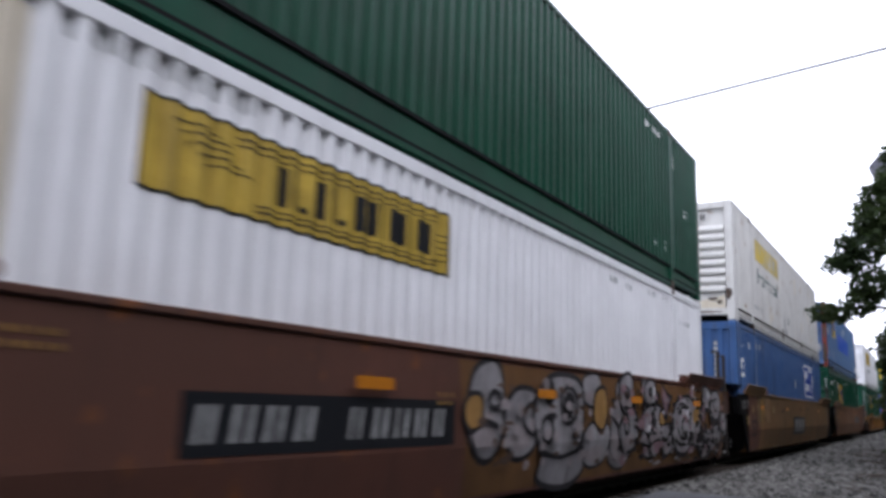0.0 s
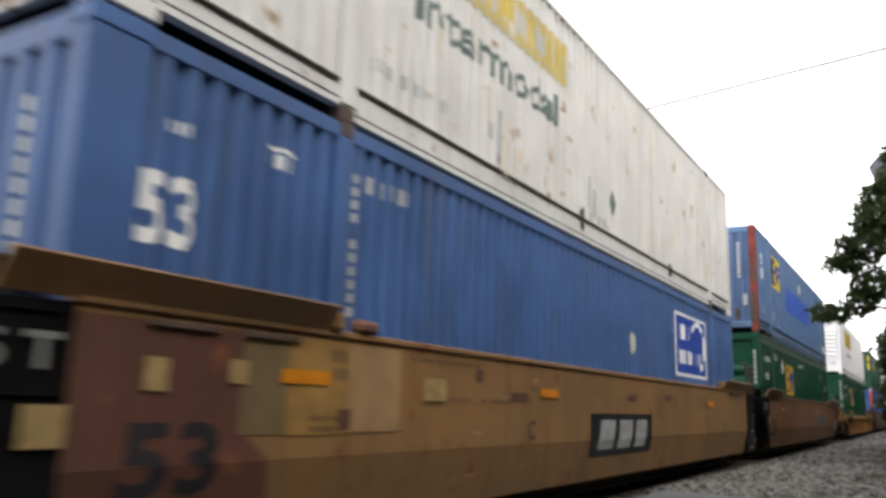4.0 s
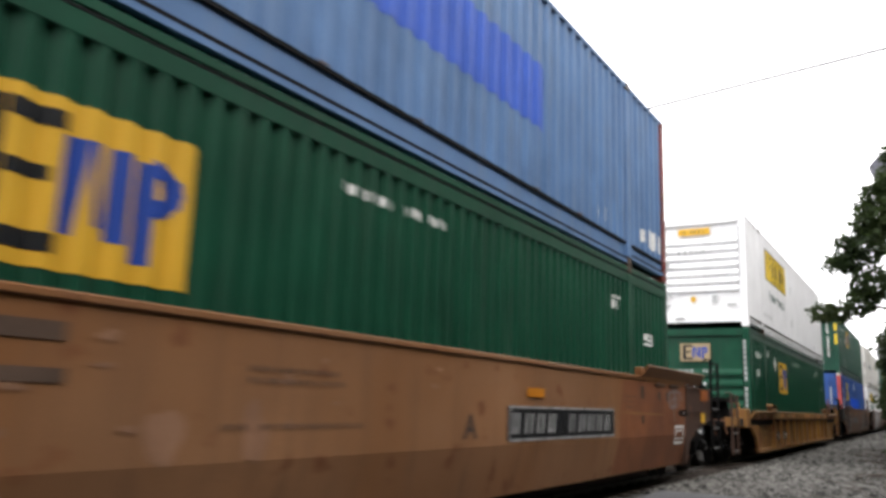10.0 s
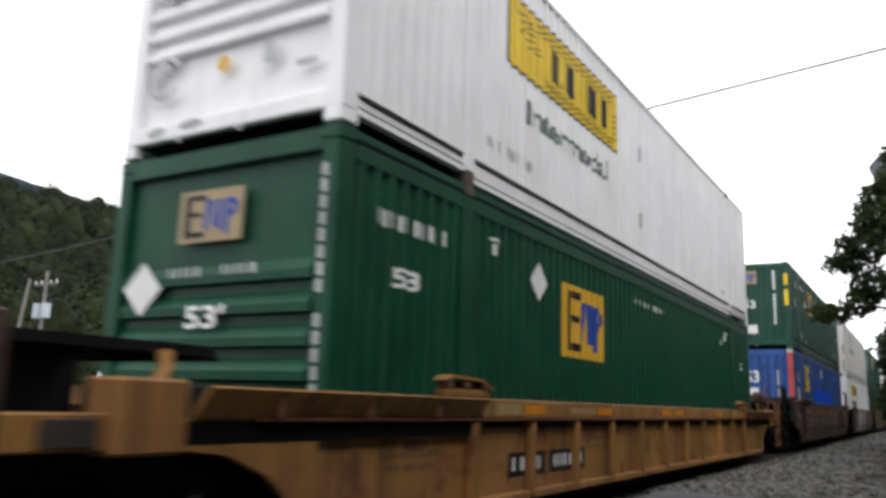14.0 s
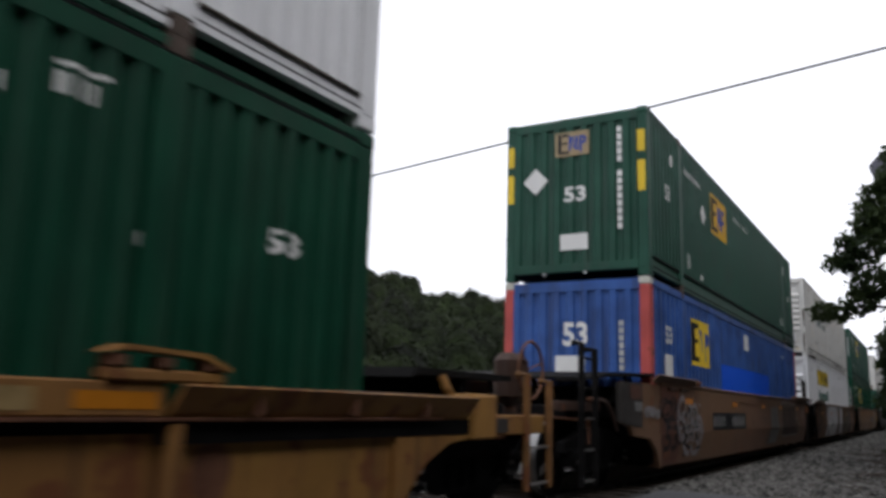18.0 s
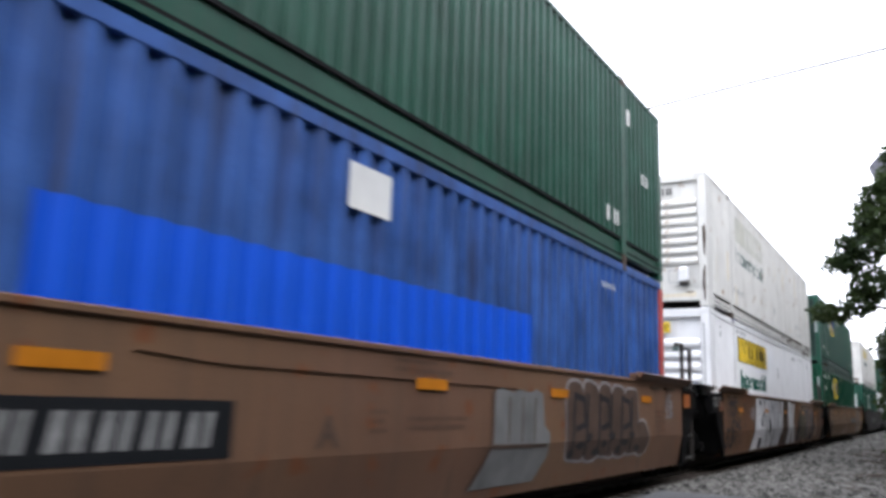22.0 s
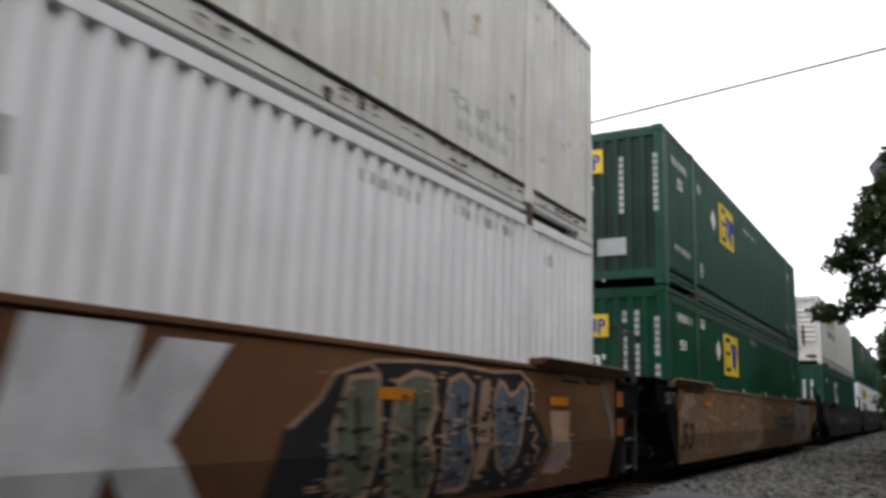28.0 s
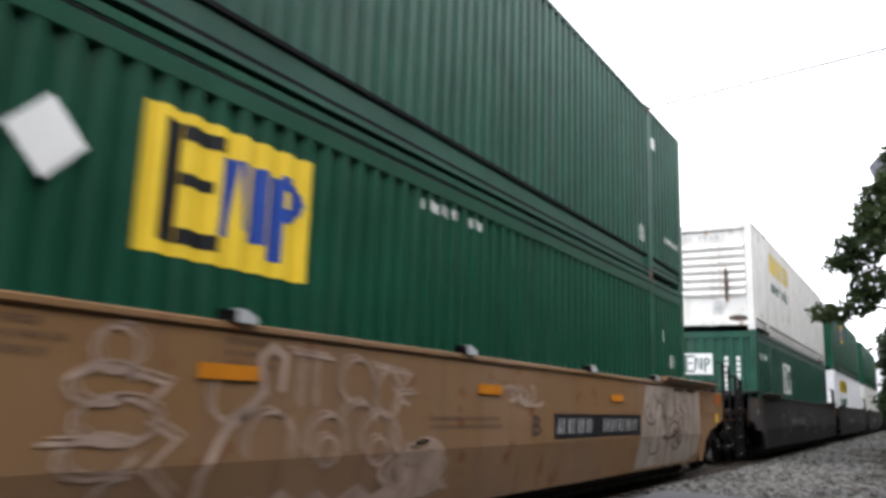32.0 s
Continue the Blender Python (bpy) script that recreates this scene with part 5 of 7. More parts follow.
car_mark(w1, "scuff", "oxide", [rect(1.80, 1.94, .94, 1.08), rect(3.78, 3.92, 1.35, 1.46), rect(4.5, 4.9, 1.18, 1.27), rect(8.1, 8.5, 1.26, 1.34), rect(9.9, 10.3, 1.28, 1.38)], .004)
car_mark(w1, "stencil", "spray_umber", bars(1.72, 1.9, 1.28, 1.36, 2, 4) + bars(1.72, 1.9, 1.40, 1.49, 2, 5) + bars(2.7, 3.9, 1.47, 1.50, 9, 6) + bars(3.0, 4.6, 1.16, 1.19, 9, 7, (4,)), .004)
rw = random.Random(31)
car_mark(w1, "wear", "sand_film", [blob(rw.uniform(2.6, 15.5), rw.uniform(.5, 1.48), rw.uniform(.02, .09), rw.uniform(.008, .025), 12, .4, 1, k) for k in range(30)], .0008)
car_mark(w1, "board", "black_film", [rect(6.7, 9.2, .56, 1.08)], .003, "black board with white block mark")
car_mark(w1, "board_mark", "board_paint", [[(6.95, .64), (7.5, .64), (7.6, 1.0), (7.05, 1.0)], [(7.68, .64), (8.2, .64), (8.3, 1.0), (7.78, 1.0)], [(8.38, .64), (8.85, .64), (8.95, 1.0), (8.48, 1.0)]], .006)
car_mark(w1, "number", "spray_black", [lettering("53", .05, .72, .60, 1.0)], .004)
car_mark(w1, "number", "spray_grey", [lettering("125 T", -1.02, -.34, 1.24, 1.42)], .012)
car_mark(w1, "stencil_panel", "cream", [rect(-.5, -.28, .88, 1.08), rect(.15, .3, 1.16, 1.34), rect(.75, .9, 1.22, 1.36), rect(2.9, 3.24, 1.16, 1.34)], .012)
reflectors(w1, (1.2, 5.2, 12.7))
stencil_rows(w1, [(5.0, 5.5, 1.3, 1), (1.5, 1.9, 1.0, 2), (11.9, 12.9, 1.35, 3), (13.9, 14.5, .9, 4)], "spray_umber", 3)
car_mark(w1, "number", "spray_umber", [lettering("C", 4.9, 5.1, .8, 1.0)], .004)

w2 = well_car("sun-bleached tan well car, carrying a green container", "tan", -14.91, "joint", "coupler", ("grime_and_shade", "umber"))
number_plate(w2, 9.72, 12.84, .80, 1.14)
car_mark(w2, "number", "spray_black", [lettering("53", -.05, .72, .58, 1.02)], .004)
car_mark(w2, "number", "spray_grey", [lettering("125 T", -1.02, -.34, 1.24, 1.42)], .012)
car_mark(w2, "stencil_panel", "cream", [rect(-.5, -.28, .88, 1.08)], .008)
car_mark(w2, "number", "spray_umber", [lettering("A", 8.85, 9.1, .84, 1.06)], .004)
reflectors(w2, (1.65, 10.15), w=.42)
stencil_rows(w2, [(2.6, 3.0, 1.45, 2), (6.2, 7.2, 1.3, 2), (6.0, 7.4, .95, 1), (13.3, 13.8, 1.3, 3)], "spray_umber", 4)
rw = random.Random(12)
car_mark(w2, "wear", "rose_wear", [blob(rw.uniform(2.2, 8.5), rw.uniform(.95, 1.45), rw.uniform(.03, .10), rw.uniform(.010, .03), 14, .4, 1, k) for k in range(26)] + [blob(5.60, .92, .12, .17, seed=8, wob=.3), blob(6.28, .93, .10, .19, seed=9, wob=.3)], .0008)
strokes(w2, "rose_wear", [[(.55, 1.36), (1.0, 1.40), (1.2, 1.30)], [(1.05, 1.14), (1.35, 1.08), (1.55, 1.10)], arc(1.75, 1.02, .12, .10, 60, 330), arc(1.35, 1.28, .12, .10, 0, 250)], .03, .003)
car_mark(w2, "scuff", "spray_umber", [rect(1.05, 1.24, 1.41, 1.5), rect(1.86, 2.02, 1.24, 1.5), rect(1.84, 1.98, .94, 1.06), rect(3.78, 4.05, 1.34, 1.45), rect(4.56, 4.96, 1.38, 1.47), rect(4.56, 4.98, 1.18, 1.25)], .003)
car_mark(w2, "repaint", "rust_orange_paint", [[(12.95, .30), (16.40, .30), (16.40, 1.54), (13.2, 1.54), (13.05, 1.0)]], .0005, "red-orange repainted end of the side")
car_mark(w2, "board_frame", "board_paint", ribbon([(9.76, .81), (12.8, .81), (12.8, 1.13), (9.76, 1.13), (9.76, .81)], .025), .005)
scribble(w2, 15.45, 15.95, 1.15, 1.5, 7, 33, "spray_silver", .016)
strokes(w2, "spray_silver", [[(15.5, 1.3), (15.9, 1.34)], [(15.72, 1.36), (15.74, .96)], [(15.62, 1.2), (15.66, 1.02)]], .018, .004)
car_mark(w2, "scuff", "spray_umber", [rect(13.95, 14.13, 1.3, 1.48), rect(13.99, 14.11, .95, 1.06), rect(14.8, 14.95, 1.3, 1.42), rect(15.25, 15.4, 1.28, 1.42)], .003)
car_mark(w2, "slot", "grime_and_shade", [blob(16.24, 1.11, .29, .055, 16, .05, .6)], .006, "dark slot with pale latch")
car_mark(w2, "latch", "spray_silver", [rect(16.22, 16.32, 1.09, 1.135)], .010)
strokes(w2, "ochre", [[(13.15, 1.1), (15.07, 1.08)]], .012, .004)
car_mark(w2, "document_box", "white_film", ribbon([(15.72, .64), (16.2, .64), (16.2, .89), (15.72, .89), (15.72, .64)], .04) + [rect(15.76, 16.16, .82, .84), rect(15.76, 16.16, .70, .715)], .01)

# the single yellow car with outside posts
YX = 1.50
yc = new("well_car")
tagged(yc, "yellow well car with outside posts, carrying a green container", "well car", group="well cars of the train")
yc.location = (0, 8.73, 0)
Pc = lambda name, bm, mat="yellow_car", lab="": part(name, bm, mat, yc, lab)
for sx in (1, -1):
    Pc("side_sheet", boxed(*sorted((sx * (YX - .12), sx * (YX - .09))), -.35, CL + .35, .24, 1.02))
    Pc("top_chord", boxed(*sorted((sx * (YX - .14), sx * YX)), 2.0, CL - 2.0, 1.02, 1.2, bevel=.01))
    Pc("bottom_chord", boxed(*sorted((sx * (YX - .14), sx * (YX - .02))), -.3, CL + .3, .22, .30, bevel=.01))
    Pc("chord_lip", boxed(*sorted((sx * (YX - .14), sx * (YX + .012))), -.9, CL + .9, 1.0, 1.018), "rusty")
    # solid near-black strip: the shade under the chord, put in as a shape
    Pc("chord_recess", boxed(*sorted((sx * (YX - .13), sx * (YX - .082))), 2.0, CL - 2.0, .93, 1.0), "grime_and_shade")
    for k in range(11):
        y = 1.9 + k * 1.236
        Pc("side_post", boxed(*sorted((sx * (YX - .1), sx * (YX + .004))), y - .05, y + .05, .26, .985, bevel=.015))
    for a, b in ((-1.4, 1.95), (CL - 1.95, CL + 1.4)):
        bm = bmesh.new()
        sec = [(YX - .02, 1.02), (YX + .10, 1.19), (YX + .08, 1.2), (YX - .06, 1.04)]
        plate(bm, [(sx * x, z) for x, z in sec], (a, b - a), "y")
        Pc("guide_flare", bm)
        for k in range(3):
            y = a + .6 + k * .95
            Pc("flare_rib", boxed(*sorted((sx * (YX - .04), sx * (YX + .07))), y, y + .04, 1.03, 1.16), "rusty")
for e, w in ((0, -1), (CL, 1)):
    Y = lambda d: e + w * d
    for sx in (1, -1):
        out = [(Y(.3), 1.02), (Y(1.45), 1.02), (Y(1.45), .84), (Y(1.1), .80), (Y(.75), .66), (Y(.5), .45), (Y(.38), .24), (Y(.3), .24)]
        Pc("wheel_arch", plate(bmesh.new(), out, (sx * (YX - .07) - .03, .06)))
        Pc("end_sill", boxed(*sorted((sx * 1.28, sx * 1.42)), *sorted((Y(1.4), Y(3.18))), .85, 1.04, bevel=.01))
        Pc("sill_block", boxed(*sorted((sx * 1.2, sx * 1.5)), *sorted((Y(1.46), Y(1.92))), .82, 1.23, bevel=.02))
        Pc("sill_plate", boxed(*sorted((sx * 1.42, sx * 1.43)), *sorted((Y(1.98), Y(2.30))), .87, 1.01, bevel=.004), "slate")
        # the dark void over the arch, drawn as a flat shade strip
        Pc("arch_recess", boxed(*sorted((sx * (YX - .05), sx * (YX - .036))), *sorted((Y(-2.0), Y(1.44))), .87, 1.0), "grime_and_shade")
    Pc("end_platform", boxed(-1.28, 1.28, *sorted((Y(.1), Y(3.3))), .86, .96, bevel=.02), "grime_and_shade")
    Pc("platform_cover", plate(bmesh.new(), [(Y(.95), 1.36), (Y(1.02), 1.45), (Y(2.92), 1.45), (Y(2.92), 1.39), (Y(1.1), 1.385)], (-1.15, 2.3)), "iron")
    Pc("cover_bracket", boxed(-1.1, 1.1, *sorted((Y(1.9), Y(2.0))), .96, 1.385), "grime_and_shade")
    Pc("end_bulkhead", boxed(-1.35, 1.35, *sorted((Y(.1), Y(.16))), .3, 1.2), "grime_and_shade")
    Pc("cover_strut", pipe(bmesh.new(), [(1.25, Y(1.56), 1.1), (1.22, Y(1.42), 1.28), (1.18, Y(1.40), 1.39)], .045))
    coupler(yc, Y(3.2), w)
    truck(yc, Y(1.95))
    ladder(yc, Y(3.12) if w < 0 else Y(2.74), x0=1.42, zt=1.55 if w < 0 else 1.46, zb=.28, w=.58, mat="umber" if w < 0 else "rusty_yellow", rungs=2, r=.032 if w < 0 else .042)
Pc("well_floor", boxed(-1.28, 1.28, 0, CL, .28, .33), "grime_and_shade")
stand = Pc("brake_stand", boxed(.70, 1.02, CL + 3.28, CL + 3.72, 1.15, 1.74, bevel=.09), "umber")
part("stand_leg", boxed(.8, .95, CL + 3.4, CL + 3.55, .9, 1.16, bevel=.02), "umber", stand)
bm = bmesh.new()
pipe(bm, [(1.06, CL + 3.62 + .33 * math.cos(a * math.pi / 10), 1.55 + .33 * math.sin(a * math.pi / 10)) for a in range(21)], .018)
for a in (0.3, 2.4, 4.5):
    rod(bm, (1.0, CL + 3.62, 1.55), (1.06, CL + 3.62 + .33 * math.cos(a), 1.55 + .33 * math.sin(a)), .012)
part("brake_wheel", bm, "rusty", stand)
for y in (1.68, CL - 2.0):
    lock = Pc("lock_bracket", boxed(YX - .1, YX + .03, y - .40, y + .40, 1.2, 1.27, bevel=.015))
    for d in (-.34, -.04, .28):
        part("lug", boxed(YX - .09, YX + .04, y + d - .05, y + d + .05, 1.27, 1.34, bevel=.012), "rusty", lock)
    part("cap_plate", plate(bmesh.new(), [(y - .44, 1.34), (y - .30, 1.39), (y + .22, 1.37), (y + .42, 1.30), (y + .40, 1.27), (y + .2, 1.345), (y - .3, 1.362)], (YX - .1, .15)), "yellow_car", lock)
on_yellow = lambda u, v, l: (YX - .088 + l, u, v)
lay("name_board", yc, "black_film", [rect(2.7, 3.6, .44, .68), rect(3.72, 4.78, .44, .68)], on_yellow)
lay("board_mark", yc, "white_film", bars(2.78, 3.52, .5, .63, 4, 2) + bars(3.82, 4.7, .5, .63, 6, 3), lambda u, v, l: on_yellow(u, v, l + .004))
lay("stencil", yc, "spray_umber", bars(4.9, 5.6, .75, .8, 8, 2) + bars(4.9, 5.5, .65, .7, 7, 3) + bars(7.0, 7.5, .5, .75, 2, 4) + bars(10.5, 11.4, .4, .55, 4, 4) + bars(.6, 1.4, .7, .76, 7, 3) + bars(.6, 1.3, .6, .66, 6, 5), on_yellow)
on_chord = lambda u, v, l: (YX + .004 + l, u, v)
lay("reflector", yc, "orange", [rect(y, y + .5, 1.06, 1.15) for y in (2.9, 5.0, 7.8, 8.6, 11.5, 13.6)], on_chord)
lay("stencil_panel", yc, "cream", [rect(2.25, 2.8, 1.05, 1.16), rect(4.1, 4.9, 1.07, 1.14), rect(13.0, 13.4, 1.05, 1.16)], on_chord)
lay("scar", yc, "rusty", [blob(-.0 + .2, .62, .07, .16, seed=3), blob(11.9, .5, .12, .2, seed=4), blob(1.0, .8, .2, .04, seed=6), blob(14.6, .7, .15, .2, seed=8)], on_yellow)

# second articulated car
w4 = well_car("dark brown well car with silver graffiti, carrying a blue container", "brown", 32.53, "coupler", "joint", ("slate", "grime_and_shade"), T=1.52, flare=.13, lad=.74)
# the brown side is even; this end's shade is put into the colour
car_mark(w4, "repaint", "oxide", [[(-.25, .30), (.9, .30), (.84, .8), (.95, 1.1), (.8, 1.50), (-.25, 1.50)]], .0005, "darker reddish end of the side, shade in its colour")
car_mark(w4, "number", "spray_black", [lettering("53", -.05, .72, .50, .92)], .004)
strokes(w4, "spray_silver", [arc(.98, 1.15, .22, .2, 20, 230), arc(.98, 1.0, .3, .32, 95, 260), [(.94, .68), (1.2, .6), (1.3, .46), (1.55, .42)], [(1.0, 1.05), (1.2, .85), (1.15, .7), (.98, .74)], arc(1.3, 1.12, .16, .18, -20, 180),
                               [(1.3, 1.1), (1.36, .62)], [(1.55, 1.2), (1.5, .66)], [(1.5, .92), (1.7, .95)], [(1.75, 1.2), (1.7, .62)], arc(1.75, 1.08, .2, .16, -80, 90), arc(2.1, .74, .22, .3, -120, 200), arc(2.08, .74, .1, .16, 0, 360), [(1.6, .55), (1.8, .42), (2.1, .42)]], .085, .004)
dabs(w4, "spray_silver", 18, .85, 2.2, .5, 1.25, .09, .05, .010)
dabs(w4, "spray_black", 20, .8, 2.3, .4, 1.2, .09, .05, .012)
strokes(w4, "spray_black", [[(1.05, .62), (1.3, .56), (1.6, .52)], arc(1.08, 1.04, .2, .2, 100, 250), [(1.42, 1.15), (1.42, .66)], [(1.62, 1.14), (1.6, .7)], [(1.84, .9), (1.86, .62)], [(2.0, .5), (2.25, .52)]], .04, .008)
scribble(w4, -.1, .7, .95, 1.35, 7, 44, "spray_black", .04)
number_plate(w4, 3.15, 6.34, .79, 1.12, 11, 3, (4, 5))
car_mark(w4, "number", "spray_umber", [lettering("A", 7.1, 7.35, .82, 1.04)], .004)
reflectors(w4, (1.15, 4.95, 8.3, 11.0, 14.2), z=1.25)
stencil_rows(w4, [(8.2, 9.4, 1.0, 2), (7.7, 8.0, 1.05, 3), (8.0, 8.9, 1.45, 2), (14.9, 15.5, 1.1, 6), (1.7, 2.2, 1.5, 3)], "spray_umber", 5)
car_mark(w4, "graffiti_fill", "spray_grey", [[(9.68, 1.27), (9.8, 1.31), (10.1, 1.27), (10.2, 1.31), (10.5, 1.28), (10.6, 1.32), (10.8, 1.28), (10.84, .95), (11.0, .86), (10.96, .62), (10.7, .38), (9.3, .38), (9.5, .62), (9.66, .8)]], .003, "grey block graffiti")
car_mark(w4, "graffiti_edge", "spray_silver", [blob(11.75 + .5 * k, .98, .345, .485, 24, .1, .55, k + 9) for k in range(5)] + [blob(14.2, .75, .38, .28, seed=3)], .003, "umber graffiti with pale edge")
car_mark(w4, "graffiti_fill", "spray_umber", [blob(11.75 + .5 * k, .98, .31, .45, 24, .1, .55, k + 9) for k in range(5)] + [blob(14.2, .75, .34, .24, seed=3)], .006)
strokes(w4, "spray_black", [[(11.7 + .42 * k, 1.3), (11.62 + .42 * k, .6)] for k in range(6)] + [[(11.7 + .84 * k, 1.28), (12.0 + .84 * k, 1.24), (12.02 + .84 * k, .95), (11.75 + .84 * k, .9)] for k in range(3)], .07, .0085)
car_mark(w4, "graffiti_stroke", "spray_black", [blob(11.6 + .27 * k, .62 + .09 * (k % 3), .1 + .03 * (k % 2), .05, 12, .2, 1, k) for k in range(10)], .01)
dabs(w4, "spray_silver", 30, -1.08, -.3, 1.0, 1.15, .11, .05, .004)
dabs(w4, "spray_silver", 22, 15.45, 15.8, 1.02, 1.38, .06, .04, .006)
strokes(w4, "spray_grey", [[(15.5, 1.38), (15.6, 1.2), (15.75, 1.1)], [(15.62, 1.36), (15.8, 1.24), (15.76, 1.05)]], .04, .004)
bubble = [s for k in range(3) for s in ribbon([(9.98 + .3 * k, .8), (10.0 + .3 * k, 1.22)], .03)] + ribbon([(9.6, .76), (10.9, .74)], .04) + ribbon([(9.3, .4), (9.5, .6), (9.64, .8), (9.66, 1.27)], .05)
car_mark(w4, "graffiti_stroke", "spray_umber", bubble, .008)

w5 = well_car("brown well car with large silver graffiti, carrying a white container", "amber", 52.41, "joint", "joint", ("grime_and_shade", "grime_and_shade"), T=1.52, flare=.13, lad=.86)
car_mark(w5, "number", "spray_black", [lettering("53", -.1, .68, .42, .84)], .004)
car_mark(w5, "number", "spray_grey", [lettering("125 T", -1.2, -.52, 1.25, 1.43)], .012)
car_mark(w5, "patch", "rusty", [rect(-.7, -.3, 1.16, 1.36)], .008)
silver = [[(2.72, .32), (3.04, .74), (3.30, 1.49), (6.72, 1.49), (6.86, .95), (6.95, 1.49), (7.38, 1.49), (7.06, .70), (6.70, .32)],
          [(8.1, .32), (8.75, .32), (8.95, 1.5), (8.3, 1.5)], [(8.75, .9), (9.1, 1.45), (9.6, 1.45), (9.2, .9), (9.65, .35), (9.15, .32)]]
car_mark(w5, "graffiti_fill", "spray_white", silver, .003, "large silver block graffiti")
car_mark(w5, "graffiti_shade", "spray_black", [[(3.62, .57), (4.03, .57), (3.95, .32), (3.56, .32)], [(3.84, .84), (4.06, .84), (4.0, 1.06), (3.86, 1.02)], [(5.0, .60), (4.96, 1.05), (5.16, 1.0), (5.26, .85), (5.21, .70)],
                                              [(3.64, 1.45), (3.94, 1.45), (3.91, 1.34), (3.67, 1.34)], [(4.25, 1.46), (4.46, 1.46), (4.36, 1.30)], [(5.36, .32), (5.52, .32), (5.70, .62), (5.60, .58)], [(6.58, .32), (6.7, .32), (6.95, .62), (6.86, .62)]], .005)
strokes(w5, "spray_black", [[(3.96, 1.03), (4.11, 1.13), (4.31, 1.15), (4.5, 1.02), (4.59, .77), (4.68, .36)], [(5.39, 1.47), (5.66, 1.25), (5.79, 1.02), (5.73, .7), (5.54, .48), (5.35, .33)], [(4.36, 1.44), (4.42, 1.2)], [(6.31, 1.48), (6.36, 1.1), (6.41, .76)]], .05, .0045)
strokes(w5, "spray_grey", [[(2.70, .32), (3.02, .74), (3.28, 1.49)]], .09, .0055)
rr = random.Random(60)
dabs(w5, "spray_silver", 40, 3.1, 6.7, .36, 1.42, .16, .012, .0068)
car_mark(w5, "graffiti_shade", "spray_umber", [[(7.2, .32), (8.05, .32), (8.2, 1.5), (7.4, 1.5)]], .006)
LETTERS = {"spray_sage": [[(11.40, .34), (11.27, .8), (11.37, 1.30), (11.60, 1.38), (11.87, 1.36), (11.95, 1.1), (11.83, .9), (11.99, .6), (11.91, .34)], [(10.65, .40), (10.59, .95), (10.75, 1.30), (11.10, 1.34), (11.15, .9), (11.07, .45)]],
           "spray_blue": [[(12.11, .42), (12.07, .95), (12.15, 1.34), (12.37, 1.40), (12.57, 1.30), (12.49, .95), (12.65, .62), (12.55, .40)], [(13.01, .80), (12.99, 1.22), (13.09, 1.37), (13.21, 1.33), (13.31, 1.24), (13.47, 1.28), (13.61, 1.38), (13.71, 1.28), (13.63, 1.0), (13.51, .62), (13.31, .50), (13.13, .58)]],
           "spray_tan": [[(12.71, .5), (12.69, 1.1), (12.75, 1.34), (12.87, 1.36), (12.91, 1.0), (12.85, .5)]]}
flat = [p for v in LETTERS.values() for p in v]
car_mark(w5, "graffiti_shade", "spray_black", [[(9.95, .36), (10.10, .95), (10.40, 1.12), (10.55, 1.30), (11.05, 1.42), (11.55, 1.45), (12.25, 1.46), (12.95, 1.43), (13.55, 1.46), (13.80, 1.34), (13.85, 1.1), (14.10, .95), (14.27, .75), (14.05, .5), (13.85, .34)]], .003, "dark-edged block graffiti")
for fill, shapes in LETTERS.items():
    car_mark(w5, "graffiti_fill", fill, shapes, .007)
strokes(w5, "spray_tan", [p + p[:1] for p in flat], .045, .009)
strokes(w5, "spray_tan", [[(10.15, .96), (10.43, 1.14), (10.59, 1.33), (11.05, 1.44), (11.60, 1.47), (12.25, 1.48), (12.95, 1.45), (13.55, 1.48), (13.83, 1.36), (13.87, 1.12)], [(13.85, .95), (13.95, .86), (13.85, .76), (14.03, .7), (13.95, .6)]], .03, .009)
strokes(w5, "spray_black", [[(11.60, 1.2), (11.65, .7), (11.75, .5)], [(12.31, 1.2), (12.33, .8)], [(13.25, 1.1), (13.45, 1.12)], [(10.85, 1.15), (10.90, .7)]], .05, .011)
rr = random.Random(61)
dabs(w5, "spray_umber", 60, 10.5, 13.8, .36, 1.2, .10, .02, .013)
dabs(w5, "spray_tan", 90, 10.4, 14.0, .36, 1.4, .09, .016, .0145)
dabs(w5, "spray_black", 110, 10.3, 14.0, .36, 1.15, .09, .02, .016)
dabs(w5, "spray_grey", 40, 10.5, 13.9, .36, 1.0, .08, .015, .0175)
car_mark(w5, "patch", "spray_tan", [[(14.3, 1.10), (14.86, 1.10), (14.82, .8), (15.0, .6), (14.7, .42), (14.2, .45), (14.4, .7)]], .004, "pale tan sprayed patch")
dabs(w5, "spray_silver", 34, 2.46, 2.92, 1.02, 1.29, .07, .05, .004)
dabs(w5, "spray_black", 12, .3, 1.0, .5, 1.0, .06, .05, .004)
dabs(w5, "spray_umber", 44, 0, 1.4, .5, 1.45, .11, .05, .003)
dabs(w5, "spray_black", 26, .3, 1.3, .75, 1.38, .10, .025, .006)
strokes(w5, "spray_slate", [arc(.62, 1.2, .3, .12, 20, 330), arc(.95, 1.05, .22, .2, 100, 400), [(.3, 1.36), (.7, 1.32), (1.0, 1.38)], arc(.7, .85, .3, .12, 0, 250), [(1.0, .9), (1.2, .8), (1.35, .82)]], .05, .0045)
car_mark(w5, "stencil_panel", "cream", [rect(1.27, 1.40, 1.07, 1.11)], .008)
car_mark(w5, "scuff", "spray_umber", [rect(1.68, 1.92, 1.17, 1.37), rect(1.74, 1.88, .80, .90)], .005)
reflectors(w5, (1.16, 4.37, 7.46, 11.1, 14.3), z=1.16)
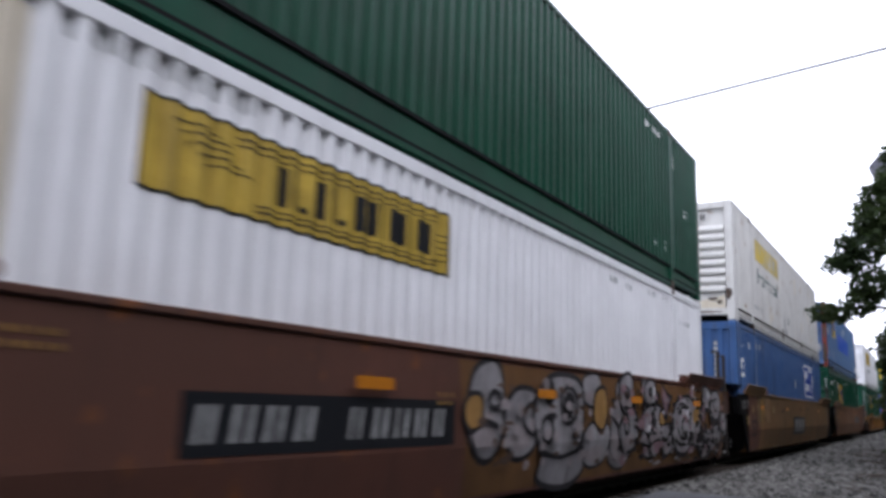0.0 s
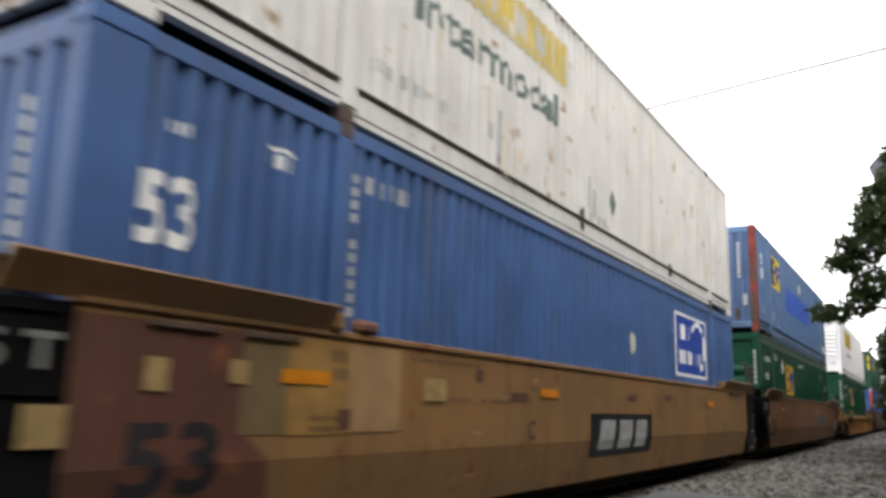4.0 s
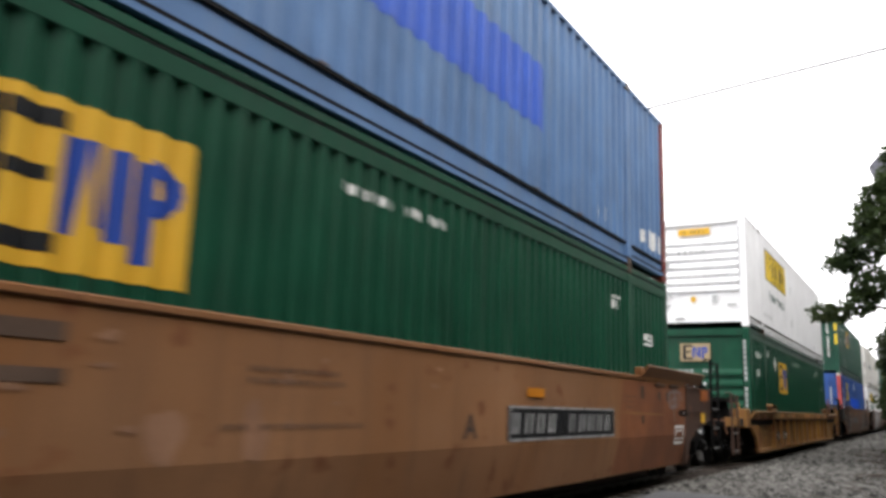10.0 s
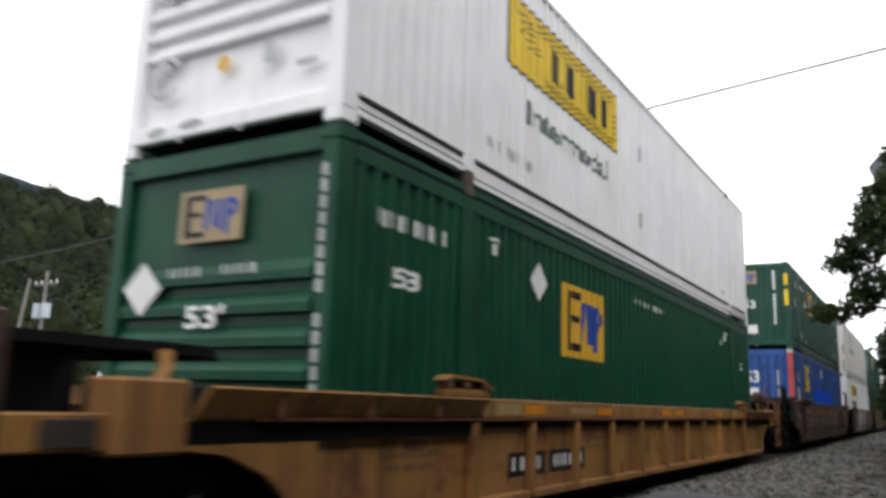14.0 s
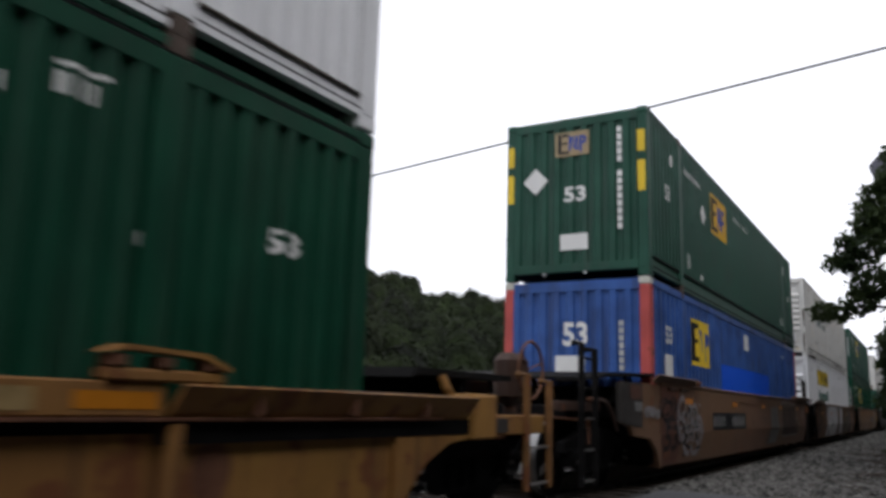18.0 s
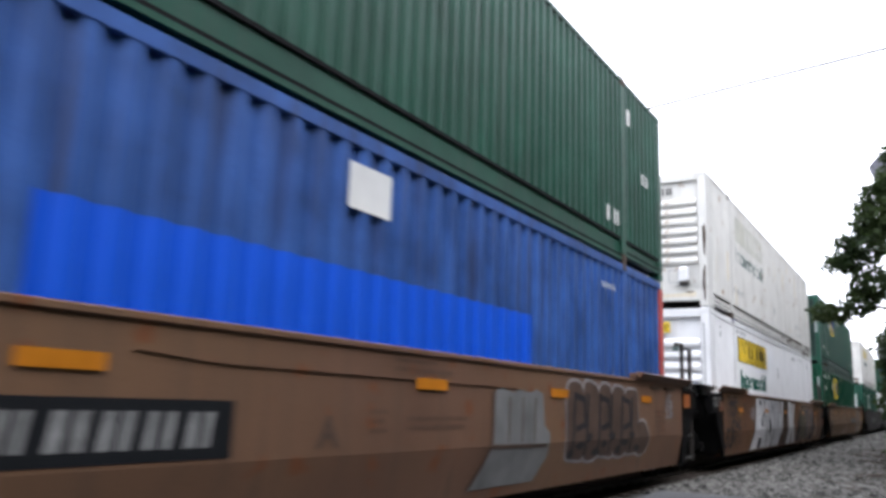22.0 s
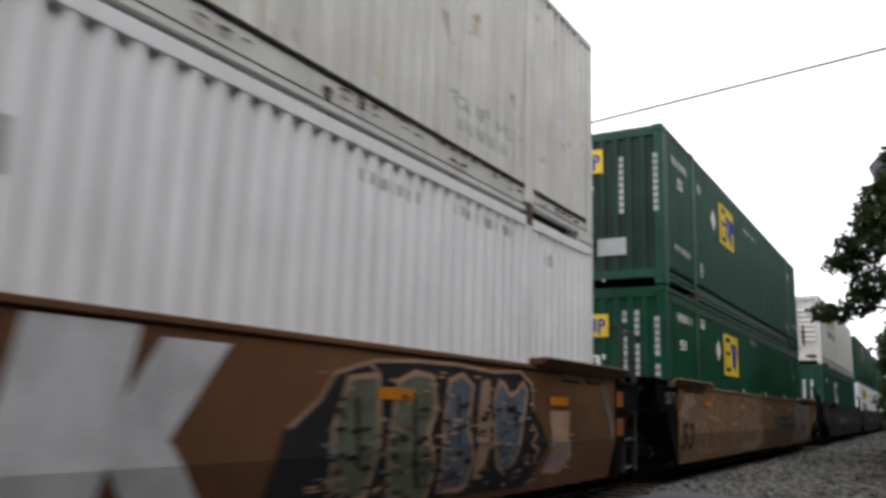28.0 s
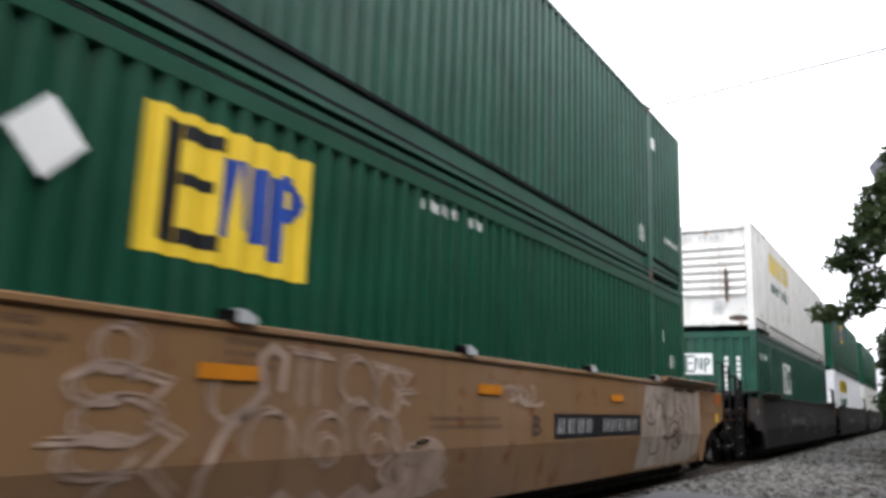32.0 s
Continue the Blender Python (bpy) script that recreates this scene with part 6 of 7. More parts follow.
stencil_rows(w5, [(2.0, 2.42, 1.36, 4), (15.0, 15.7, 1.15, 7), (.4, .9, 1.4, 2)], "spray_umber", 6)
strokes(w5, "spray_grey", [[(15.95, 1.42), (16.05, 1.2), (16.2, 1.05)], [(16.1, 1.4), (16.2, 1.1), (16.3, .8)], [(16.3, 1.0), (16.35, .7)]], .05, .004)
dabs(w5, "spray_silver", 26, 14.3, 14.9, .45, .85, .09, .03, .008)
car_mark(w5, "stencil_panel", "rust_orange", [rect(16.46, 16.72, 1.17, 1.37), rect(16.46, 16.72, .80, 1.02)], .010)

w6 = well_car("tan well car covered with pale scribbled graffiti", "dusty_tan", 72.23, "joint", "coupler", ("grime_and_shade", "dusty_tan"), clips=True, T=1.53, flare=.12)
car_mark(w6, "number", "spray_black", [lettering("53", -.05, .75, .50, .95)], .004)
car_mark(w6, "number", "spray_grey", [lettering("125 T", -1.05, -.5, 1.25, 1.43)], .012)
car_mark(w6, "patch", "rusty", [rect(-.42, -.1, 1.16, 1.40)], .008)
strokes(w6, "spray_haze", [arc(1.09, 1.25, .16, .2, -60, 200), [(1.12, 1.06), (1.02, .95), (.78, .86), (.6, .7)], arc(1.47, .66, .3, .3, 0, 360), arc(1.47, .66, .18, .2, 0, 360), arc(2.0, .64, .22, .26, 0, 360), arc(2.6, .76, .34, .26, 20, 330), arc(2.6, .72, .18, .14, 0, 360),
                              arc(2.25, 1.22, .2, .2, 30, 300), [(1.9, 1.3), (1.95, 1.0)], arc(2.75, 1.22, .2, .14, 0, 250), arc(3.1, 1.02, .14, .2, 0, 300), [(1.2, .5), (1.6, .44), (2.0, .47), (2.5, .42), (3.0, .5)], [(2.9, .9), (3.2, .85), (3.1, .7)], [(1.7, 1.1), (2.1, 1.04), (2.6, 1.06)]], .026, .004, (.055, -.03))
strokes(w6, "spray_haze", [arc(4.16, 1.36, .14, .12, 0, 360), arc(4.1, 1.18, .2, .1, 20, 300), arc(4.2, 1.0, .26, .12, 0, 330), [(3.9, 1.2), (4.1, 1.28), (4.5, 1.2), (4.4, 1.1)], arc(4.1, .82, .22, .1, 30, 360), [(4.4, 1.0), (4.6, .9), (4.4, .75), (4.6, .6)], [(3.8, .9), (4.2, .9)], [(3.9, .6), (4.3, .52), (4.6, .4)], arc(4.3, .6, .2, .12, 90, 300)], .024, .004, (.05, .03))
strokes(w6, "spray_haze", [[(4.78, .42), (4.8, .7), (4.95, .95), (5.1, 1.06), (5.25, 1.18), (5.2, 1.38), (5.3, 1.46), (5.42, 1.4), (5.4, 1.2)]], .06, .004)
strokes(w6, "spray_haze", [arc(4.98, 1.14, .15, .15, 60, 330), [(5.6, 1.45), (5.6, 1.1)], [(5.75, 1.45), (5.75, 1.1)], [(5.5, 1.44), (5.9, 1.42)], arc(6.2, 1.28, .2, .16, 0, 300), arc(6.6, 1.2, .16, .18, 30, 360), [(6.4, 1.4), (6.9, 1.36), (6.7, 1.2), (7.0, 1.22)],
                              arc(5.34, .86, .22, .2, -20, 200), arc(5.9, .86, .22, .18, -20, 200), arc(5.9, .8, .12, .1, 0, 360), arc(6.52, .86, .24, .2, -20, 200), arc(6.5, .78, .12, .1, 0, 360), arc(6.25, 1.0, .2, .12, 0, 200), arc(6.8, .95, .14, .2, 60, 320)], .026, .004, (-.05, .03))
car_mark(w6, "graffiti_fill", "spray_haze", [[(5.05, .42), (5.2, .56), (5.32, .46), (5.5, .58), (5.7, .46), (5.85, .56), (6.05, .45), (6.3, .56), (6.5, .46), (6.75, .55), (6.9, .42), (6.8, .34), (5.1, .34)]], .005)
scribble(w6, 6.9, 7.3, .4, .85, 22, 72, "spray_haze", .04)
scribble(w6, 8.6, 9.2, 1.15, 1.35, 6, 77, "spray_haze", .03)
scribble(w6, -.05, .60, 1.18, 1.46, 12, 75, "spray_haze", .022)
scribble(w6, -.1, .35, 1.02, 1.25, 10, 78, "spray_haze", .025)
car_mark(w6, "patch", "pale_smear", [[(13.1, 1.50), (16.25, 1.50), (16.3, .45), (15.6, .32), (12.75, .32), (12.9, .9)]], .0015, "pale smeared paint over the end of the side")
scribble(w6, 13.3, 15.4, .5, 1.4, 26, 76, "spray_umber", .02)
number_plate(w6, 9.78, 12.85, .80, 1.07, 10, 5)
car_mark(w6, "number", "spray_umber", [lettering("B", 9.2, 9.42, .84, 1.05)], .004)
reflectors(w6, (1.55, 4.7, 8.0, 11.6), z=1.24)
stencil_rows(w6, [(7.2, 8.6, 1.0, 2), (3.2, 3.9, 1.45, 3), (4.9, 5.4, 1.45, 3)], "spray_umber", 7)

# the rest, dusty and dark
for n, a, b in ((95.6, "coupler", "joint"), (115.4, "joint", "joint"), (135.2, "joint", "coupler"), (158.8, "coupler", "joint"), (178.6, "joint", "joint")):
    wx = well_car("dusty dark well car further down the train", "slate", n, a, b, ("slate", "slate"), T=1.53, flare=.12)
    number_plate(wx, 4.0, 7.2, .80, 1.07, 10, int(n))
    scribble(wx, 1.0, 15.0, .4, 1.3, 14, int(n), "spray_grey", .06)

# ------------------------------------------------------------------ ground, road, track
def ground_z(x, y):
    """Level at the line, a slight rise on the camera's side."""
    s = min(1.0, max(0.0, (x - 2.4) / 3.0))
    z = -0.06 + 0.10 * s * s * (3 - 2 * s)
    if x < -2.5:
        z = -0.06 - 0.5 * min(1.0, (-2.5 - x) / 3.0)
    return z


bm = bmesh.new()
xs = [-2500, -600, -150, -60, -25, -12, -8, -5.5, -4, -3, -2.5] + [-2 + .5 * i for i in range(25)] + [12, 16, 25, 60, 150, 600, 2500]
ys = [-2500, -600, -150, -60, -30, -15] + [-10 + 2.0 * i for i in range(48)] + [95, 120, 150, 200, 300, 600, 1200, 2500]
grid = [[bm.verts.new((x, y, ground_z(x, y) + (0.03 * noise.noise((x * .9, y * .5, 0)) if abs(x) < 12 and -10 < y < 90 and x > 2 else 0))) for y in ys] for x in xs]
for i in range(len(xs) - 1):
    for j in range(len(ys) - 1):
        bm.faces.new((grid[i][j], grid[i + 1][j], grid[i + 1][j + 1], grid[i][j + 1]))
g = part("ground", bm, "gravel")
tagged(g, "grey crushed-stone ground beside the line", "ground", kind="structure")

# grade crossing, a strip of worn asphalt
bm = bmesh.new()
box(bm, 1.62, 14.0, -9.0, 11.9, -.3, .012, bevel=.02)
tagged(part("road", bm, "asphalt"), "worn grey asphalt at the crossing", "road", kind="structure")

# rails and ties
for x in (-.7525, .7525):
    bm = bmesh.new()
    sec = [(-.036, 0), (.036, 0), (.036, -.035), (.01, -.05), (.01, -.14), (.07, -.155), (.07, -.17), (-.07, -.17), (-.07, -.155), (-.01, -.14), (-.01, -.05), (-.036, -.035)]
    plate(bm, [(x + a, b + .0) for a, b in sec], (-60, 320), "y")
    tagged(part("rail", bm, "steel"), "steel rail worn bright on top", "rail", group="rails", kind="structure")
bm = boxed(-1.3, 1.3, -.11, .11, -.2, -.03, bevel=.01)
track = new("track_bed")
tagged(track, "creosoted ties of the track", "track", kind="structure")
tie = part("tie", bm, "tie", track)
for k in range(1, 150):
    share(tie, Matrix.Translation((0, -20 + k * .55, 0)))

# loose ballast: stones scattered where the camera looks, one mesh
def scatter_stones():
    rr = np.random.RandomState(7)
    t = bmesh.new()
    bmesh.ops.create_icosphere(t, subdivisions=1, radius=1)
    tv = np.array([v.co[:] for v in t.verts])
    tf = np.array([[v.index for v in f.verts] for f in t.faces])
    t.free()
    N = 36000
    y = 11.9 + 58 * rr.rand(N) ** 1.7
    x = 1.35 + (1.2 + 5.2 * rr.rand(N)) * rr.rand(N) ** .8 + .02 * (y - 12) * rr.rand(N)
    size = (.024 + .038 * rr.rand(N) ** 2) * (1 + (y - 12) * .012)
    z = np.array([ground_z(a, b) for a, b in zip(x, y)])
    V = np.empty((N, len(tv), 3))
    for i in range(N):
        s = size[i] * np.array([1 + .5 * rr.rand(), 1 + .5 * rr.rand(), .55 + .4 * rr.rand()])
        a = rr.rand() * 6.28
        c, d = math.cos(a), math.sin(a)
        p = tv * s * (1 + .25 * (rr.rand(len(tv), 1) - .5))
        V[i, :, 0] = p[:, 0] * c - p[:, 1] * d + x[i]
        V[i, :, 1] = p[:, 0] * d + p[:, 1] * c + y[i]
        V[i, :, 2] = p[:, 2] + z[i] + .012
    F = tf[None] + (np.arange(N) * len(tv))[:, None, None]
    me = bpy.data.meshes.new("ballast")
    me.from_pydata(V.reshape(-1, 3).tolist(), [], F.reshape(-1, 3).tolist())
    me.materials.append(MAT["stone"])
    tagged(new("ballast", me), "grey crushed limestone ballast", "gravel", kind="stuff")


scatter_stones()

# sticks and dead weed stems on the bank
rr = random.Random(3)
bm = bmesh.new()
for k in range(150):
    y = rr.uniform(12.5, 30)
    x = rr.uniform(3.6, 6.5)
    a = rr.uniform(0, 6.28)
    l = rr.uniform(.12, .6)
    z = ground_z(x, y) + .04
    rod(bm, (x, y, z), (x + l * math.cos(a), y + l * math.sin(a), z + rr.uniform(0, .12)), rr.uniform(.004, .011), 5)
tagged(part("litter", bm, "bark"), "dead sticks and stems on the gravel", "sticks", kind="stuff")

# ------------------------------------------------------------------ wooded ridge beyond the line
def ridge_height(b, r):
    """Ground height of the ridge at bearing b (degrees left of the line) and distance r."""
    crest = 330.0
    el = 2.0 + max(0.0, b - 3) * 0.198 + 0.22 * math.sin(b * .55) + .14 * math.sin(b * 1.3)
    el -= .11 * max(0.0, b - 52.5)
    top = math.tan(radians(el)) * crest - 8
    s = min(1.0, max(0.0, (r - 90) / (crest - 90)))
    back = 1.0 if r < crest else max(0.0, 1 - (r - crest) / 500)
    return -0.6 + max(0.0, top) * s * (0.35 + .65 * s) * back


bm = bmesh.new()
bs = [-28 + 3 * i for i in range(48)]
rs = [90 + 24 * i for i in range(18)] + [600, 900]
rows = [[bm.verts.new((EYE[0] - r * math.sin(radians(b)), r * math.cos(radians(b)), ridge_height(b, r))) for r in rs] for b in bs]
for i in range(len(bs) - 1):
    for j in range(len(rs) - 1):
        bm.faces.new((rows[i][j], rows[i + 1][j], rows[i + 1][j + 1], rows[i][j + 1]))
tagged(part("hill", bm, "grass"), "wooded ridge beyond the railway", "hill", kind="structure")


# a higher crest far behind, the haze of distance put into its colour
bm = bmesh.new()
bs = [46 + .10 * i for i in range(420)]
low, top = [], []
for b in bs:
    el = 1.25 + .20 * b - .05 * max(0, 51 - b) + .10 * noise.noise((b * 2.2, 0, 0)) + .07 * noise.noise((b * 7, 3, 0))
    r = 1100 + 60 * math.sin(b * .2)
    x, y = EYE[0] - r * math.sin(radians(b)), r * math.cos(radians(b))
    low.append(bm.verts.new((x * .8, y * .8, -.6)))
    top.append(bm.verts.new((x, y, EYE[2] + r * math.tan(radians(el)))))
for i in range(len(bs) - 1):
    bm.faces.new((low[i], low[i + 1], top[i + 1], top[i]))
tagged(part("hill", bm, "haze_wood"), "distant wooded crest, bluish haze in its colour", "hill", kind="structure")


def woods(name, spots, seed, label, cards=130, card=.42, core=.74, rough=.5):
    """Many crowns in one mesh: a dark lumpy core under loose leafy tufts. spots: (x, y, z, radius, tall)."""
    rng = np.random.RandomState(seed)
    t = bmesh.new()
    bmesh.ops.create_icosphere(t, subdivisions=2, radius=1)
    tv = np.array([v.co[:] for v in t.verts])
    tf = [[v.index for v in f.verts] for f in t.faces]
    t.free()
    tf = np.array(tf)
    V, F, k = [], [], 0
    few = cards
    for x, y, z, rad, tall in spots:
        cards = int(few * (1 + 2.2 * max(0, 1 - math.hypot(x, y) / 170)))
        s = np.array([rad, rad, rad * tall])
        c = np.array([x, y, z])
        V.append(tv * s * core * (1 + .3 * (rng.rand(len(tv), 1) - .5)) + c)
        F.append(tf + k)
        k += len(tv)
        d = rng.normal(size=(cards, 3))
        d /= np.linalg.norm(d, axis=1, keepdims=True)
        d[:, 2] = np.where(d[:, 2] < -.5, -d[:, 2], d[:, 2])
        p = c + d * s * (core + .03 + (.4 if rough < .4 else .7) * rough * rng.rand(cards, 1))
        a = np.cross(d, rng.normal(size=(cards, 3)))
        a /= np.linalg.norm(a, axis=1, keepdims=True)
        b = np.cross(d, a) + rough * rng.normal(size=(cards, 3))
        w = card * rad / 4 * (.5 + rng.rand(cards, 1))
        q = np.stack([p - a * w, p + b * w * .9 + d * w * rough, p + a * w * .8 - d * w * .6 * rough], 1).reshape(-1, 3)
        V.append(q)
        F.append(np.arange(cards * 3).reshape(-1, 3) + k)
        k += cards * 3
    me = bpy.data.meshes.new(name)
    me.from_pydata(np.concatenate(V).tolist(), [], np.concatenate(F).tolist())
    me.materials.append(MAT["wood_far"])
    return tagged(new(name, me), label, "woods", kind="stuff")


def ridge_spots():
    rng = np.random.RandomState(11)
    out = []
    for i in range(2400):
        b = rng.uniform(20, 66) if i % 6 else rng.uniform(-28, 110)
        r = 100 + 245 * rng.rand() ** .75
        x, y = EYE[0] - r * math.sin(radians(b)), r * math.cos(radians(b))
        if x > -60 and b > 8:
            continue
        rad, tall = rng.uniform(2.3, 5.4) * (.65 + r / 650), rng.uniform(1.05, 1.6)
        out.append((x, y, ridge_height(b, r) + rad * (tall * .9 - .25 + .6 * rng.rand() ** 3), rad, tall))
    for i in range(170):
        b, r = rng.uniform(16, 68), rng.uniform(78, 98)
        rad = rng.uniform(1.5, 3.2)
        out.append((EYE[0] - r * math.sin(radians(b)), r * math.cos(radians(b)), -.6 + rad * rng.uniform(.3, 1.1), rad, rng.uniform(.9, 1.3)))
    return out


woods("forest", ridge_spots(), 12, "dense summer woods on the ridge", 360, .36, .80, .30)


def shading_tree_spots():
    """Unseen trees added on the camera's side: close the place, block low sky light."""
    rng = np.random.RandomState(15)
    out = []
    for i in range(760):
        y = rng.uniform(-70, 150)
        x = rng.uniform(9.5, 18) + max(0, y - 60) * .05
        rad, tall = rng.uniform(1.8, 3.2), rng.uniform(1.0, 1.5)
        out.append((x, y, (x - 8) * rng.uniform(.1, 1.5), rad, tall))
    for i in range(620):
        y = 5 + 92 * rng.rand() ** 1.2
        rad, tall = rng.uniform(1.4, 2.6), rng.uniform(1.0, 1.5)
        out.append((4.9 + rad * 1.5 + rng.uniform(.5, 4.0), y, rng.uniform(.6, 5.2 if y < 20 else 8.0), rad, tall))
    for i in range(260):
        y = rng.uniform(-26, 8)
        rad, tall = rng.uniform(1.2, 2.0), rng.uniform(1.0, 1.4)
        x = 6.4 + rad * 1.3 + rng.uniform(0, 2.4)
        out.append((x, y, rng.uniform(.4, 3.0 + (x - 7) * 1.6), rad, tall))
    for i in range(300):
        y = rng.uniform(26, 150)
        rad, tall = rng.uniform(1.8, 3.0), rng.uniform(1.0, 1.4)
        out.append((5.6 + .034 * y + rad * 1.25 + rng.uniform(0, 4.0), y, rng.uniform(4, 14), rad, tall))
    return out


# added out of view, to take sky light off the train's lower sides
woods("tree_belt", shading_tree_spots(), 16, "unseen trees added to block sky light", 170, .42)


# ------------------------------------------------------------------ trees beside the line
def leaves(name, clumps, n, size, parent, seed, mat="leaf"):
    """A crown of separate leaves, thick in the clumps (x, y, z, radius, flattening)."""
    rng = np.random.RandomState(seed)
    wts = np.array([c[3] ** 2 for c in clumps])
    pick = rng.choice(len(clumps), n, p=wts / wts.sum())
    C = np.array(clumps)[pick]
    d = rng.normal(size=(n, 3))
    d /= np.linalg.norm(d, axis=1, keepdims=True)
    rad = C[:, 3:4] * (0.35 + .65 * rng.rand(n, 1) ** .5) * (1 + .25 * np.sin(d[:, :1] * 7 + pick[:, None]) * np.sin(d[:, 2:] * 6))
    rad *= 1 + .45 * rng.rand(n, 1) ** 7
    pos = C[:, :3] + d * rad * np.stack([np.ones(n), np.ones(n), C[:, 4]], 1)
    a, b = rng.normal(size=(n, 3)), rng.normal(size=(n, 3))
    a[:, 2] *= .5
    a /= np.linalg.norm(a, axis=1, keepdims=True)
    b -= (a * b).sum(1, keepdims=True) * a
    b /= np.linalg.norm(b, axis=1, keepdims=True)
    s = size * (.6 + .8 * rng.rand(n, 1))
    up = np.cross(a, b)
    V = np.stack([pos - a * s, pos - b * s * .55 + up * s * .12, pos + a * s, pos + b * s * .55 + up * s * .12], 1)
    F = np.arange(n * 4).reshape(n, 4)
    F = np.concatenate([F[:, [0, 1, 2]], F[:, [0, 2, 3]]])
    me = bpy.data.meshes.new(name)
    me.from_pydata(V.reshape(-1, 3).tolist(), [], F.tolist())
    me.materials.append(MAT[mat])
    ob = new(name, me)
    ob.parent = parent
    return ob


def limb(bm, pts, r0, r1):
    n = len(pts) - 1
    for i in range(n):
        rod(bm, pts[i], pts[i + 1], r0 + (r1 - r0) * i / n, 9, r0 + (r1 - r0) * (i + 1) / n)


tree = new("roadside_tree")
tagged(tree, "broad dark green tree leaning over the gravel", "tree")
tree.location = (8.6, 21.5, 0)
bm = bmesh.new()
limb(bm, [(0, 0, -.1), (-.1, 0, 1.6), (-.25, -.1, 3.4), (-.3, -.2, 6), (0, 0, 9)], .3, .14)
part("trunk", bm, "bark", tree)
rr = random.Random(5)
for tip, start in (((-5.3, -1.2, 3.6), 2.8), ((-4.4, -1.0, 5.6), 3.8), ((-3.6, -.6, 8.0), 5.0), ((-2.2, .6, 9.4), 6.0), ((2.5, 1.5, 8.0), 4.5), ((1.5, -2.5, 8.5), 5.0)):
    bm = bmesh.new()
    base = Vector((-.25, -.1, start))
    tip = Vector(tip)
    mid = base.lerp(tip, .5) + Vector((0, 0, .35))
    limb(bm, [base, base.lerp(mid, .5) + Vector((0, 0, .12)), mid, mid.lerp(tip, .5), tip], .11, .02)
    for k in range(5):
        p = base.lerp(tip, rr.uniform(.45, .95))
        limb(bm, [p, p + Vector((rr.uniform(-.7, .4), rr.uniform(-.5, .5), rr.uniform(-.3, .6)))], .025, .008)
    part("limb", bm, "bark", tree)
clumps = [(-5.55, -1.1, 3.5, .30, .8), (-5.2, -1.1, 3.46, .30, .8), (-4.75, -1.1, 3.68, .40, .8), (-4.5, -1.1, 4.1, .5, .8), (-5.2, -1.1, 4.62, .30, .8), (-4.85, -1.1, 4.68, .36, .8), (-4.95, -1.1, 5.08, .30, .8), (-4.5, -1.1, 5.0, .5, .8),
          (-4.55, -1.1, 5.5, .33, .8), (-4.2, -1.1, 5.6, .5, .8), (-4.3, -1.1, 6.2, .34, .8), (-3.9, -1.1, 6.4, .45, .8), (-3.8, -1.1, 7.1, .36, .8),
          (-4.2, -.9, 5.8, .6, .9), (-3.5, -.7, 5.0, .8, .8), (-3.3, -.6, 6.2, .8, .9), (-3.9, -.8, 6.6, .42, .9), (-2.9, -.4, 7.2, .7, .9), (-3.3, -.5, 7.7, .35, .9), (-2.4, -.2, 5.6, 1.0, .9), (-3.6, -.8, 4.2, .7, .6),
          (-2.0, 0, 8.0, .9, .9), (-1.4, 0, 6.6, 1.2, .9), (-2.4, -.3, 4.4, .8, .6), (-1.0, 0, 9.2, 1.1, .9), (0, 0, 7.8, 1.6, .9), (.6, .4, 9.6, 1.3, .9), (1.5, .6, 7.6, 1.6, .9), (-.8, 0, 5.4, 1.1, .8), (1.2, -1.8, 6.4, 1.5, .9)]
leaves("crown", clumps, 80000, .06, tree, 21)

# dead twigs and low weeds at the edge of the stones
litter = new("ground_litter")
tagged(litter, "dark twigs and low weeds on the crushed stone", "ground litter", kind="stuff")
rl = random.Random(77)
bm = bmesh.new()
for k in range(90):
    y = rl.uniform(11, 30)
    p = Vector((4.95 - .05 * y + rl.uniform(-.25, .9), y, .05 + rl.uniform(0, .05)))
    a = rl.uniform(0, 6.28)
    q = p + Vector((math.cos(a), math.sin(a), rl.uniform(-.03, .12))) * rl.uniform(.2, .8)
    limb(bm, [p, p.lerp(q, .5) + Vector((rl.uniform(-.05, .05), rl.uniform(-.05, .05), .02)), q], rl.uniform(.008, .02), .004)
part("twigs", bm, "bark", litter)
leaves("weeds", [(4.75 - .04 * k + rl.uniform(-.1, 1.0), 10.5 + .7 * k, .07, rl.uniform(.08, .2), .5) for k in range(32)], 5000, .03, litter, 31)

shrub = new("lineside_tree")
tagged(shrub, "dark leafy tree growing down to the ground by the line", "tree")
shrub.location = (6.15, 37, 0)
bm = bmesh.new()
limb(bm, [(0, 0, -.1), (-.1, 0, 1.5), (-.3, 0, 3.5), (-.2, 0, 6.0)], .22, .08)
part("trunk", bm, "bark", shrub)
clumps = [(-2.1, 0, 3.9, .75, 1.1), (-1.9, .3, 2.8, .8, 1.1), (-2.1, .2, 1.6, .8, 1.0), (-2.3, 0, 2.1, .45, 1), (-1.6, .2, .8, .9, .8), (-1.2, 0, 4.6, 1.1, 1), (0, 0, 5.4, 1.6, 1), (0, 0, 3.2, 1.9, 1.1), (1.5, 0, 4.0, 1.7, 1), (.8, 0, 1.4, 1.8, .8), (-2.5, .4, 3.3, .35, 1)]
leaves("crown", clumps, 34000, .11, shrub, 23)

far = new("far_tree")
tagged(far, "tall tree further along the line", "tree")
far.location = (9.5, 75, 0)
bm = bmesh.new()
limb(bm, [(0, 0, -.1), (0, 0, 4), (.2, 0, 8)], .3, .1)
part("trunk", bm, "bark", far)
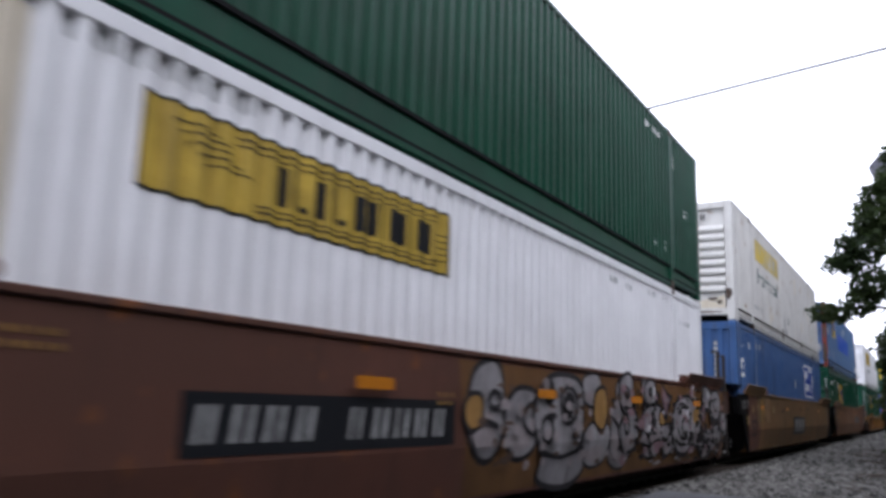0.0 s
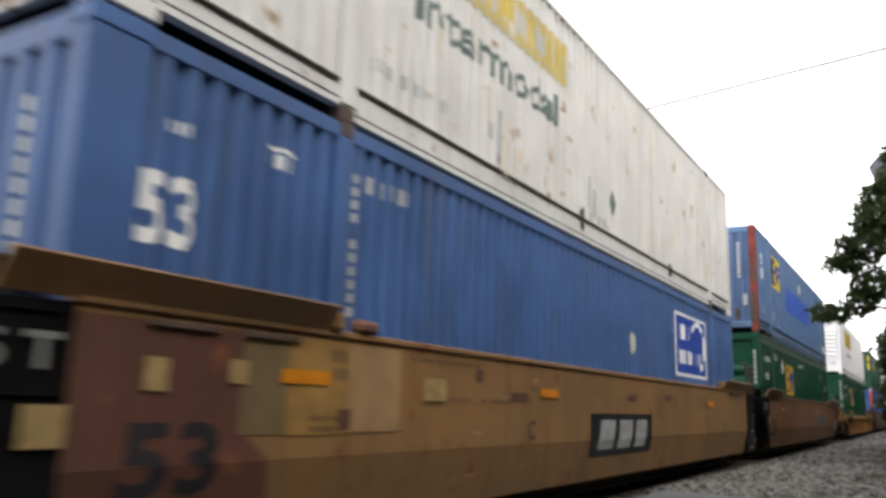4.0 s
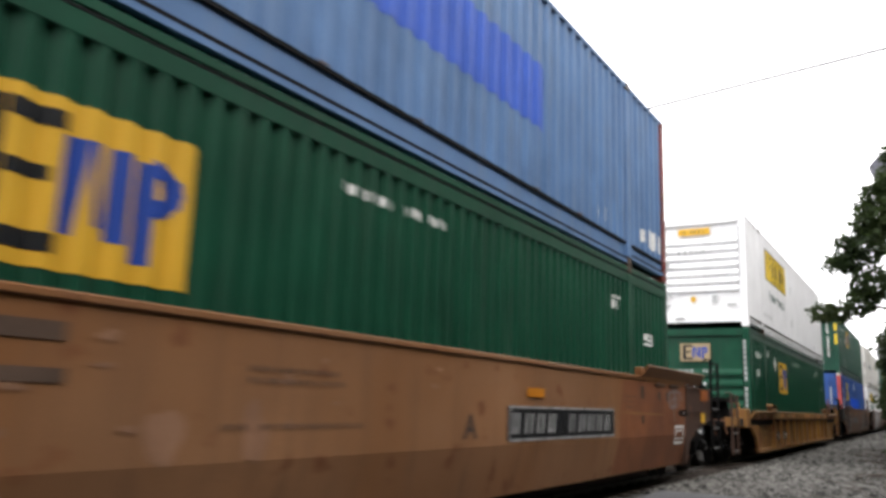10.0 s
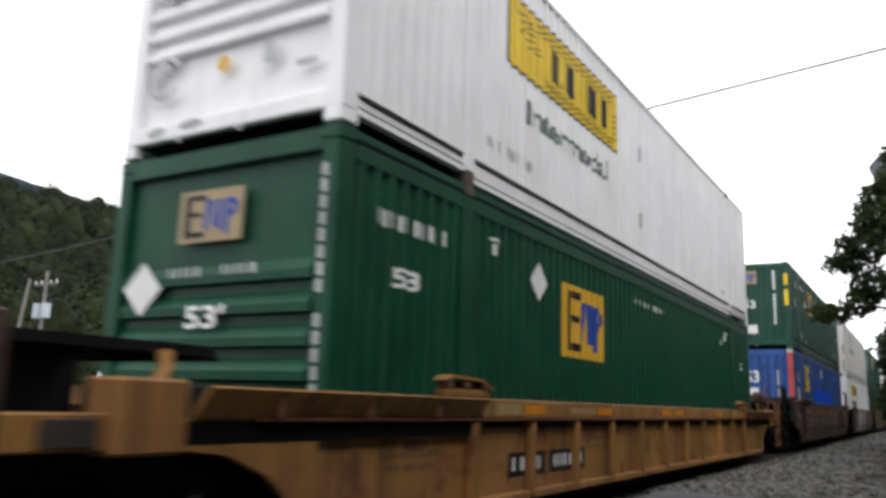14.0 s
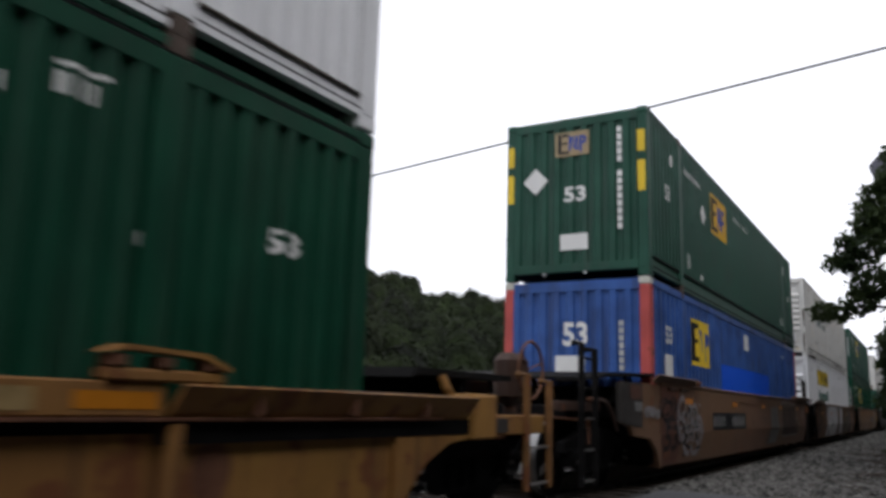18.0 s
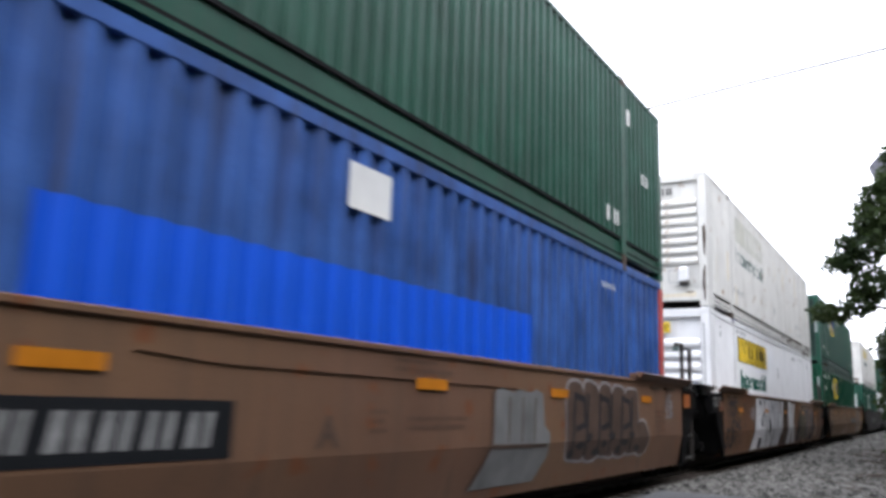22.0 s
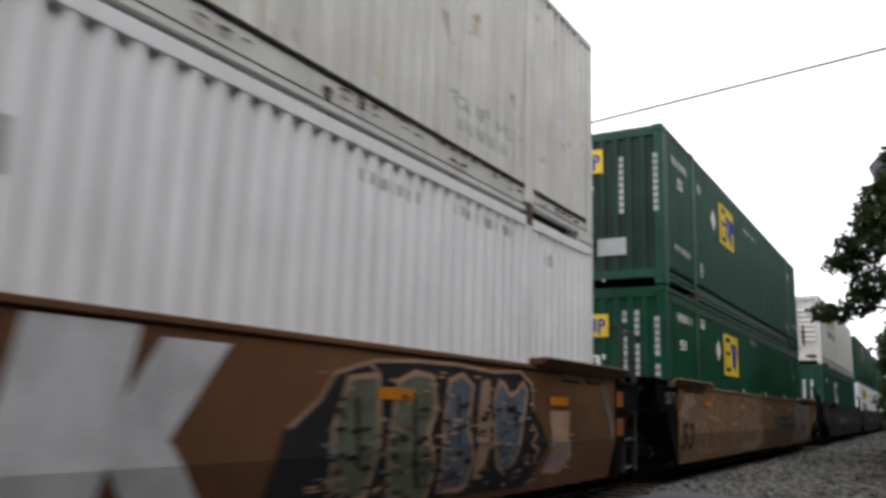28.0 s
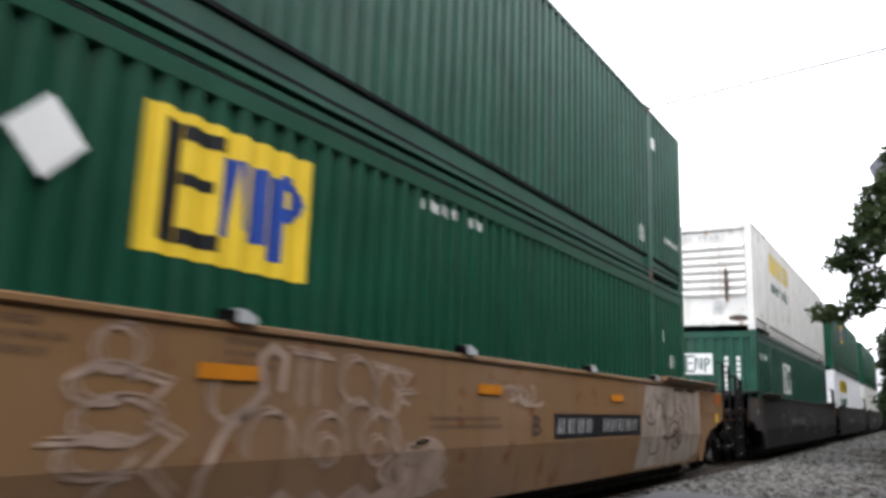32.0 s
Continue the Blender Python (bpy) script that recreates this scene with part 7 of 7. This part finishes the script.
leaves("crown", [(-2.2, 0, 3, 2.2, 1.2), (0, 0, 6, 3, 1.1), (2.5, 0, 4, 3, 1.1), (-1.2, 0, 6.5, 1.8, 1)], 9000, .2, far, 25)
for k, (x, y) in enumerate(((14, 62), (18, 40), (13, 95), (24, 70), (15, 30), (-9, 175), (-3, 190), (6, 170), (-16, 185))):
    copy_thing(far, pose(x, y, 0, 0, 0, 70 * k))

# ------------------------------------------------------------------ poles, wires, yard behind the train
def bearing(b, r, z=0.0):
    return Vector((EYE[0] - r * math.sin(radians(b)), r * math.cos(radians(b)), z))


def height_at(el, r):
    return EYE[2] + r * math.tan(radians(el))


def utility_pole(b, r, top_el, lean=0.0, can=False, label="grey wooden utility pole"):
    root = new("utility_pole")
    tagged(root, label, "pole", group="poles behind the line")
    p = bearing(b, r, -.6)
    root.location = p
    h = height_at(top_el, r) + .6
    part("shaft", rod(bmesh.new(), (0, 0, 0), (lean, lean * .3, h), .17, 9, .11), "pole", root)
    if can:
        arm = part("crossarm", boxed(-1.3, 1.3, -.06, .06, h - 1.0, h - .86, bevel=.01), "pole", root)
        for x in (-1.2, -.5, .5, 1.2):
            part("insulator", rod(bmesh.new(), (x, 0, h - .86), (x, 0, h - .66), .05, 8), "white_wall", arm)
        for x in (-.5, .5):
            part("transformer", rod(bmesh.new(), (x, -.1, h - 3.3), (x, -.1, h - 2.3), .3, 14), "galv", root, "pale grey transformer can")
    return root


utility_pole(59.6, 62, 6.9, lean=1.2)
utility_pole(57.8, 62, 7.6, can=True, label="wooden utility pole with crossarm and two transformers")
utility_pole(50.55, 340, 11.4, label="slim pole on the ridge")


def cable(name, p, q, sag, r, label):
    bm = bmesh.new()
    pts = [Vector(p).lerp(Vector(q), i / 24) - Vector((0, 0, sag * 4 * (i / 24) * (1 - i / 24))) for i in range(25)]
    pipe(bm, pts, r, 6)
    tagged(part(name, bm, "wire"), label, "cable", group="overhead cables")


P0, P1 = bearing(66, 95), bearing(-6, 40)
cable("overhead_cable", (P0.x, P0.y, 10.79), (P1.x, P1.y, 18.33), 0.43, .066, "thick black cable strung over the tracks")
cable("overhead_cable", (P0.x, P0.y, 11.66), (P1.x, P1.y, 19.38), 0.0, .004, "thin wire strung over the tracks")

# yard buildings glimpsed under the ridge
def shed(b, r, w, d, h, turn, label):
    root = new("shed")
    tagged(root, label, "shed")
    root.location = bearing(b, r, -.6)
    root.rotation_euler = (0, 0, radians(turn))
    part("wall", boxed(-w / 2, w / 2, -d / 2, d / 2, 0, h), "white_wall", root)
    bm = bmesh.new()
    plate(bm, [(-d / 2 - .3, h), (d / 2 + .3, h), (0, h + d * .22)], (-w / 2 - .3, w + .6))
    part("roof", bm, "galv", root, "pale metal roof")
    part("door", boxed(-.8, .8, -d / 2 - .04, -d / 2, 0, 2.1), "grey_film", root)
    return root


shed(52.4, 70, 3.6, 3.0, 2.7, 50, "white shed with a pale metal roof")
tank = new("storage_tank")
tagged(tank, "white upright storage tank", "tank")
tank.location = bearing(57.95, 60, -.6)
bm = rod(bmesh.new(), (0, 0, 0), (0, 0, 3.1), .55, 20)
bmesh.ops.create_uvsphere(bm, u_segments=20, v_segments=10, radius=.55, matrix=Matrix.Translation((0, 0, 3.1)) @ Matrix.Diagonal((1, 1, .4, 1)))
part("shell", bm, "white_wall", tank)

# lamp box half hidden in the leaves
lamp = new("light_pole")
tagged(lamp, "pole with a grey-blue floodlight housing among leaves", "light pole")
lamp.location = (4.75, 24.5, 0)
part("shaft", rod(bmesh.new(), (.1, 0, 0), (.1, 0, 7.5), .09, 10, .06), "lamp_grey", lamp)
head = part("housing", plate(bmesh.new(), [(-.71, 7.95), (-.38, 8.32), (.35, 8.28), (.35, 7.55), (-.50, 7.44)], (-.3, .6), "y"), "lamp_grey", lamp)
part("bracket", rod(bmesh.new(), (.1, 0, 7.2), (.1, 0, 7.55), .05), "iron", head)


# ------------------------------------------------------------------ the train runs towards and past the camera
RUN = [(0.0, -54.24), (1.0, -50.05), (2.0, -45.80), (3.0, -41.51), (3.5, -39.38), (4.0, -37.29), (4.5, -35.18), (6.5, -26.70), (7.0, -24.65), (7.5, -22.52),
       (8.0, -20.40), (8.5, -18.30), (9.0, -16.30), (9.5, -14.32), (10.0, -12.30), (10.5, -10.23), (11.0, -8.13), (11.5, -6.07), (12.0, -4.02), (12.5, -1.97), (13.0, 0.10),
       (13.5, 2.13), (14.0, 4.11), (15.0, 8.06), (15.5, 10.03), (17.5, 17.92),
       (18.0, 19.90), (19.0, 23.90), (20.0, 27.83), (20.5, 29.76), (21.0, 31.63), (22.0, 35.38), (23.0, 39.19), (24.0, 43.09), (25.0, 47.03), (26.0, 50.89),
       (26.5, 52.80), (28.5, 60.52), (29.0, 62.45), (30.0, 66.29), (31.0, 70.06), (32.0, 73.75)]


def motions():
    for ob in [o for o in scene.objects if o.parent is None and o.name.split(".")[0] in ("shipping_container", "well_car")]:
        x, y, z = ob.location
        walk(ob, [(t, pose(x, y - s, z)) for t, s in RUN])
    ts, ss = [r[0] for r in RUN], [r[1] for r in RUN]
    ticks = [i * 0.125 for i in range(257)]
    turns = [math.degrees(float(np.interp(t, ts, ss)) / 0.483) for t in ticks]
    for ws in WHEELSETS:
        if -60 < ws.parent.parent.location.y + 75 < 200 and ws in WHEELSETS[:22]:
            x, y, z = ws.location
            walk(ws, [(t, pose(x, y, z, a % 360)) for t, a in zip(ticks, turns)])


motions()
